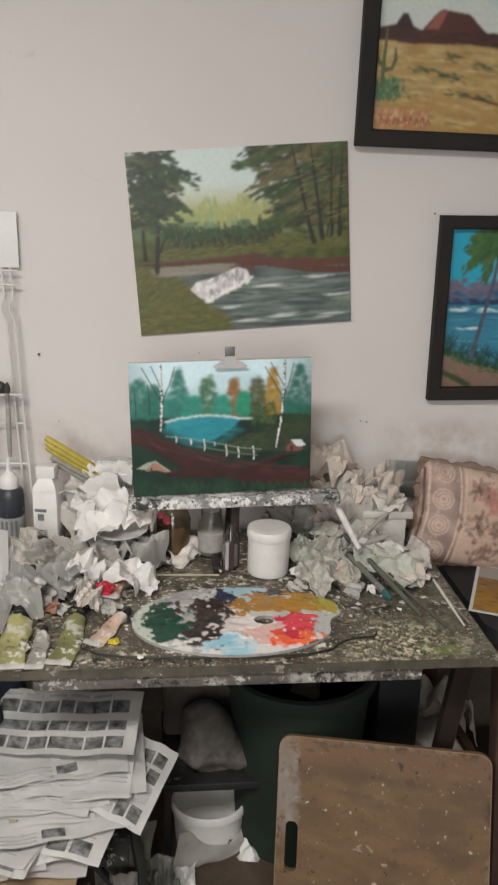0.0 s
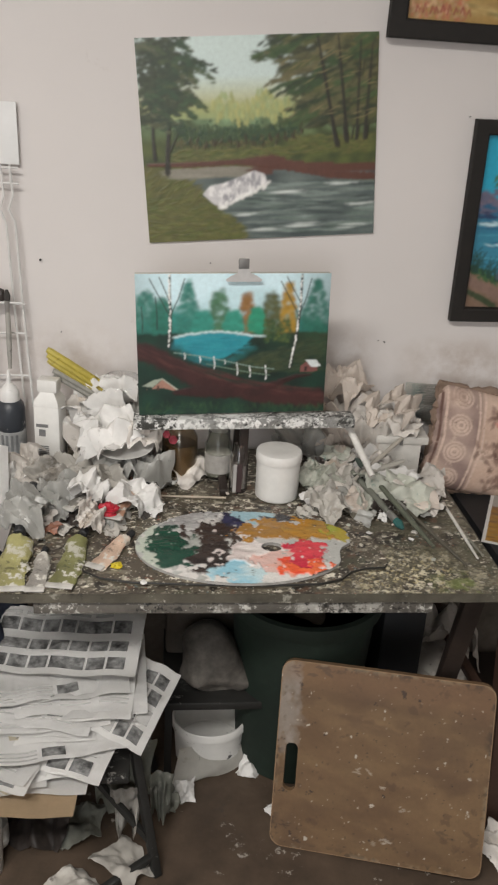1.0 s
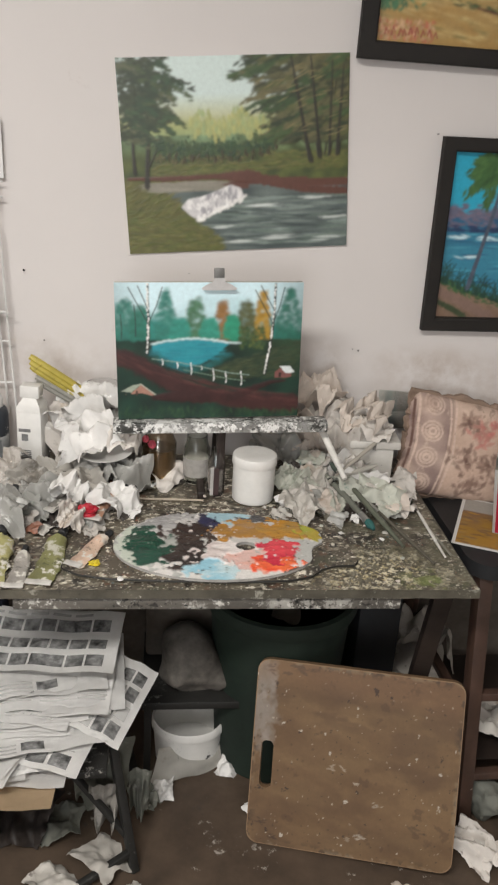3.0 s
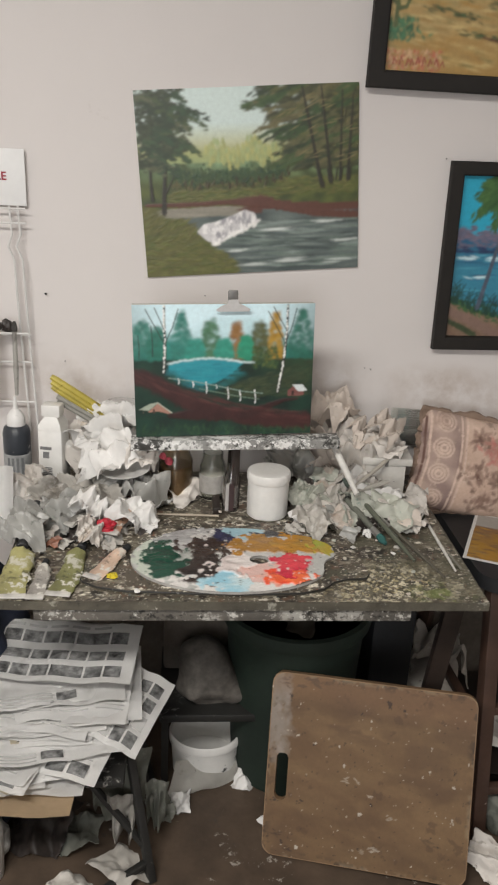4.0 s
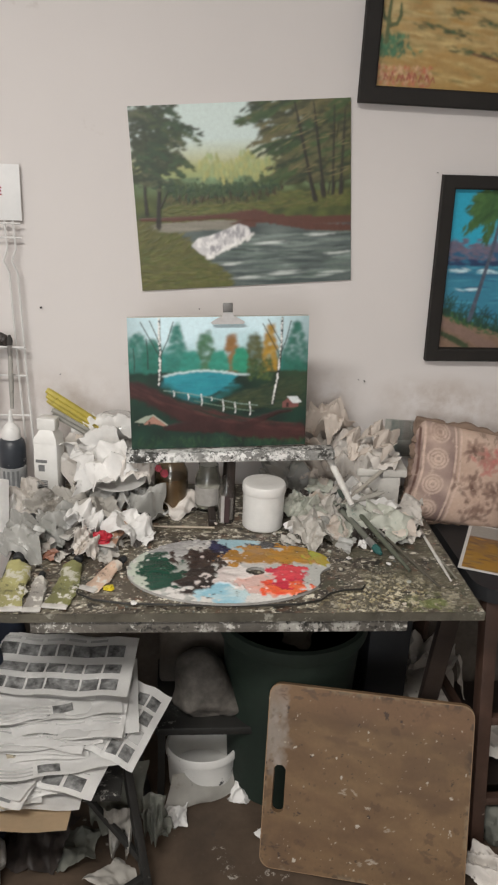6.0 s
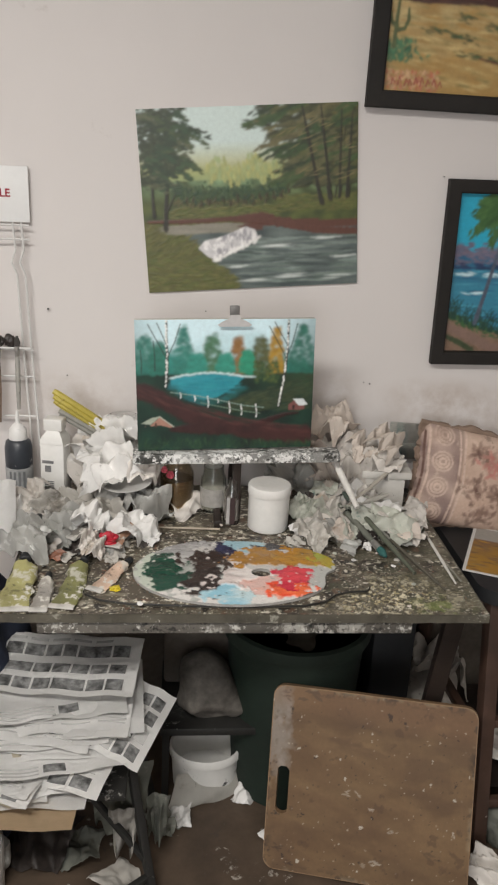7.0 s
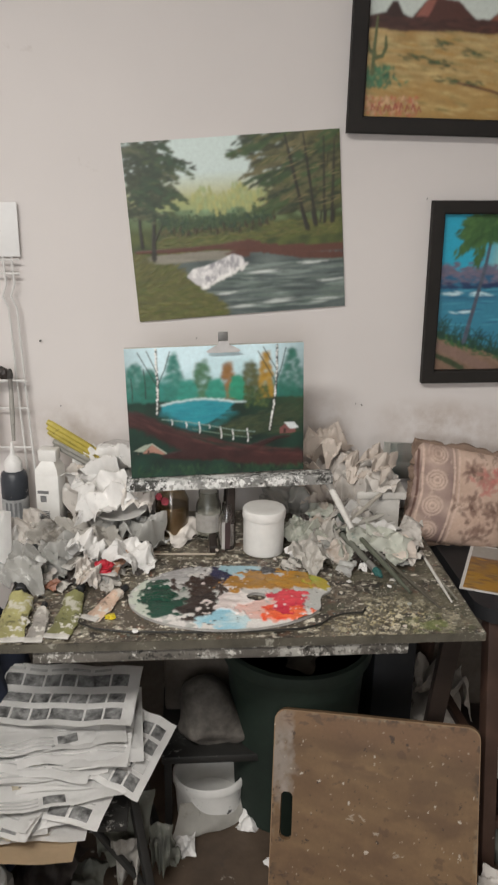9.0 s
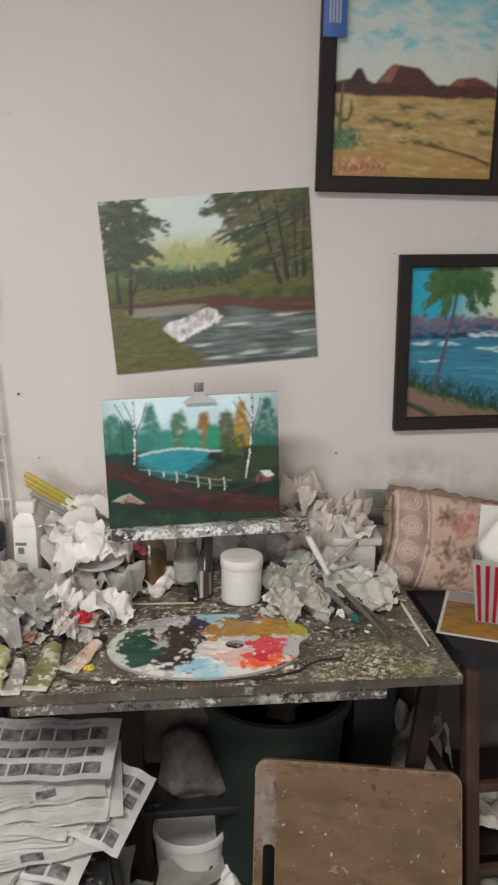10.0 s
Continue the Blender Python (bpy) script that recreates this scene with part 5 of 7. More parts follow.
lump("green", 0.754, 1.874, 0.750, 0.093, 0.054, 42)
lump("soiled", 0.872, 1.870, 0.750, 0.085, 0.036, 43)
lump("green", 0.813, 1.829, 0.750, 0.092, 0.047, 44)
lump("green", 0.636, 1.914, 0.750, 0.072, 0.042, 45)
lump("soiled", 0.688, 1.954, 0.750, 0.071, 0.046, 46)
lump("green", 0.609, 1.915, 0.750, 0.057, 0.032, 47)
lump("grey", 0.621, 1.766, 0.750, 0.068, 0.042, 48)
lump("grey", 0.700, 1.914, 0.750, 0.070, 0.049, 49)
lump("green", 0.710, 1.818, 0.750, 0.061, 0.034, 50)
lump("film", 0.637, 2.048, 0.760, 0.073, 0.075, 51)
lump("film", 0.598, 2.075, 0.780, 0.070, 0.069, 52)
lump("tissue", 0.763, 1.987, 0.750, 0.082, 0.061, 53)
lump("film", 0.238, 2.001, 0.750, 0.058, 0.060, 54)
lump("film", 0.203, 2.001, 0.750, 0.065, 0.066, 55)
lump("soiled", 0.317, 1.957, 0.750, 0.079, 0.026, 56)
lump("film", 0.668, 1.848, 0.750, 0.061, 0.028, 57)


RNG = random.Random(404)
for i in range(9):
    scrap(RNG.uniform(0.03, 0.24), RNG.uniform(1.78, 1.98), 0.7515, RNG.uniform(0.04, 0.07), 500 + i, RNG.choice(["tissue", "soiled", "grey"]))
for i in range(30):
    far = RNG.random()
    scrap(RNG.uniform(0.60, 0.90 - 0.15 * far), 1.80 + 0.28 * far, 0.7515 + 0.11 * max(0.0, far - 0.4), RNG.uniform(0.025, 0.065), 600 + i, RNG.choice(["tissue", "soiled", "soiled", "green", "beige", "dark"]))
for i in range(26):
    scrap(RNG.uniform(-0.03, 0.25), RNG.uniform(1.66, 1.90), 0.7515, RNG.uniform(0.018, 0.042), 700 + i, RNG.choice(["soiled", "dark", "rust", "beige", "grey", "film"]))
for i in range(26):
    scrap(RNG.uniform(0.56, 0.86), RNG.uniform(1.74, 1.93), 0.7515, RNG.uniform(0.018, 0.045), 740 + i, RNG.choice(["tissue", "soiled", "dark", "grey", "green", "film"]))
# Extra dark scraps stand in for the shaded gaps within the piles.
for i in range(12):
    scrap(RNG.uniform(0.0, 0.24), RNG.uniform(1.70, 1.93), 0.7515, RNG.uniform(0.025, 0.045), 780 + i, "dark")
for i in range(10):
    scrap(RNG.uniform(0.60, 0.84), RNG.uniform(1.80, 1.97), 0.7515, RNG.uniform(0.025, 0.045), 800 + i, "dark")


def tube(x0, y0, x1, y1, w, c, label, cap=True, z=0.752, tail=None, seed=0):
    """A squeezed metal paint tube: crimped tail at x0, y0, shoulder and cap at x1, y1."""
    d = Vector((x1 - x0, y1 - y0, 0))
    l = d.length
    ob = thing("paint_tube", label, "paint tube", pose(x0, y0, z, 0, 0, math.degrees(math.atan2(d.y, d.x))), group="paint tubes")
    bm = bmesh.new()
    rings = []
    n = 18
    prof = [(0.0, 1.0, 0.05), (0.06, 1.02, 0.06), (0.12, 1.0, 0.10), (0.20, 1.03, 0.15), (0.28, 0.97, 0.18), (0.36, 1.0, 0.23), (0.45, 0.95, 0.27), (0.54, 0.94, 0.33), (0.62, 0.88, 0.38), (0.70, 0.87, 0.44), (0.78, 0.80, 0.52), (0.85, 0.74, 0.58), (0.90, 0.34, 0.34), (0.94, 0.30, 0.30)]
    for t, a, b in prof:
        hw, hh = w / 2 * a, w / 2 * b
        ring = []
        for i in range(n):
            q = 2 * math.pi * i / n
            dent = 1 + (0.34 * noise.noise(Vector((t * 11, math.cos(q) * 2.0, seed * 3.7 + math.sin(q)))) + 0.15 * noise.noise(Vector((t * 26, math.cos(q) * 4, seed * 5.1)))) * (1 if t < 0.86 else 0.15)
            ring.append(bm.verts.new((t * l, hw * math.cos(q) * dent + 0.10 * w * math.sin(t * 5 + seed) * t * (1 - t) * 4, w * 0.34 * b + 0.001 + hh * math.sin(q) * dent)))
        rings.append(ring)
    for a, b in zip(rings, rings[1:]):
        for i in range(n):
            bm.faces.new((a[i], a[(i + 1) % n], b[(i + 1) % n], b[i]))
    bm.faces.new(rings[0][::-1])
    bm.faces.new(rings[-1])
    body = part("tube_body", bm, splattered("tube_metal", c, [blend(c, (0.6, 0.58, 0.52), 0.7), scaled(c, 0.45), (0.60, 0.58, 0.53)], 0.45, 0.95, 0.45, 0.8, 30), ob)
    part("crimp", boxed(-0.002, 0.012, -w * 0.52, w * 0.52, 0.002, 0.006, 0.001), tail or plain("pale_tube_end", (0.6, 0.58, 0.54), 0.4), body, "pale folded end")
    if cap:
        part("cap", lathed([(w * 0.17, 0), (w * 0.21, 0.002), (w * 0.20, w * 0.42), (w * 0.16, w * 0.45)], 14, pose(l * 0.93, 0, w * 0.25 + 0.001, 0, 90, 0)), BLACKPLASTIC, body, "black screw cap")


tube(-0.012, 1.470, -0.02, 1.66, 0.060, tone(134, 130, 86), "large yellow-green paint tube, squeezed and crusted", seed=1)
tube(0.036, 1.468, 0.038, 1.60, 0.034, tone(132, 128, 122), "small grey metal paint tube with a black cap", seed=2)
tube(0.078, 1.480, 0.105, 1.665, 0.048, tone(104, 104, 66), "olive paint tube with a pale crusted end", seed=3)
tube(0.135, 1.538, 0.200, 1.655, 0.036, tone(176, 152, 134), "cream and rust stained paint tube", seed=4, z=0.758)
tube(0.158, 1.70, 0.196, 1.815, 0.04, tone(150, 116, 96), "rusty paint tube lying in the rags", seed=6, z=0.775)
tube(0.06, 1.74, 0.13, 1.83, 0.036, tone(120, 116, 110), "grey paint tube with a dark cap among the rags", seed=7, z=0.775)
tube(0.665, 1.80, 0.615, 1.95, 0.036, tone(128, 124, 108), "crumpled grey-green metal tube behind the palette", seed=9, z=0.756)
tube(0.70, 1.74, 0.645, 1.86, 0.034, tone(112, 108, 96), "flattened grey tube crusted with paint beside the palette", seed=10, z=0.753)
tube(0.745, 1.79, 0.70, 1.93, 0.040, tone(138, 134, 112), "squeezed olive-grey tube under the brushes", seed=12, z=0.765)
tube(-0.06, 1.70, -0.01, 1.80, 0.045, tone(122, 118, 106), "grey crumpled paint tube", seed=8, z=0.765)
single("paint_lump", crumpled(0.036, 0.032, 0.028, 77), plain("crimson_paint", tone(176, 36, 52), 0.45), "crimson paint-soaked scrap among the rags", "paint scrap", pose(0.152, 1.715, 0.775), smooth=False)
single("paint_lump", crumpled(0.02, 0.016, 0.009, 78), plain("yellow_paint", tone(196, 176, 40), 0.45), "small lump of bright yellow paint", "paint scrap", pose(0.178, 1.545, 0.758), smooth=False)


def white_jar():
    ob = thing("plastic_jar", "white plastic jar with a screw lid on the table", "jar", pose(0.521, 1.868, 0.7505))
    part("body", lathed([(0.044, 0), (0.0485, 0.004), (0.049, 0.02), (0.0495, 0.085), (0.0495, 0.096), (0.04, 0.097)], 40), WHITEPLASTIC, ob)
    part("lid", lathed([(0.0515, 0.092), (0.0522, 0.094), (0.0522, 0.109), (0.050, 0.114), (0.044, 0.1155), (0.02, 0.1145), (0.001, 0.1145)], 40), WHITEPLASTIC, ob, "flat white lid with a raised rim")


white_jar()


def glass_pot(name, label, category, x, y, r, h, liquid, level, c=(0.75, 0.77, 0.72), neck=0.8):
    ob = thing(name, label, category, pose(x, y, 0.7505))
    t = 0.003
    wall = part("glass", lathed([(r * 0.9, 0), (r, 0.006), (r, h * 0.72), (r * neck, h * 0.86), (r * neck, h), (r * neck - t, h), (r * neck - t, h * 0.86), (r - t, h * 0.72), (r - t, 0.01), (0.002, 0.008)], 28), clear(name + "_glass", c, 0.12), ob, "smeared clear glass")
    wall.visible_shadow = False
    if liquid:
        part("contents", lathed([(r * 0.8, 0.011), (r - t - 0.001, 0.015), (r - t - 0.001, h * level), (0.002, h * level)], 24), plain(name + "_contents", liquid, 0.3, depth=0.4), ob, "murky liquid")
    return ob


glass_pot("solvent_jar", "glass jar of brown solvent under the easel ledge", "jar", 0.30, 1.975, 0.042, 0.135, (0.11, 0.075, 0.04), 0.62, (0.66, 0.58, 0.46))
ob = glass_pot("square_jar", "clouded glass jar with a pale label", "jar", 0.391, 1.965, 0.032, 0.12, (0.28, 0.26, 0.22), 0.5)
part("label_band", lathed([(0.0325, 0.02), (0.0327, 0.021), (0.0327, 0.065), (0.0325, 0.066)], 28), plain("pale_label", (0.42, 0.40, 0.37), 0.7), ob, "faded paper label")
ob = glass_pot("small_bottle", "small flat glass bottle with a dark striped label", "bottle", 0.434, 1.892, 0.021, 0.118, (0.30, 0.28, 0.26), 0.55, (0.7, 0.68, 0.66), 0.62)
part("label_band", boxed(-0.006, 0.006, -0.0226, -0.0216, 0.006, 0.075), plain("maroon_label", (0.055, 0.03, 0.03), 0.6), ob, "dark maroon label stripe")
part("label_band", boxed(-0.014, -0.0065, -0.0222, -0.0212, 0.006, 0.075), plain("white_label", (0.52, 0.50, 0.48), 0.6), ob, "pale label stripe")


def white_bottle():
    ob = thing("white_bottle", "white square plastic bottle with printed labels", "bottle", pose(-0.001, 1.998, 0.7505, 0, 0, -11) @ Matrix.Scale(1.10, 4))
    bm = boxed(-0.028, 0.028, -0.026, 0.026, 0, 0.152, 0.006)
    body = part("body", bm, WHITEPLASTIC, ob)
    part("shoulder", lathed([(0.037, 0.150), (0.035, 0.162), (0.022, 0.176), (0.019, 0.180)], 4, pose(0, 0, 0, 0, 0, 45), 1.0), WHITEPLASTIC, ob)
    part("cap", boxed(-0.021, 0.021, -0.016, 0.016, 0.178, 0.205, 0.003), WHITEPLASTIC, ob, "white flip cap")
    ink = plain("grey_ink", (0.22, 0.22, 0.22), 0.7)
    for z0, z1, x0, x1 in ((0.105, 0.112, -0.022, 0.004), (0.085, 0.100, -0.016, -0.002)):
        part("print_bar", boxed(x0, x1, -0.0268, -0.0262, z0, z1), ink, body)
    for i in range(6):
        part("print_bar", boxed(-0.018, 0.004, -0.0268, -0.0262, 0.040 + i * 0.0042, 0.0424 + i * 0.0042), ink, body)


white_bottle()


def ink_bottle():
    ob = thing("squeeze_bottle", "black squeeze bottle with a white paint-smeared nozzle", "bottle", pose(-0.102, 2.058, 0.7505))
    part("body", lathed([(0.030, 0), (0.033, 0.003), (0.0335, 0.078), (0.034, 0.082), (0.0342, 0.128), (0.031, 0.142), (0.022, 0.150)], 28), splattered("black_bottle", (0.040, 0.046, 0.056), [(0.10, 0.11, 0.12), (0.02, 0.02, 0.022), (0.5, 0.5, 0.49)], 0.4, 0.45, 0.4, 0.3, 26), ob)
    label = part("label_band", lathed([(0.0335, 0.006), (0.0345, 0.007), (0.0345, 0.076), (0.0335, 0.077)], 28), plain("grey_label", (0.42, 0.43, 0.43), 0.5, coarse=30, depth=0.35), ob, "pale grey label")
    for k in range(4):
        part("print_bar", boxed(-0.003, 0.003, -0.0356, -0.0348, 0.012, 0.070, m=Matrix.Rotation(radians(-28 + 19 * k), 4, "Z")), plain("label_grey", (0.22, 0.23, 0.24), 0.6), label)
    part("nozzle", lathed([(0.023, 0.148), (0.0235, 0.152), (0.022, 0.172), (0.014, 0.184), (0.007, 0.190), (0.003, 0.222), (0.001, 0.223)], 20), splattered("smeared_nozzle", (0.74, 0.73, 0.71), [(0.6, 0.6, 0.58), (0.03, 0.03, 0.03)], 0.4, 0.75, 0.1, 0.2, 34), ob, "white pointed nozzle smeared with black")


ink_bottle()


def paper_plate():
    ob = single("paper_plate", lathed([(0.02, 0), (0.042, 0.001), (0.056, 0.007), (0.062, 0.008), (0.0625, 0.0095), (0.055, 0.009), (0.041, 0.003), (0.001, 0.002)], 36), WHITEPLASTIC, "white paper plate pressed into the rags", "plate", pose(0.178, 1.915, 0.838, 4, -3, 0))


paper_plate()


def handle(name, label, category, a, b, r, c, taper=0.6, ferrule=None, hair=None, group="brushes"):
    """A brush or stick from its tail a to its tip b."""
    a, b = Vector(a), Vector(b)
    ob = thing(name, label, category, Matrix.Translation(a), group=group)
    d = b - a
    wood = splattered(name + "_wood", c, [scaled(c, 1.6), scaled(c, 0.45)], 0.5, 0.35, 0.3, 0.3, 60)
    end = 0.74 if ferrule else 1.0
    part("handle", rodded([d * t for t in (0, 0.1, 0.45 * end, 0.85 * end, end)], [r * taper, r * 0.8, r * 1.05, r, r * 0.85], 10), wood, ob)
    if ferrule:
        f = part("ferrule", rodded([d * 0.735, d * 0.80, d * 0.87], [r * 0.95, r * 1.1, r * 1.15], 10), STEEL, ob, "metal ferrule")
        part("bristles", rodded([d * 0.865, d * 0.93, d * 1.0], [r * 1.1, r * 1.3, r * 0.5], 8), plain(name + "_hair", hair, 0.8), f, "paint-stiff bristles")


handle("paint_brush", "white-handled paint brush lying near the table edge", "brush", (0.902, 1.588, 0.7545), (0.904, 1.872, 0.757), 0.0035, (0.66, 0.64, 0.60), ferrule=True, hair=(0.12, 0.12, 0.09))
handle("paint_brush", "grey-green paint-caked brush lying over the rags", "brush", (0.822, 1.628, 0.757), (0.716, 1.945, 0.815), 0.0062, (0.10, 0.108, 0.08), ferrule=True, hair=(0.1, 0.13, 0.11))
handle("paint_brush", "dark thin brush resting on the crusted table", "brush", (0.87, 1.56, 0.7545), (0.775, 1.84, 0.775), 0.004, (0.10, 0.09, 0.07), ferrule=True, hair=(0.2, 0.2, 0.17))
handle("paint_brush", "thick brush with a teal-stained head", "brush", (0.70, 1.90, 0.80), (0.775, 1.70, 0.760), 0.0075, (0.14, 0.145, 0.12), ferrule=True, hair=(0.03, 0.13, 0.12))
handle("spatula", "white plastic spatula leaning out of the rags", "spatula", (0.722, 1.80, 0.835), (0.676, 1.915, 0.92), 0.008, (0.68, 0.66, 0.62), 0.9, group="")
handle("wooden_stick", "thin pale wooden stick on the table", "stick", (0.240, 1.853, 0.754), (0.404, 1.846, 0.754), 0.0028, (0.42, 0.36, 0.28), 0.9, group="")
handle("wooden_stick", "grey paint-covered stick near the table edge", "stick", (0.918, 1.60, 0.7535), (0.905, 1.72, 0.7535), 0.003, (0.24, 0.23, 0.19), 0.9, group="")
handle("wooden_stick", "pale stick lying across the white box", "stick", (0.70, 1.86, 0.80), (0.845, 1.985, 0.86), 0.005, (0.40, 0.37, 0.32), 0.9, group="")
handle("wooden_stick", "ochre stick poking out of the rag pile", "stick", (0.77, 2.02, 0.862), (0.86, 2.03, 0.885), 0.006, (0.40, 0.28, 0.12), 0.9, group="")
handle("paint_brush", "brush with a black head lying on the rags", "brush", (0.83, 1.93, 0.815), (0.70, 1.865, 0.80), 0.007, (0.4, 0.38, 0.34), ferrule=True, hair=(0.02, 0.02, 0.02))
handle("paint_brush", "paint-crusted brush lying behind the palette", "brush", (0.60, 1.78, 0.757), (0.66, 1.93, 0.79), 0.006, (0.30, 0.30, 0.26), ferrule=True, hair=(0.2, 0.2, 0.18))


def yellow_brush():
    a, b = Vector((0.150, 2.04, 0.915)), Vector((-0.006, 2.03, 1.022))
    ob = thing("wide_brush", "wide brush with a translucent yellow handle lying on the rags", "brush", Matrix.Translation(a), group="brushes")
    d = b - a
    for k, rr in ((0.010, 0.0085), (0.0, 0.0075), (-0.010, 0.008)):
        part("handle", rodded([d * t + Vector((k * 0.55, -0.004 * (k == 0), k * 0.82)) for t in (0, 0.25, 0.6, 0.94 + 4 * k, 1.0 + 4 * k)], [rr * 0.7, rr, rr * 1.1, rr * 1.05, rr * 0.8], 8), bpy.data.materials.get("yellow_plastic") or splattered("yellow_plastic", tone(160, 146, 66), [tone(186, 176, 110), tone(116, 104, 48)], 0.3, 0.8, 0.3, 0.3, 40), ob)
    for k, rr in ((0.016, 0.007), (0.028, 0.006)):
        part("shaft", rodded([d * 0.1 + Vector((0, -0.004, -k - 0.004)), d * 0.92 + Vector((0, -0.004, -k - 0.012))], rr, 8), plain("grey_handle", (0.38, 0.37, 0.33), 0.5), ob, "grey shaft below the handle")


yellow_brush()


def clear_tub():
    ob = thing("clear_tub", "clear plastic tub lying by the wall", "tub", pose(0.160, 2.09, 0.855, 12, 0, 0))
    t = part("shell", lathed([(0.03, 0), (0.034, 0.002), (0.043, 0.095), (0.046, 0.096), (0.046, 0.099), (0.0415, 0.099), (0.0325, 0.004), (0.002, 0.003)], 28), clear("clear_plastic", (0.86, 0.87, 0.87), 0.08, 1.2), ob)
    t.visible_shadow = False
    part("rag_inside", crumpled(0.05, 0.05, 0.05, 91), RAGS["beige"][0], ob, "stained rag", smooth=False).location = (0, 0, 0.006)


clear_tub()


def white_box():
    ob = thing("plastic_box", "white plastic box spattered with black paint among the rags", "box", pose(0.835, 2.02, 0.7505, 0, 0, -4))
    white = splattered("spattered_white", (0.58, 0.56, 0.52), [(0.5, 0.47, 0.42), (0.06, 0.05, 0.05)], 0.45, 0.12, 0.2, 0.2, 34)
    part("body", boxed(-0.052, 0.052, -0.04, 0.04, 0, 0.088, 0.004), white, ob)
    part("lid", boxed(-0.062, 0.066, -0.047, 0.047, 0.088, 0.108, 0.003), white, ob, "white lid with an overhanging rim")
    part("strap", boxed(-0.004, 0.004, -0.0482, -0.0472, 0.086, 0.109), plain("grey_strap", (0.2, 0.19, 0.18), 0.6), ob)


white_box()


def small_card():
    ob = thing("small_canvas", "small dark teal painted card leaning on the wall", "card", pose(0.868, 2.118, 0.846, -9, 3, 0))
    part("card", boxed(0, 0.09, 0, 0.004, 0, 0.098, 0.0006), CANVAS, ob)
    p = Paint(0.09, 0.098, 12)
    p.ground(lambda x, z: blend(tone(112, 138, 136), tone(66, 60, 52) if x > 0.55 else tone(52, 70, 68), (x - 0.36) * 14 + nz2(x, z, 8)))
    p.mesh("paint", ob, OIL, "grey-teal and brown paint")


small_card()


def bulldog_clip():
    ob = thing("bulldog_clip", "steel bulldog clip gripping the top of the canvas", "clip", pose(0.4195, 1.853, 1.244, 0, -2, 2))
    bm = bmesh.new()
    slab(bm, [(-0.038, 0.004), (-0.034, 0.0), (0.034, 0.0), (0.038, 0.004), (0.026, 0.012), (0.014, 0.017), (0.010, 0.026), (-0.010, 0.026), (-0.014, 0.017), (-0.026, 0.012)], -0.002, 0.0)
    bmesh.ops.rotate(bm, verts=bm.verts, matrix=Matrix.Rotation(radians(90), 3, "X"))
    part("jaw", bm, plain("pale_steel", (0.62, 0.61, 0.60), 0.4, 0.3, depth=0.2), ob, "pale curved jaw", smooth=False)
    part("tab", boxed(-0.011, 0.011, 0.004, 0.008, 0.022, 0.046, 0.002), plain("grey_tab", (0.24, 0.235, 0.225), 0.5, 0.5), ob, "grey thumb tab")


bulldog_clip()


# small leavings between the tools
PINK = plain("pink_paint", tone(206, 88, 104), 0.4)
for x, y, z, s in ((0.268, 1.935, 0.862, 0.014), (0.283, 1.93, 0.850, 0.016)):
    single("paint_lump", crumpled(s, s, s, 88), PINK, "pink dried paint knob on a brush end", "paint scrap", pose(x, y, z))
for i in range(40):
    x, y = RNG.uniform(0.2, 0.88), RNG.uniform(1.475, 1.88)
    if ((x - 0.42) / 0.24) ** 2 + ((y - 1.62) / 0.17) ** 2 < 1:
        continue
    single("paint_chip", crumpled(RNG.uniform(0.006, 0.016), RNG.uniform(0.005, 0.012), 0.005, 800 + i, 1.6, 0.5, 2), RAGS[RNG.choice(["tissue", "grey", "green", "beige"])][0], "small curled chip of dried paint", "paint chip", pose(x, y, 0.7505 if y < 1.49 or x > 0.7 else 0.7575, 0, 0, RNG.uniform(0, 360)), group="paint chips")
for i, (x, y) in enumerate(((-0.02, 1.84), (0.03, 1.85), (0.10, 1.86), (0.225, 1.83), (0.20, 1.80))):
    single("bottle_cap", lathed([(0.012, 0), (0.013, 0.002), (0.012, 0.016), (0.009, 0.018), (0.001, 0.018)], 16, pose(0, 0, 0.013, 70, 0, i * 50)), BLACKPLASTIC, "black screw cap among the rags", "cap", pose(x, y, 0.765), group="screw caps")


# ---------- newspapers ----------
NEWS = plain("newsprint", (0.90, 0.89, 0.87), 0.85, coarse=7, fine=200, depth=0.08, bump=0.1, per=0.14)
INK = plain("photo_ink", (0.26, 0.26, 0.255), 0.7, coarse=42, fine=120, depth=0.93, bump=0.05)
TEXTINK = plain("text_ink", (0.46, 0.455, 0.44), 0.8, coarse=30, fine=400, depth=0.12, bump=0.0)
BROWNINK = plain("brown_print", (0.12, 0.09, 0.08), 0.7, coarse=40, fine=120, depth=0.6, bump=0.0)
OCHREINK = plain("ochre_print", (0.36, 0.32, 0.19), 0.7, coarse=40, fine=120, depth=0.5, bump=0.0)


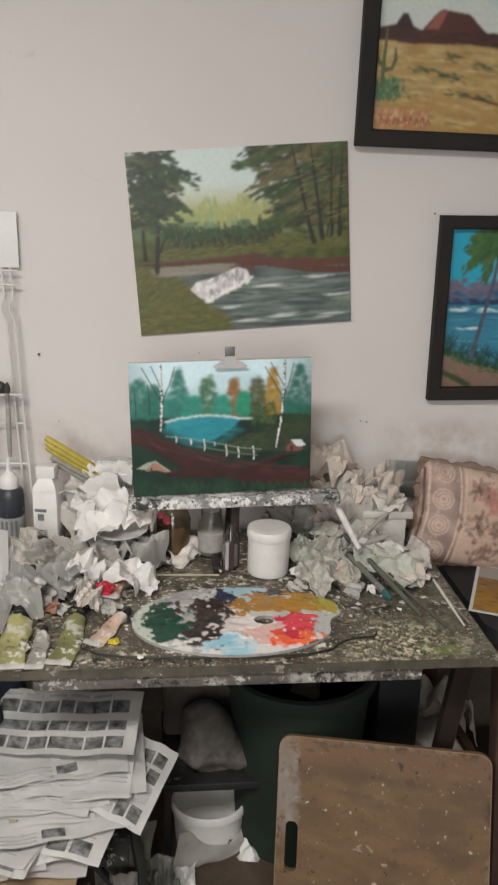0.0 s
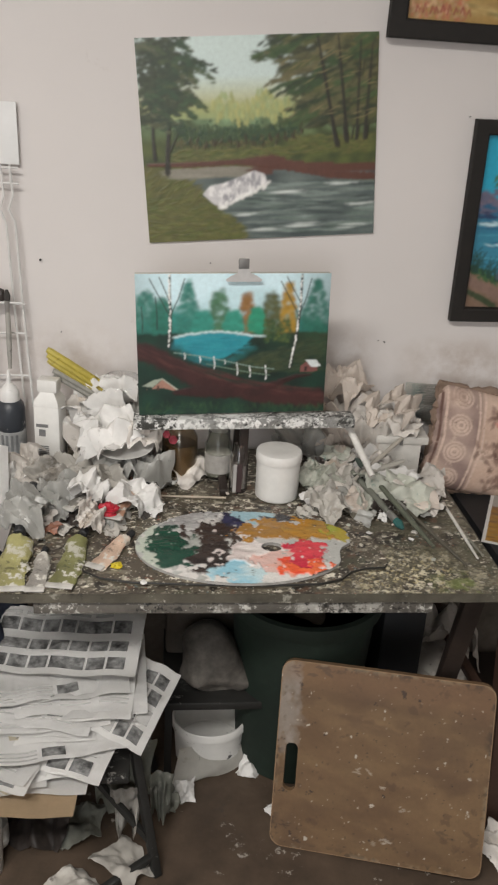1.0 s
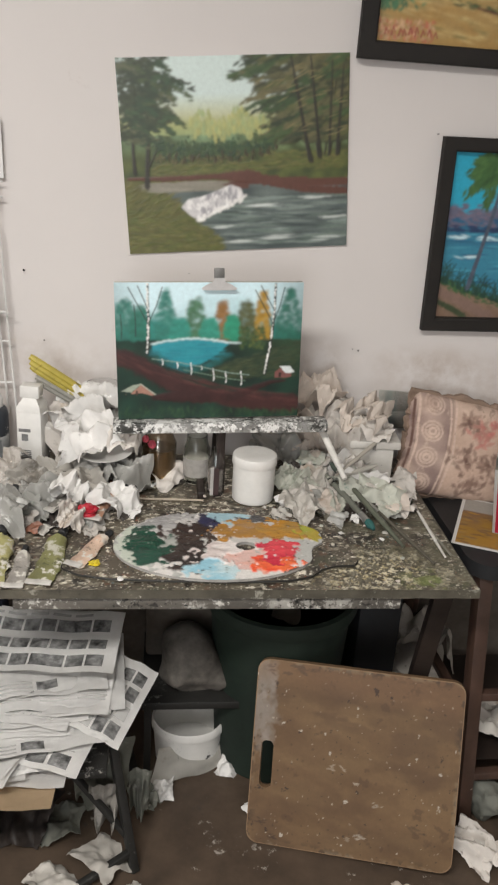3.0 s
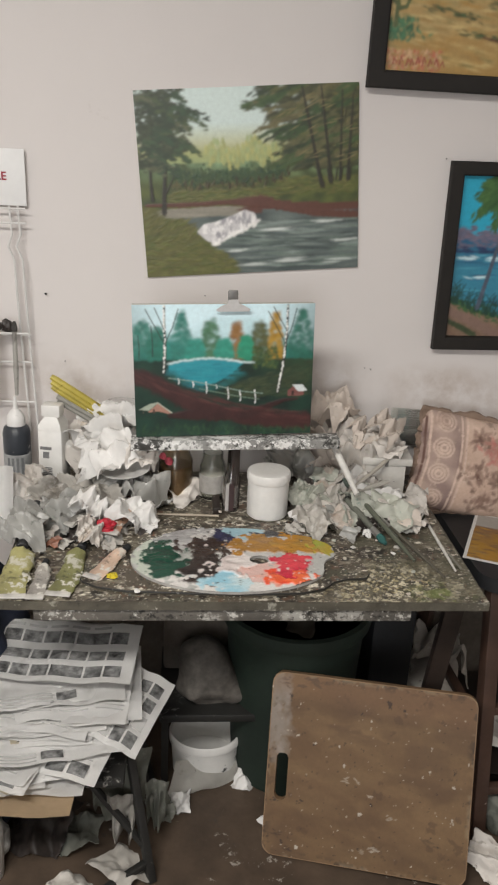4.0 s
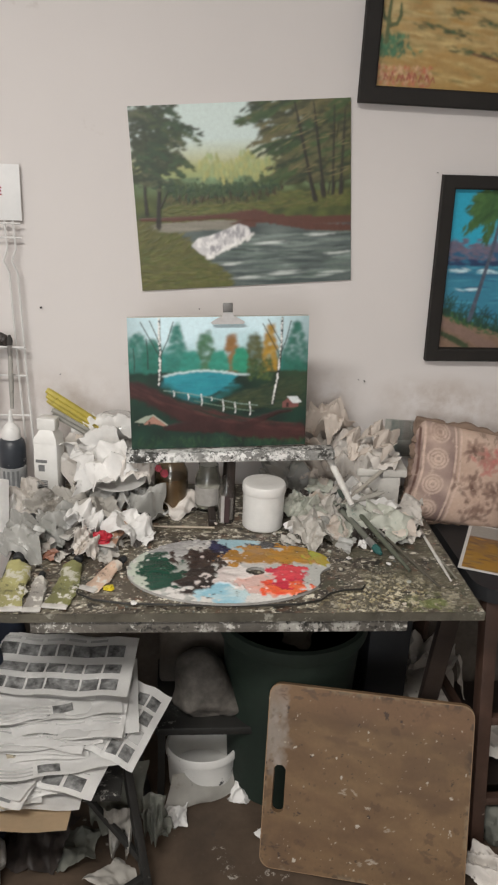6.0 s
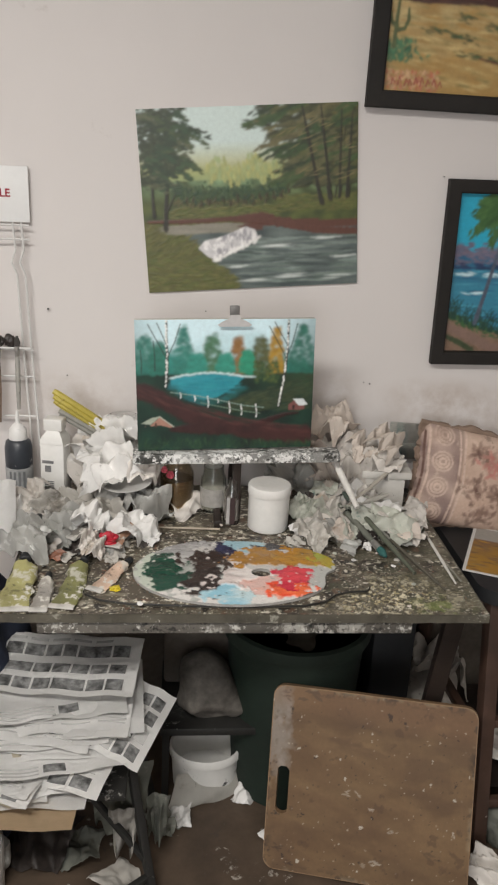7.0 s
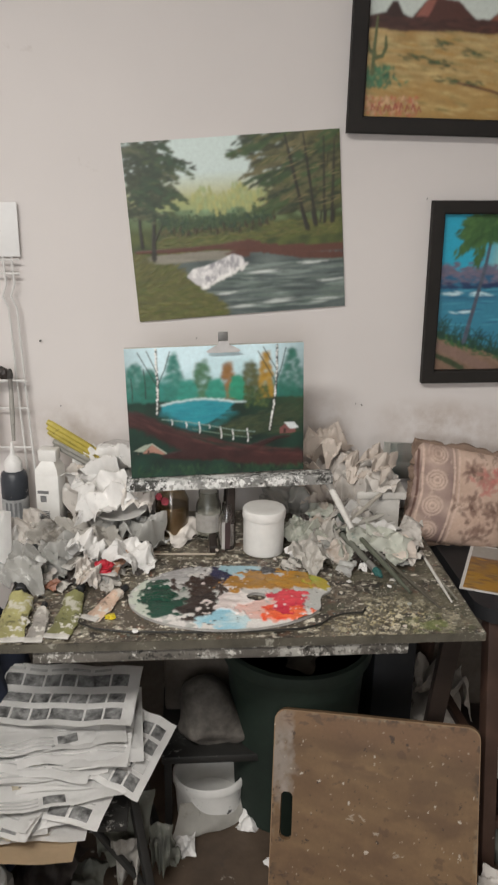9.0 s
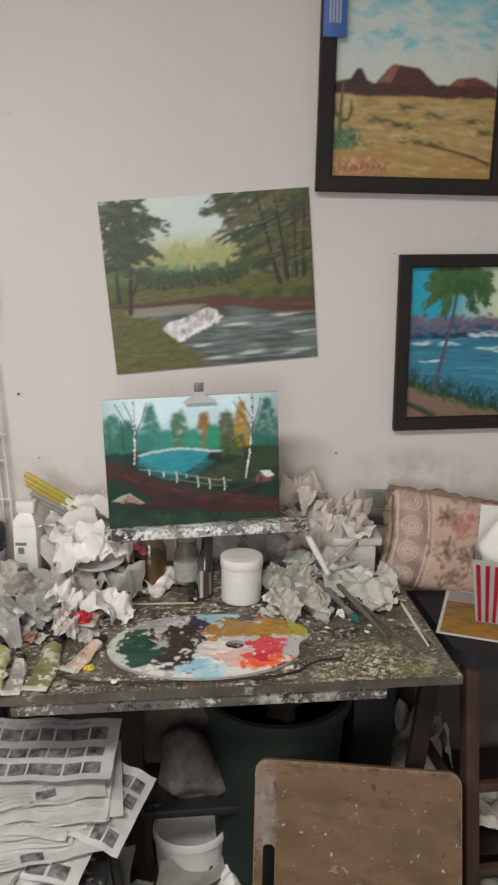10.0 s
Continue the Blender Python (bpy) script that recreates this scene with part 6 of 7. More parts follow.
def newspaper(x, y, z, w, d, rz, seed, prints="", tilt=(0, 0), label="old newspaper sheet in an untidy stack", colour=None):
    """A folded paper; its middle is the origin."""
    r = random.Random(seed)
    ob = thing("newspaper", label, "newspaper", pose(x, y, z, tilt[0], tilt[1], rz), group="stack of newspapers")
    amp, ph = r.uniform(0.0014, 0.0036), r.uniform(0, 6)
    curl = r.uniform(-0.014, 0.010)

    def high(u, v):
        return amp * math.sin(u * 9 + ph) * (0.4 + abs(v)) + amp * math.sin(v * 7 + ph * 2) + curl * u * u + curl * 0.7 * v * v
    bm = bmesh.new()
    n = 14
    rows = [[bm.verts.new((i * w / n / 2 * (1 + 0.012 * noise.noise(Vector((j, i, seed)))), j * d / n / 2, high(i / n, j / n))) for j in range(-n, n + 1, 2)] for i in range(-n, n + 1, 2)]
    for i in range(n):
        for j in range(n):
            bm.faces.new((rows[i][j], rows[i + 1][j], rows[i + 1][j + 1], rows[i][j + 1]))
    bmesh.ops.solidify(bm, geom=list(bm.faces), thickness=0.0016)
    part("sheet", bm, colour or NEWS, ob)

    def patch(u0, u1, v0, v1, material, name):
        q = bmesh.new()
        k = 5
        g = [[q.verts.new(((u0 + (u1 - u0) * i / k) * w / 2, (v0 + (v1 - v0) * j / k) * d / 2, high(u0 + (u1 - u0) * i / k, v0 + (v1 - v0) * j / k) + 0.0014)) for j in range(k + 1)] for i in range(k + 1)]
        for i in range(k):
            for j in range(k):
                q.faces.new((g[i][j], g[i + 1][j], g[i + 1][j + 1], g[i][j + 1]))
        part(name, q, material, ob)
    if prints == "photos":
        for v, cols in ((0.48, (0.5, 0.55, 0.45, 0.4, 0.9, 0.5)), (-0.10, (0.9, 0.5, 0.5, 0.5, 0.5, 0.5)), (-0.62, (0.5, 0.5, 0.5, 0.9, 0.5, 0.5))):
            u = -0.86
            k = 1.72 / sum(cols)
            for c in cols:
                patch(u + 0.015, u + c * k - 0.015, v - 0.17, v + 0.17, INK, "photo_print")
                u += c * k
        for i in range(5):
            patch(-0.86 + i * 0.3, -0.62 + i * 0.3, 0.78, 0.88, TEXTINK, "text_block")
    elif prints == "page":
        # columns of close lines of print, and a photograph
        for i in range(4):
            top = r.uniform(-0.15, 0.1)
            for k in range(9):
                v = -0.84 + k * 0.095
                if v < top:
                    patch(-0.84 + i * 0.43, -0.50 + i * 0.43 - (0.12 * r.random() if k % 4 == 3 else 0), v, v + 0.032, TEXTINK, "text_line")
        patch(-0.7, 0.1, 0.25, 0.75, r.choice([INK, INK, OCHREINK]), "photo_print")
    elif prints == "edge":
        a = r.uniform(-0.7, 0.5)
        patch(a, a + 0.3, -0.90, -0.68, INK, "photo_print")
        for k in range(3):
            patch(-0.8, a - 0.06 if a > -0.4 else -0.72, -0.93 + k * 0.1, -0.89 + k * 0.1, TEXTINK, "text_line")
    elif prints == "brown":
        patch(-0.95, -0.35, -0.95, 0.95, BROWNINK, "photo_print")
        for k in range(4):
            for q in range(3):
                patch(-0.22 + q * 0.36, 0.08 + q * 0.36, -0.88 + k * 0.44, -0.56 + k * 0.44, INK if (k + q) % 3 else TEXTINK, "photo_print")
    elif prints == "ochre":
        patch(-0.75, -0.30, -0.75, 0.1, OCHREINK, "photo_print")
        patch(0.35, 0.6, -0.1, 0.3, INK, "photo_print")
        patch(-0.2, 0.3, 0.3, 0.7, TEXTINK, "photo_print")
    return ob


RS = random.Random(77)
CREAM = plain("cream_paper", (0.60, 0.54, 0.42), 0.8, depth=0.12)
MANILA = plain("manila_card", (0.56, 0.42, 0.27), 0.7, depth=0.12)
newspaper(-0.085, 1.545, 0.321, 0.40, 0.36, -3, 1, "", label="beige manila folder under the newspapers", colour=MANILA)
z = 0.327
for i in range(30):
    z += 0.0039
    off = (30 - i) / 30
    turn = RS.uniform(-30, 22) if i < 14 else RS.uniform(-16, 12)
    newspaper(-0.03 - 0.03 * off + RS.uniform(-0.04, 0.045), 1.600 + 0.035 * (1 - off) + RS.uniform(-0.035, 0.03), z + 0.004 * RS.random(), RS.uniform(0.31, 0.41), RS.uniform(0.26, 0.33), turn, 20 + i, RS.choice(["edge", "edge", "page", ""] if i < 18 else ["edge", ""]), (RS.uniform(1, 8), RS.uniform(-3, 4)), colour=CREAM if i in (2, 9, 15, 22) else None)
newspaper(0.196, 1.572, 0.434, 0.165, 0.215, -20, 60, "brown", (10, 14), "newspaper sheet with brown photographs sliding off the stack")
newspaper(-0.045, 1.490, 0.380, 0.30, 0.19, 16, 61, "ochre", (16, 3), "colour-printed page hanging over the stack's edge")
newspaper(-0.09, 1.475, 0.352, 0.26, 0.17, 8, 62, "", (14, -2), "plain white sheet at the front of the stack")
newspaper(0.04, 1.525, 0.410, 0.30, 0.20, 12, 63, "edge", (10, 2), "loose newspaper page with a grey photograph")
for i in range(9):
    newspaper(RS.uniform(-0.14, 0.08), 1.500 + 0.010 * i, 0.376 + 0.0075 * i, RS.uniform(0.20, 0.30), RS.uniform(0.15, 0.2), RS.uniform(-26, 30), 80 + i, ("edge", "ochre", "brown", "edge", "page")[i % 5], (RS.uniform(6, 13), RS.uniform(-4, 4)), "loose newspaper page with printed pictures", colour=CREAM if i in (1, 6) else None)
for i in range(7):
    newspaper(0.02 + RS.uniform(-0.05, 0.05), 1.590 + 0.006 * i, 0.440 + 0.006 * i, RS.uniform(0.26, 0.36), RS.uniform(0.18, 0.24), RS.uniform(-22, 16), 120 + i, RS.choice(["edge", "page", "edge"]), (RS.uniform(6, 12), RS.uniform(-5, 5)), "dog-eared newspaper page near the top of the stack", colour=CREAM if i == 3 else None)
newspaper(-0.03, 1.69, 0.488, 0.36, 0.20, -4, 64, "edge", (9, 0), "crumpled newspaper on top of the stack")
newspaper(0.056, 1.655, 0.503, 0.335, 0.190, -6, 65, "photos", (8, -1), "contact-sheet newspaper page with rows of grey photographs")


# ---------- under the table ----------
DIM = plain("dusty_sack", (0.125, 0.112, 0.097), 0.8, coarse=16, depth=0.55)


def low_shelf():
    ob = thing("low_shelf", "low dark shelf under the table", "shelf")
    part("board", boxed(0.27, 0.56, 1.76, 2.06, 0.222, 0.244, 0.003), BLACKMETAL, ob)
    for x in (0.285, 0.545):
        for y in (1.775, 2.045):
            part("leg", boxed(x - 0.009, x + 0.009, y - 0.009, y + 0.009, 0, 0.222), BLACKMETAL, ob)


low_shelf()
bm = crumpled(0.185, 0.13, 0.20, 203, 0.9, 0.14)
for v in bm.verts:
    t = v.co.z / 0.17
    v.co.x = math.copysign((abs(v.co.x) / 0.09) ** 0.72 * 0.085, v.co.x) * (1.04 - 0.22 * t) - 0.026 * t
    v.co.y += 0.02 * t
    v.co += 0.010 * (1 - 0.5 * t) * noise.noise_vector(v.co * 22)
    v.co.z = max(0.0, v.co.z * 0.78)
single("paper_sack", bm, DIM, "slumped grey dusty sack on the low shelf", "sack", pose(0.405, 1.838, 0.2445))
CARD_AND_BACKING = plain("dusty_card_and_backing", (0.13, 0.11, 0.09), 0.85, coarse=7, depth=0.35)
# Two added dark sheets hide the pale wall and stand in for shade.
single("dark_backing_sheet", boxed(-0.12, 0.56, 0, 0.005, 0, 0.64, m=pose(0, 2.075, 0.001, -3, 0, 0)), CARD_AND_BACKING, "dark sheet added against the wall for the shade under the table", "cardboard")
single("dark_backing_sheet", boxed(0.93, 1.50, 0, 0.005, 0, 0.60, m=pose(0, 2.115, 0.001, -2, 0, 0)), CARD_AND_BACKING, "dark sheet added against the wall for the shade behind the stool", "cardboard")


single("storage_box", boxed(0.275, 0.455, 1.945, 2.045, 0.2445, 0.50, 0.012, m=pose(0, 0, 0)), CARD_AND_BACKING, "dusty grey cardboard box at the back of the low shelf", "box")


def pail():
    ob = thing("bucket", "white plastic bucket lying in paper under the shelf", "bucket", pose(0.392, 1.855, 0.0))
    part("shell", lathed([(0.080, 0), (0.085, 0.004), (0.092, 0.100), (0.097, 0.102), (0.097, 0.122), (0.094, 0.126), (0.089, 0.124), (0.087, 0.102), (0.080, 0.045), (0.002, 0.043)], 40, None, 0.85), splattered("spotted_pail", (0.70, 0.69, 0.66), [(0.62, 0.60, 0.55), (0.05, 0.05, 0.05)], 0.45, 0.3, 0.1, 0.1, 30), ob)
    # a spotted sheet of paper slumped against the bucket's foot
    bm = bmesh.new()
    n = 14
    rows = []
    for i in range(n + 1):
        u = i / n
        row = []
        for j in range(n + 1):
            t = j / n
            wave = 0.010 * noise.noise(Vector((u * 3, t * 2, 4.4)))
            row.append(bm.verts.new((0.285 + 0.20 * u + 0.03 * t * (1 - u), 1.735 + 0.075 * u + 0.045 * t * t - 0.012 * math.sin(u * 3) + wave, 0.001 + 0.082 * t ** 1.4 * (1 - 0.25 * u) + 0.4 * abs(wave))))
        rows.append(row)
    for i in range(n):
        for j in range(n):
            bm.faces.new((rows[i][j], rows[i + 1][j], rows[i + 1][j + 1], rows[i][j + 1]))
    bmesh.ops.solidify(bm, geom=list(bm.faces), thickness=0.0012)
    single("paper_sheet", bm, splattered("spotted_paper", (0.62, 0.60, 0.55), [(0.5, 0.47, 0.41), (0.05, 0.045, 0.04)], 0.8, 0.4, 0.15, 0.1, 26), "paint-spotted paper slumped against the bucket", "paper")


pail()


def litter(name, x, y, z, s, h, seed, kind, label, category="paper", tilt=0, ball=False):
    bm = crumpled(s, s * 0.8, h, seed, 1.2, 0.4) if ball else folded(s * 1.35, h * 1.1, seed, 25)
    single(name, bm, RAGS[kind][0], label, category, pose(x, y, z, tilt, 0, seed * 37 % 360), group="floor litter")


litter("waste_paper", 0.325, 1.715, 0, 0.05, 0.02, 301, "tissue", "crumpled white waste paper on the floor")
litter("waste_paper", 0.50, 1.80, 0, 0.07, 0.035, 302, "tissue", "crumpled white waste paper on the floor")
litter("waste_paper", 0.525, 1.85, 0, 0.07, 0.03, 303, "tissue", "crumpled white waste paper on the floor")
litter("waste_paper", 0.275, 1.70, 0, 0.07, 0.05, 304, "drab", "grey-green rag on the floor", "rag")
litter("waste_paper", 0.195, 1.50, 0, 0.10, 0.025, 305, "grey", "torn white paper on the floor by the stand")
litter("waste_paper", 0.09, 1.44, 0, 0.09, 0.03, 306, "grey", "torn white paper on the floor by the stand")
litter("waste_paper", 0.255, 1.415, 0, 0.06, 0.02, 307, "grey", "torn white paper on the floor by the stand")
litter("waste_paper", 0.10, 1.62, 0, 0.10, 0.03, 308, "drab", "grey rag lying under the stand", "rag")
litter("waste_paper", 0.0, 1.64, 0, 0.13, 0.04, 309, "dark", "grey rag lying under the stand", "rag")
litter("waste_paper", -0.14, 1.60, 0, 0.16, 0.12, 310, "film", "crushed plastic bag under the stand", "plastic bag", ball=True)
litter("waste_paper", 0.862, 1.375, 0, 0.060, 0.030, 311, "beige", "crumpled pale paper on the floor")
litter("plastic_bag", 1.06, 1.50, 0, 0.10, 0.06, 312, "soiled", "white plastic bag lying on the floor", "plastic bag")
litter("plastic_bag", 1.11, 1.47, 0, 0.08, 0.04, 313, "soiled", "white plastic bag lying on the floor", "plastic bag")
litter("waste_paper", 1.02, 2.0, 0, 0.22, 0.24, 314, "grey", "heap of grey waste paper by the wall", ball=True)
litter("waste_paper", 0.985, 1.88, 0, 0.14, 0.17, 315, "grey", "heap of white waste paper by the wall")
litter("waste_paper", 1.03, 1.98, 0.2, 0.13, 0.13, 316, "grey", "heap of white waste paper by the wall")
litter("waste_paper", 1.20, 1.78, 0.142, 0.15, 0.075, 317, "soiled", "crushed white paper lying on the stool's rungs")
litter("waste_paper", 1.14, 1.74, 0.142, 0.11, 0.07, 318, "grey", "crushed beige paper lying on the stool's rungs")
litter("waste_paper", 1.25, 1.72, 0.142, 0.11, 0.06, 319, "grey", "crushed white paper lying on the stool's rungs")
litter("waste_paper", 1.13, 1.62, 0, 0.10, 0.09, 320, "drab", "dark grey rag under the stool", "rag", ball=True)
litter("waste_paper", 0.55, 1.64, 0, 0.05, 0.02, 321, "tissue", "small torn paper on the floor")
single("paper_tray", boxed(1.08, 1.42, 1.66, 2.08, 0.139, 0.1415), DARKWOOD, "thin dark board lying on the stool's lower rungs", "board")


def ball_lamp():
    """A round beige paper-covered ball by the stool."""
    single("beige_ball", crumpled(0.115, 0.115, 0.115, 330, 1.0, 0.10), RAGS["beige"][0], "beige round paper bundle on the floor", "bundle", pose(1.215, 1.545, 0), smooth=True)


ball_lamp()
handle("wooden_stick", "short white stick on the floor", "stick", (1.13, 1.39, 0.004), (1.20, 1.395, 0.004), 0.004, (0.6, 0.58, 0.54), 0.9, group="")


def hanging_rag(x, y, z, w, h, seed, kind, label):
    bm = bmesh.new()
    n = 16
    rows = []
    for i in range(n + 1):
        u = i / n * 2 - 1
        row = []
        for j in range(n + 1):
            t = j / n
            fold = 0.010 * math.sin(u * 3.5 + seed + t * 2) + 0.045 * noise.noise(Vector((u * 2, t * 3, seed)))
            row.append(bm.verts.new((u * w / 2 * (1 - 0.35 * t + 0.25 * noise.noise(Vector((t * 2, u, seed)))), fold * (0.3 + t), -h * t * (1 + 0.15 * noise.noise(Vector((u * 3, seed, 0)))))))
        rows.append(row)
    for i in range(n):
        for j in range(n):
            bm.faces.new((rows[i][j], rows[i + 1][j], rows[i + 1][j + 1], rows[i][j + 1]))
    bmesh.ops.solidify(bm, geom=list(bm.faces), thickness=0.0015)
    single("hanging_rag", bm, RAGS[kind][0], label, "rag", pose(x, y, z), group="hanging rags")


hanging_rag(0.18, 1.585, 0.30, 0.16, 0.20, 3, "drab", "grey-green rag hanging from the stand")
hanging_rag(0.195, 1.545, 0.20, 0.07, 0.11, 5, "grey", "pale torn paper hanging by the stand's leg")
hanging_rag(0.270, 1.60, 0.19, 0.06, 0.13, 8, "drab", "green-grey rag hanging beside the stand")
single("white_tub", lathed([(0.04, 0), (0.043, 0.004), (0.047, 0.13), (0.043, 0.134), (0.002, 0.134)], 28), WHITEPLASTIC, "white plastic tub on the floor beside the stand", "tub", pose(-0.115, 1.52, 0))
NAVY = plain("navy_cloth", (0.02, 0.028, 0.055), 0.85, coarse=12, depth=0.4)
single("navy_bag", crumpled(0.26, 0.34, 0.80, 340, 1.1, 0.2), NAVY, "navy cloth bag hanging beside the table", "bag", pose(-0.165, 1.715, 0))
newspaper(-0.115, 1.80, 0.815, 0.10, 0.15, 8, 70, "", (50, 0), "pale sheet of paper leaning at the table's edge")


# ---------- cushion, box and card on the stool ----------
def cushion():
    w, h = 0.46, 0.268
    p = Paint(w, h, 41, 0.003, tone(172, 146, 128), 0.6, 0.0)
    r = p.rng
    rose, mauve, pale, brown = tone(176, 150, 134), tone(118, 98, 94), tone(186, 164, 150), tone(94, 70, 62)
    p.ground(lambda x, z: blend(mauve if x < 0.245 else rose, pale, 0.35 + 0.6 * nz2(x, z, 6)))
    for k in range(4):
        cx, cz = 0.13, 0.13 + k * 0.26
        for ring in (0.055, 0.036, 0.018):
            for i in range(30):
                a = 2 * math.pi * i / 30
                p.dab(cx + ring * math.cos(a), cz + ring * math.sin(a) * w / h, 0.018, 0.013, a + 1.57, pale, 0.1, 0.6)
    for x in (0.02, 0.045, 0.225, 0.255):
        p.line([(x, 0.0), (x + 0.01, 0.5), (x, 1.0)], 0.012, pale if x in (0.045, 0.225, 0.255) else brown, 0.1)
    for cx, cz, c in ((0.36, 0.80, brown), (0.45, 0.72, tone(170, 86, 84)), (0.6, 0.82, tone(168, 84, 86)), (0.36, 0.46, brown), (0.52, 0.42, brown), (0.72, 0.55, brown), (0.42, 0.16, brown), (0.85, 0.75, tone(160, 92, 88)), (0.62, 0.2, brown), (0.85, 0.3, brown)):
        for _ in range(26):
            p.dab(cx + r.gauss(0, 0.05), cz + r.gauss(0, 0.055), r.uniform(0.03, 0.07), 0.022, r.uniform(0, 3), blend(c, rose, r.random() * 0.5), 0.15, 0.7, 0.7)
    p.spatter(tone(128, 104, 92), 0.06, 0.8, 45, 0.4, edge=1.0)
    p.spatter(tone(92, 74, 64), 0.02, 1.7, 46, 0.5, edge=0.6)
    p.spatter(tone(190, 170, 154), 0.012, 1.7, 47, 0.4, edge=0.6)
    m = pose(0.897, 2.02, 0.708, -14, 9, -2)
    ob = thing("cushion", "faded floral cushion with a medallion border leaning on the wall", "cushion", m)
    me_ob = p.mesh("cover", ob, pigment("woven_cover", 0.9, 0.35), "dusty pink floral cover")
    me = me_ob.data
    co = np.empty(len(me.vertices) * 3, np.float32)
    me.vertices.foreach_get("co", co)
    co = co.reshape(-1, 3)
    u, v = co[:, 0] / w * 2 - 1, co[:, 2] / h * 2 - 1
    puff = np.clip((1 - u ** 4) * (1 - v ** 4), 0, 1) ** 0.5
    co[:, 1] = -0.05 * puff - 0.004 * np.sin(u * 9 + v * 4) * puff
    co[:, 0] += w * 0.04 * u * -(1 - np.abs(v)) * 0.6
    co[:, 2] += h * 0.05 * v * -(1 - np.abs(u)) * 0.6
    me.vertices.foreach_set("co", co.ravel())
    me.update()
    bm = bmesh.new()
    n = 24
    rows = []
    for i in range(n + 1):
        row = []
        for j in range(n + 1):
            u, v = i / n * 2 - 1, j / n * 2 - 1
            pf = max(0.0, (1 - u ** 4) * (1 - v ** 4)) ** 0.5
            row.append(bm.verts.new((w / 2 * (1 + u) - w * 0.024 * u * (1 - abs(v)), 0.05 * pf + 0.0005, h / 2 * (1 + v) - h * 0.03 * v * (1 - abs(u)))))
        rows.append(row)
    for i in range(n):
        for j in range(n):
            bm.faces.new((rows[i][j], rows[i + 1][j], rows[i + 1][j + 1], rows[i][j + 1]))
    part("back_cover", bm, plain("cushion_back", tone(160, 138, 122), 0.9), ob)
    corners = [(0.02, 0.02), (0.5, 0.03), (0.98, 0.02), (0.97, 0.5), (0.98, 0.98), (0.5, 0.97), (0.02, 0.98), (0.03, 0.5), (0.02, 0.02)]
    pts, radii = [], []
    for (xa, za), (xb, zb) in zip(corners, corners[1:]):
        for k in range(14):
            t = k / 14
            pts.append((w * (xa + (xb - xa) * t) + r.gauss(0, 0.0025), r.gauss(0, 0.002), h * (za + (zb - za) * t) + r.gauss(0, 0.003)))
            radii.append(r.uniform(0.006, 0.015))
    part("fringe", rodded(pts, radii, 7), stained("dusty_fringe", tone(132, 112, 98), [tone(96, 78, 66), tone(170, 150, 134)], 0.95, 0.8), ob, "dusty worn fringe")


cushion()


def striped_box():
    m = pose(1.095, 1.80, 0.6945, 0, 0, -24)
    ob = thing("striped_box", "red and white striped popcorn box holding a lump of white foam", "box", m)
    card = plain("white_card", (0.72, 0.71, 0.68), 0.6, depth=0.08)
    red = plain("red_ink", tone(190, 36, 62), 0.55, depth=0.12)
    w0, w1, hh, d = 0.105, 0.145, 0.17, 0.085

    def face(x, z):
        return (x * (w0 + (w1 - w0) * z) + w0 / 2, 0.012 - 0.022 * z)
    bm = bmesh.new()
    q = []
    for z in (0, 1):
        (xa, ya), (xb, yb) = face(-0.5, z), face(0.5, z)
        q += [bm.verts.new((xa, ya, z * hh)), bm.verts.new((xb, yb, z * hh)), bm.verts.new((xb, d + 0.02 * z, z * hh)), bm.verts.new((xa, d + 0.02 * z, z * hh))]
    for i in range(4):
        bm.faces.new((q[i], q[(i + 1) % 4], q[4 + (i + 1) % 4], q[4 + i]))
    bm.faces.new(q[:4][::-1])
    bmesh.ops.solidify(bm, geom=list(bm.faces), thickness=0.0015)
    part("carton", bm, card, ob, smooth=False)
    bm = boxed(-0.012, w0 + 0.012, d + 0.016, d + 0.0185, hh * 0.9, 0.275)
    part("back_flap", bm, card, ob, "tall white back flap")
    for i in range(6):
        a = -0.44 + i * 0.158
        bm = bmesh.new()
        vs = []
        for x, z in ((a, 0.02), (a + 0.075, 0.02), (a + 0.075, 0.93), (a, 0.93)):
            fx, fy = face(x, z)
            vs.append(bm.verts.new((fx, fy - 0.003, z * hh)))
        bm.faces.new(vs)
        bmesh.ops.solidify(bm, geom=list(bm.faces), thickness=0.0006)
        part("stripe", bm, red, ob, "red stripe", smooth=False)
    part("foam", crumpled(0.125, 0.09, 0.15, 351, 1.0, 0.14), plain("white_foam", (0.78, 0.77, 0.73), 0.8, depth=0.1), ob, "white foam lump").location = (w0 / 2, 0.05, 0.11)


striped_box()


def postcard():
    w, h = 0.30, 0.27
    ob = thing("picture_card", "white-bordered card of an autumn field on the stool", "card", pose(0.983, 1.765, 0.6915, 0, 0, -25))
    part("card", boxed(0, w, 0, h, 0, 0.0014), plain("card_white", (0.7, 0.69, 0.67), 0.5, depth=0.06), ob)
    p = Paint(w - 0.016, h - 0.016, 51, 0.002, tone(150, 120, 60), 0.6, 0.0001)
    r = p.rng
    p.ground(lambda x, z: tone(150, 146, 140) if z > 0.72 else blend(tone(150, 112, 40), tone(112, 84, 66), (z - 0.3) * 2.2 + 0.8 * nz2(x, z, 7)))
    for _ in range(120):
        p.dab(r.random(), r.uniform(0, 0.7), 0.1, 0.03, r.uniform(-0.5, 0.5), r.choice([tone(160, 120, 40), tone(120, 88, 44), tone(136, 112, 70), tone(96, 72, 60)]), 0.2, 0.6)
    p.mesh("print", ob, OIL, "golden field under a grey sky", flat(0.008, 0.008, 0.0018))


postcard()


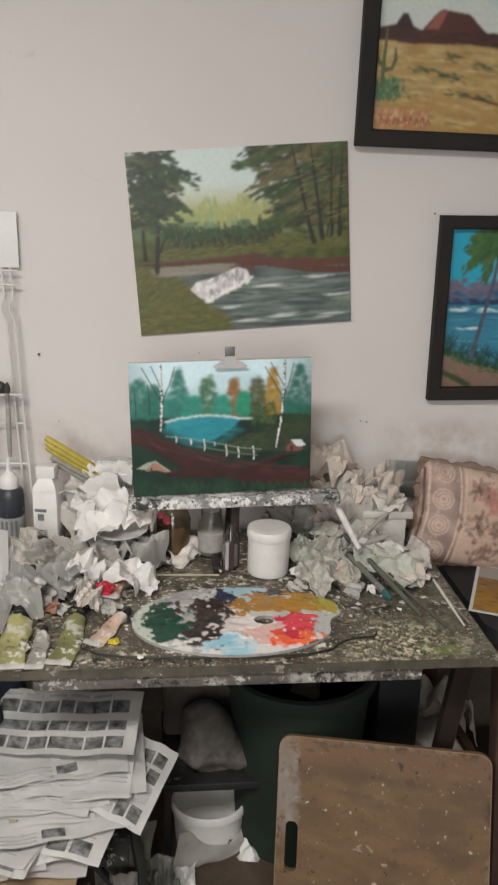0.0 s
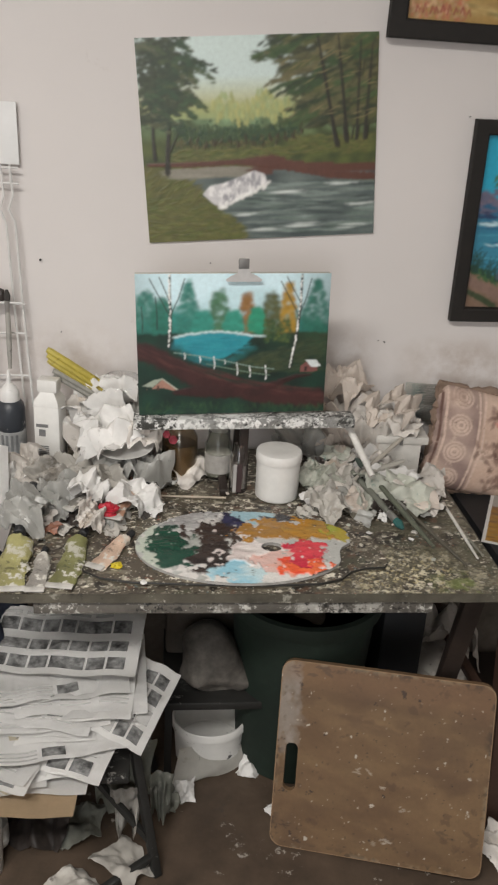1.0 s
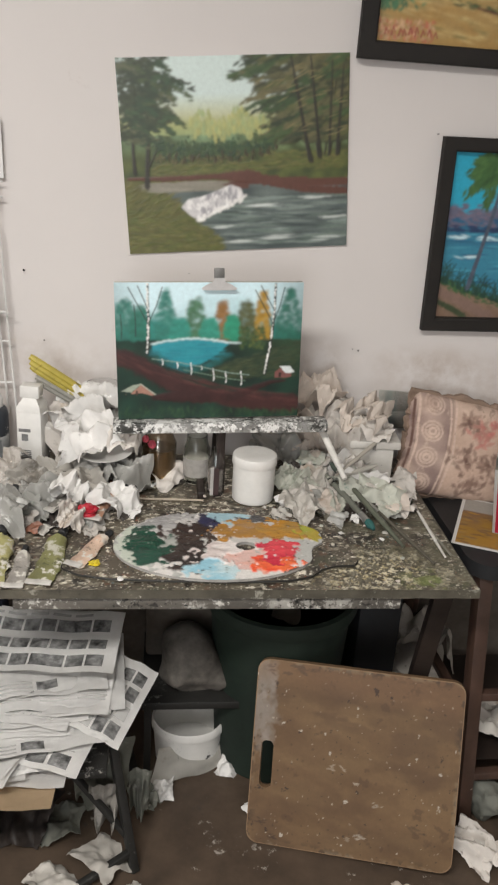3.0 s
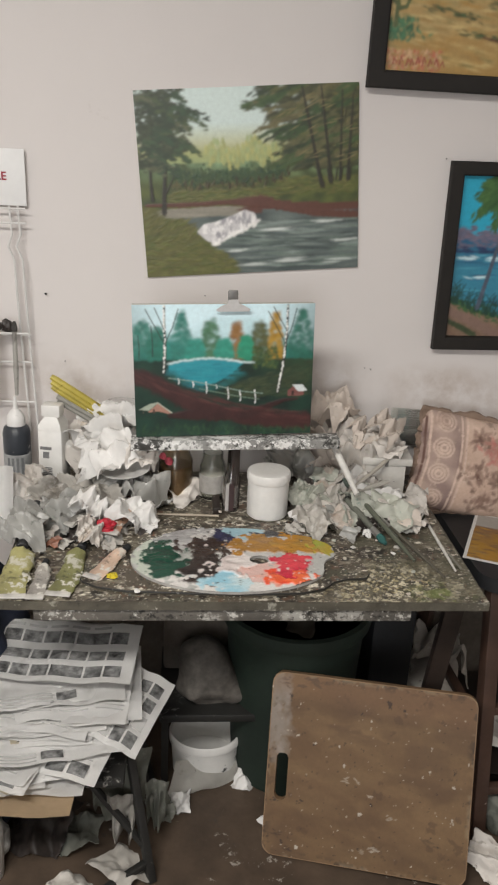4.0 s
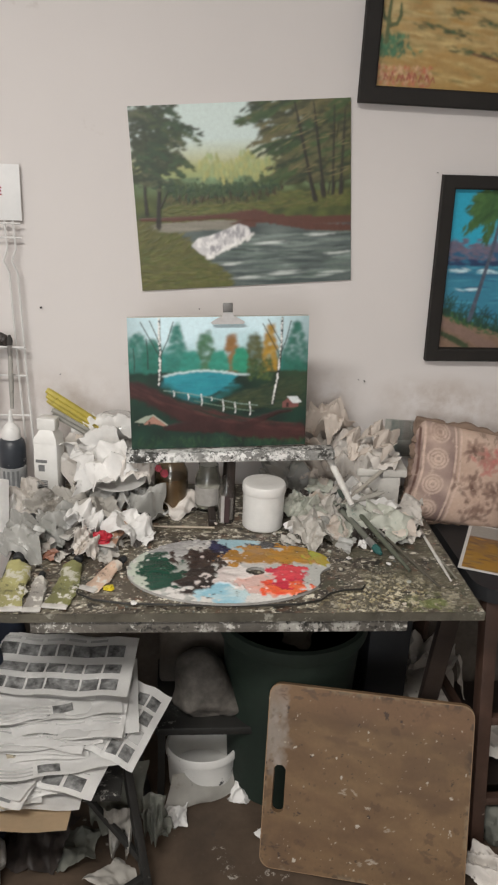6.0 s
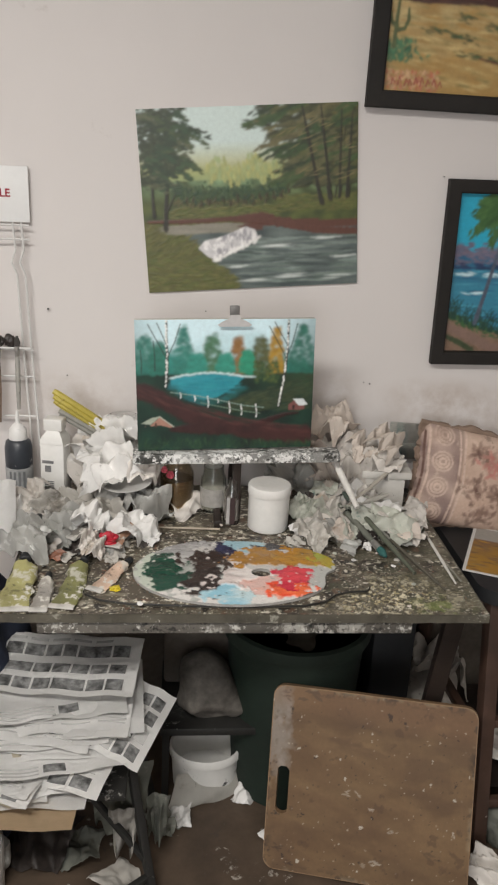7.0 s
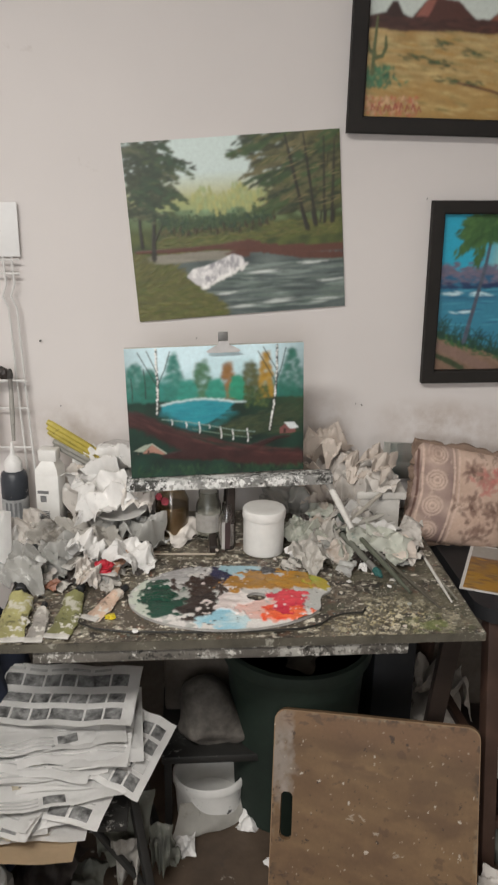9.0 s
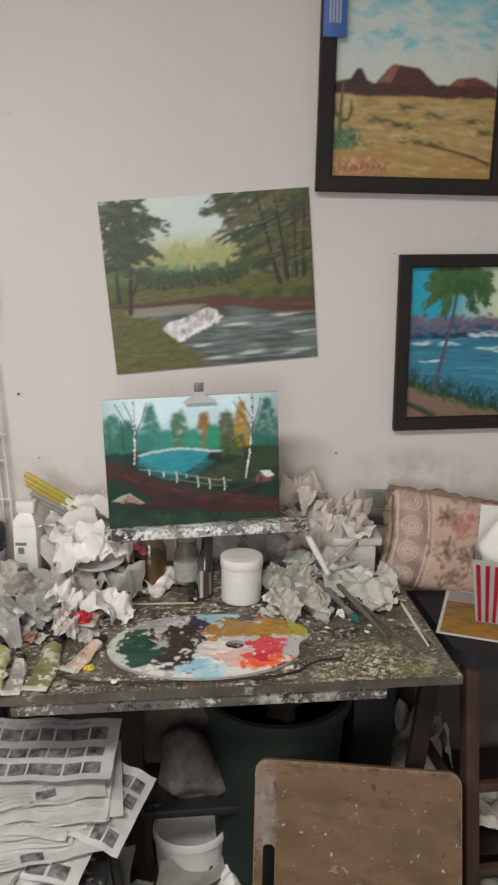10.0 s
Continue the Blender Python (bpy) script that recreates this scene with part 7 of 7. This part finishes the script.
# ---------- wire rack and sign ----------
def wire_rack():
    ob = thing("wire_rack", "white wire wall rack holding old brushes", "rack", pose(0, 0, 0))
    wire = plain("white_wire", (0.70, 0.69, 0.67), 0.45, depth=0.15)
    y = 2.118
    for x in (-0.104, -0.084, -0.365, -0.385):
        s = -1 if x < -0.2 else 1
        part("upright", rodded([(x, y, 1.425), (x + 0.004 * s, y, 1.36), (x - 0.006 * s, y - 0.004, 1.33), (x + 0.006 * s, y, 1.30), (x + 0.014 * s, y, 1.1), (x + 0.026 * s, y, 0.86)], 0.0028, 8), wire, ob)
    for z, dy in ((1.418, 0), (1.385, 0), (1.125, -0.03), (1.115, 0), (1.045, 0), (0.94, 0)):
        part("crossbar", rodded([(-0.385, y + dy, z), (-0.066, y + dy, z)], 0.0026, 8), wire, ob)
    for x in (-0.10, -0.16, -0.22, -0.28, -0.34):
        part("hook", rodded([(x, y, 1.115), (x, y - 0.03, 1.118), (x, y - 0.034, 1.125)], 0.002, 6), wire, ob)
    for x in (-0.09, -0.37):
        part("bracket", rodded([(x, y, 1.385), (x, WALL_Y - 0.001, 1.385)], 0.003, 6), wire, ob)


wire_rack()
handle("palette_knife", "old brush with a dark head hanging in the rack", "brush", (-0.104, 2.095, 0.965), (-0.10, 2.088, 1.155), 0.006, (0.36, 0.35, 0.32), 0.7, ferrule=True, hair=(0.06, 0.055, 0.05))
handle("paint_brush", "brown-handled brush hanging in the rack", "brush", (-0.155, 2.095, 0.93), (-0.15, 2.088, 1.15), 0.009, (0.25, 0.18, 0.13), 0.7, ferrule=True, hair=(0.10, 0.09, 0.08))


for x, z, sd in ((-0.148, 1.118, 7), (-0.118, 1.125, 8)):
    single("rag", crumpled(0.026, 0.022, 0.034, sd, 1.4, 0.45), RAGS["dark"][0], "dark paint-stiff rag wedged on the wire rack", "rag", pose(x, 2.098, z))


def wall_sign():
    ob = thing("paper_sign", "white card sign with red and black handwriting above the rack", "sign", pose(-0.065, 2.132, 1.424, 0, -0.6, 0))
    part("card", boxed(-0.34, 0, 0, 0.004, 0, 0.128, 0.0008), plain("sign_card", (0.80, 0.80, 0.79), 0.6, depth=0.05), ob)
    for text, x, z, size, c in (("ABLE", -0.101, 0.058, 0.026, (0.42, 0.03, 0.05)), ("LE", -0.095, 0.018, 0.018, (0.10, 0.06, 0.05))):
        cu = bpy.data.curves.new("lettering", "FONT")
        cu.body, cu.size, cu.extrude, cu.offset = text, size, 0.0003, 0.0006
        tmp = new("tmp_lettering", cu)
        me = bpy.data.meshes.new_from_object(tmp)
        bpy.data.objects.remove(tmp)
        me.materials.append(plain("marker_ink", c, 0.7))
        t = new("lettering", me)
        t.parent = ob
        t.matrix_basis = pose(x, -0.0006, z, 90, 0, 0)
        tagged(t, "handwritten marker letters")


wall_sign()


# ---------- marks on the wall ----------
DARKMARK = plain("dark_nail", (0.03, 0.028, 0.026), 0.5)


def nail(x, z, r=0.0022, l=0.008):
    single("nail", rodded([(0, 0.002, 0), (0, -l * 0.8, 0.001), (0, -l, 0.001)], [r * 0.6, r * 0.6, r], 8), DARKMARK, "small dark nail in the plaster wall", "nail", pose(x, WALL_Y, z), group="nails")


nail(-0.030, 1.214, 0.003, 0.010)
nail(0.364, 1.222, 0.0016)
nail(0.806, 1.043, 0.002)
nail(0.79, 1.046, 0.0012)
nail(0.012, 1.043, 0.0015)
nail(0.94, 1.575, 0.0015)


# ---------- the window behind ----------
def window():
    ob = thing("window_1", "white wooden window with four panes", "window", pose(0, 0, 0), kind="structure")
    white = plain("window_paint", (0.75, 0.75, 0.74), 0.5, depth=0.08)
    for x0, x1, z0, z1 in ((-1.3, 0.2, 0.85, 0.91), (-1.3, 0.2, 1.99, 2.05), (-1.3, -1.25, 0.91, 1.99), (0.15, 0.2, 0.91, 1.99), (-0.575, -0.525, 0.91, 1.99)):
        part("window_frame", boxed(x0, x1, -3.09, -3.04, z0, z1, 0.003), white, ob)
    for x0, x1 in ((-1.25, -0.575), (-0.525, 0.15)):
        g = part("pane", boxed(x0, x1, -3.067, -3.063, 0.91, 1.99), clear("window_glass", (1, 1, 1), 0.0), ob)
        g.visible_shadow = False


window()
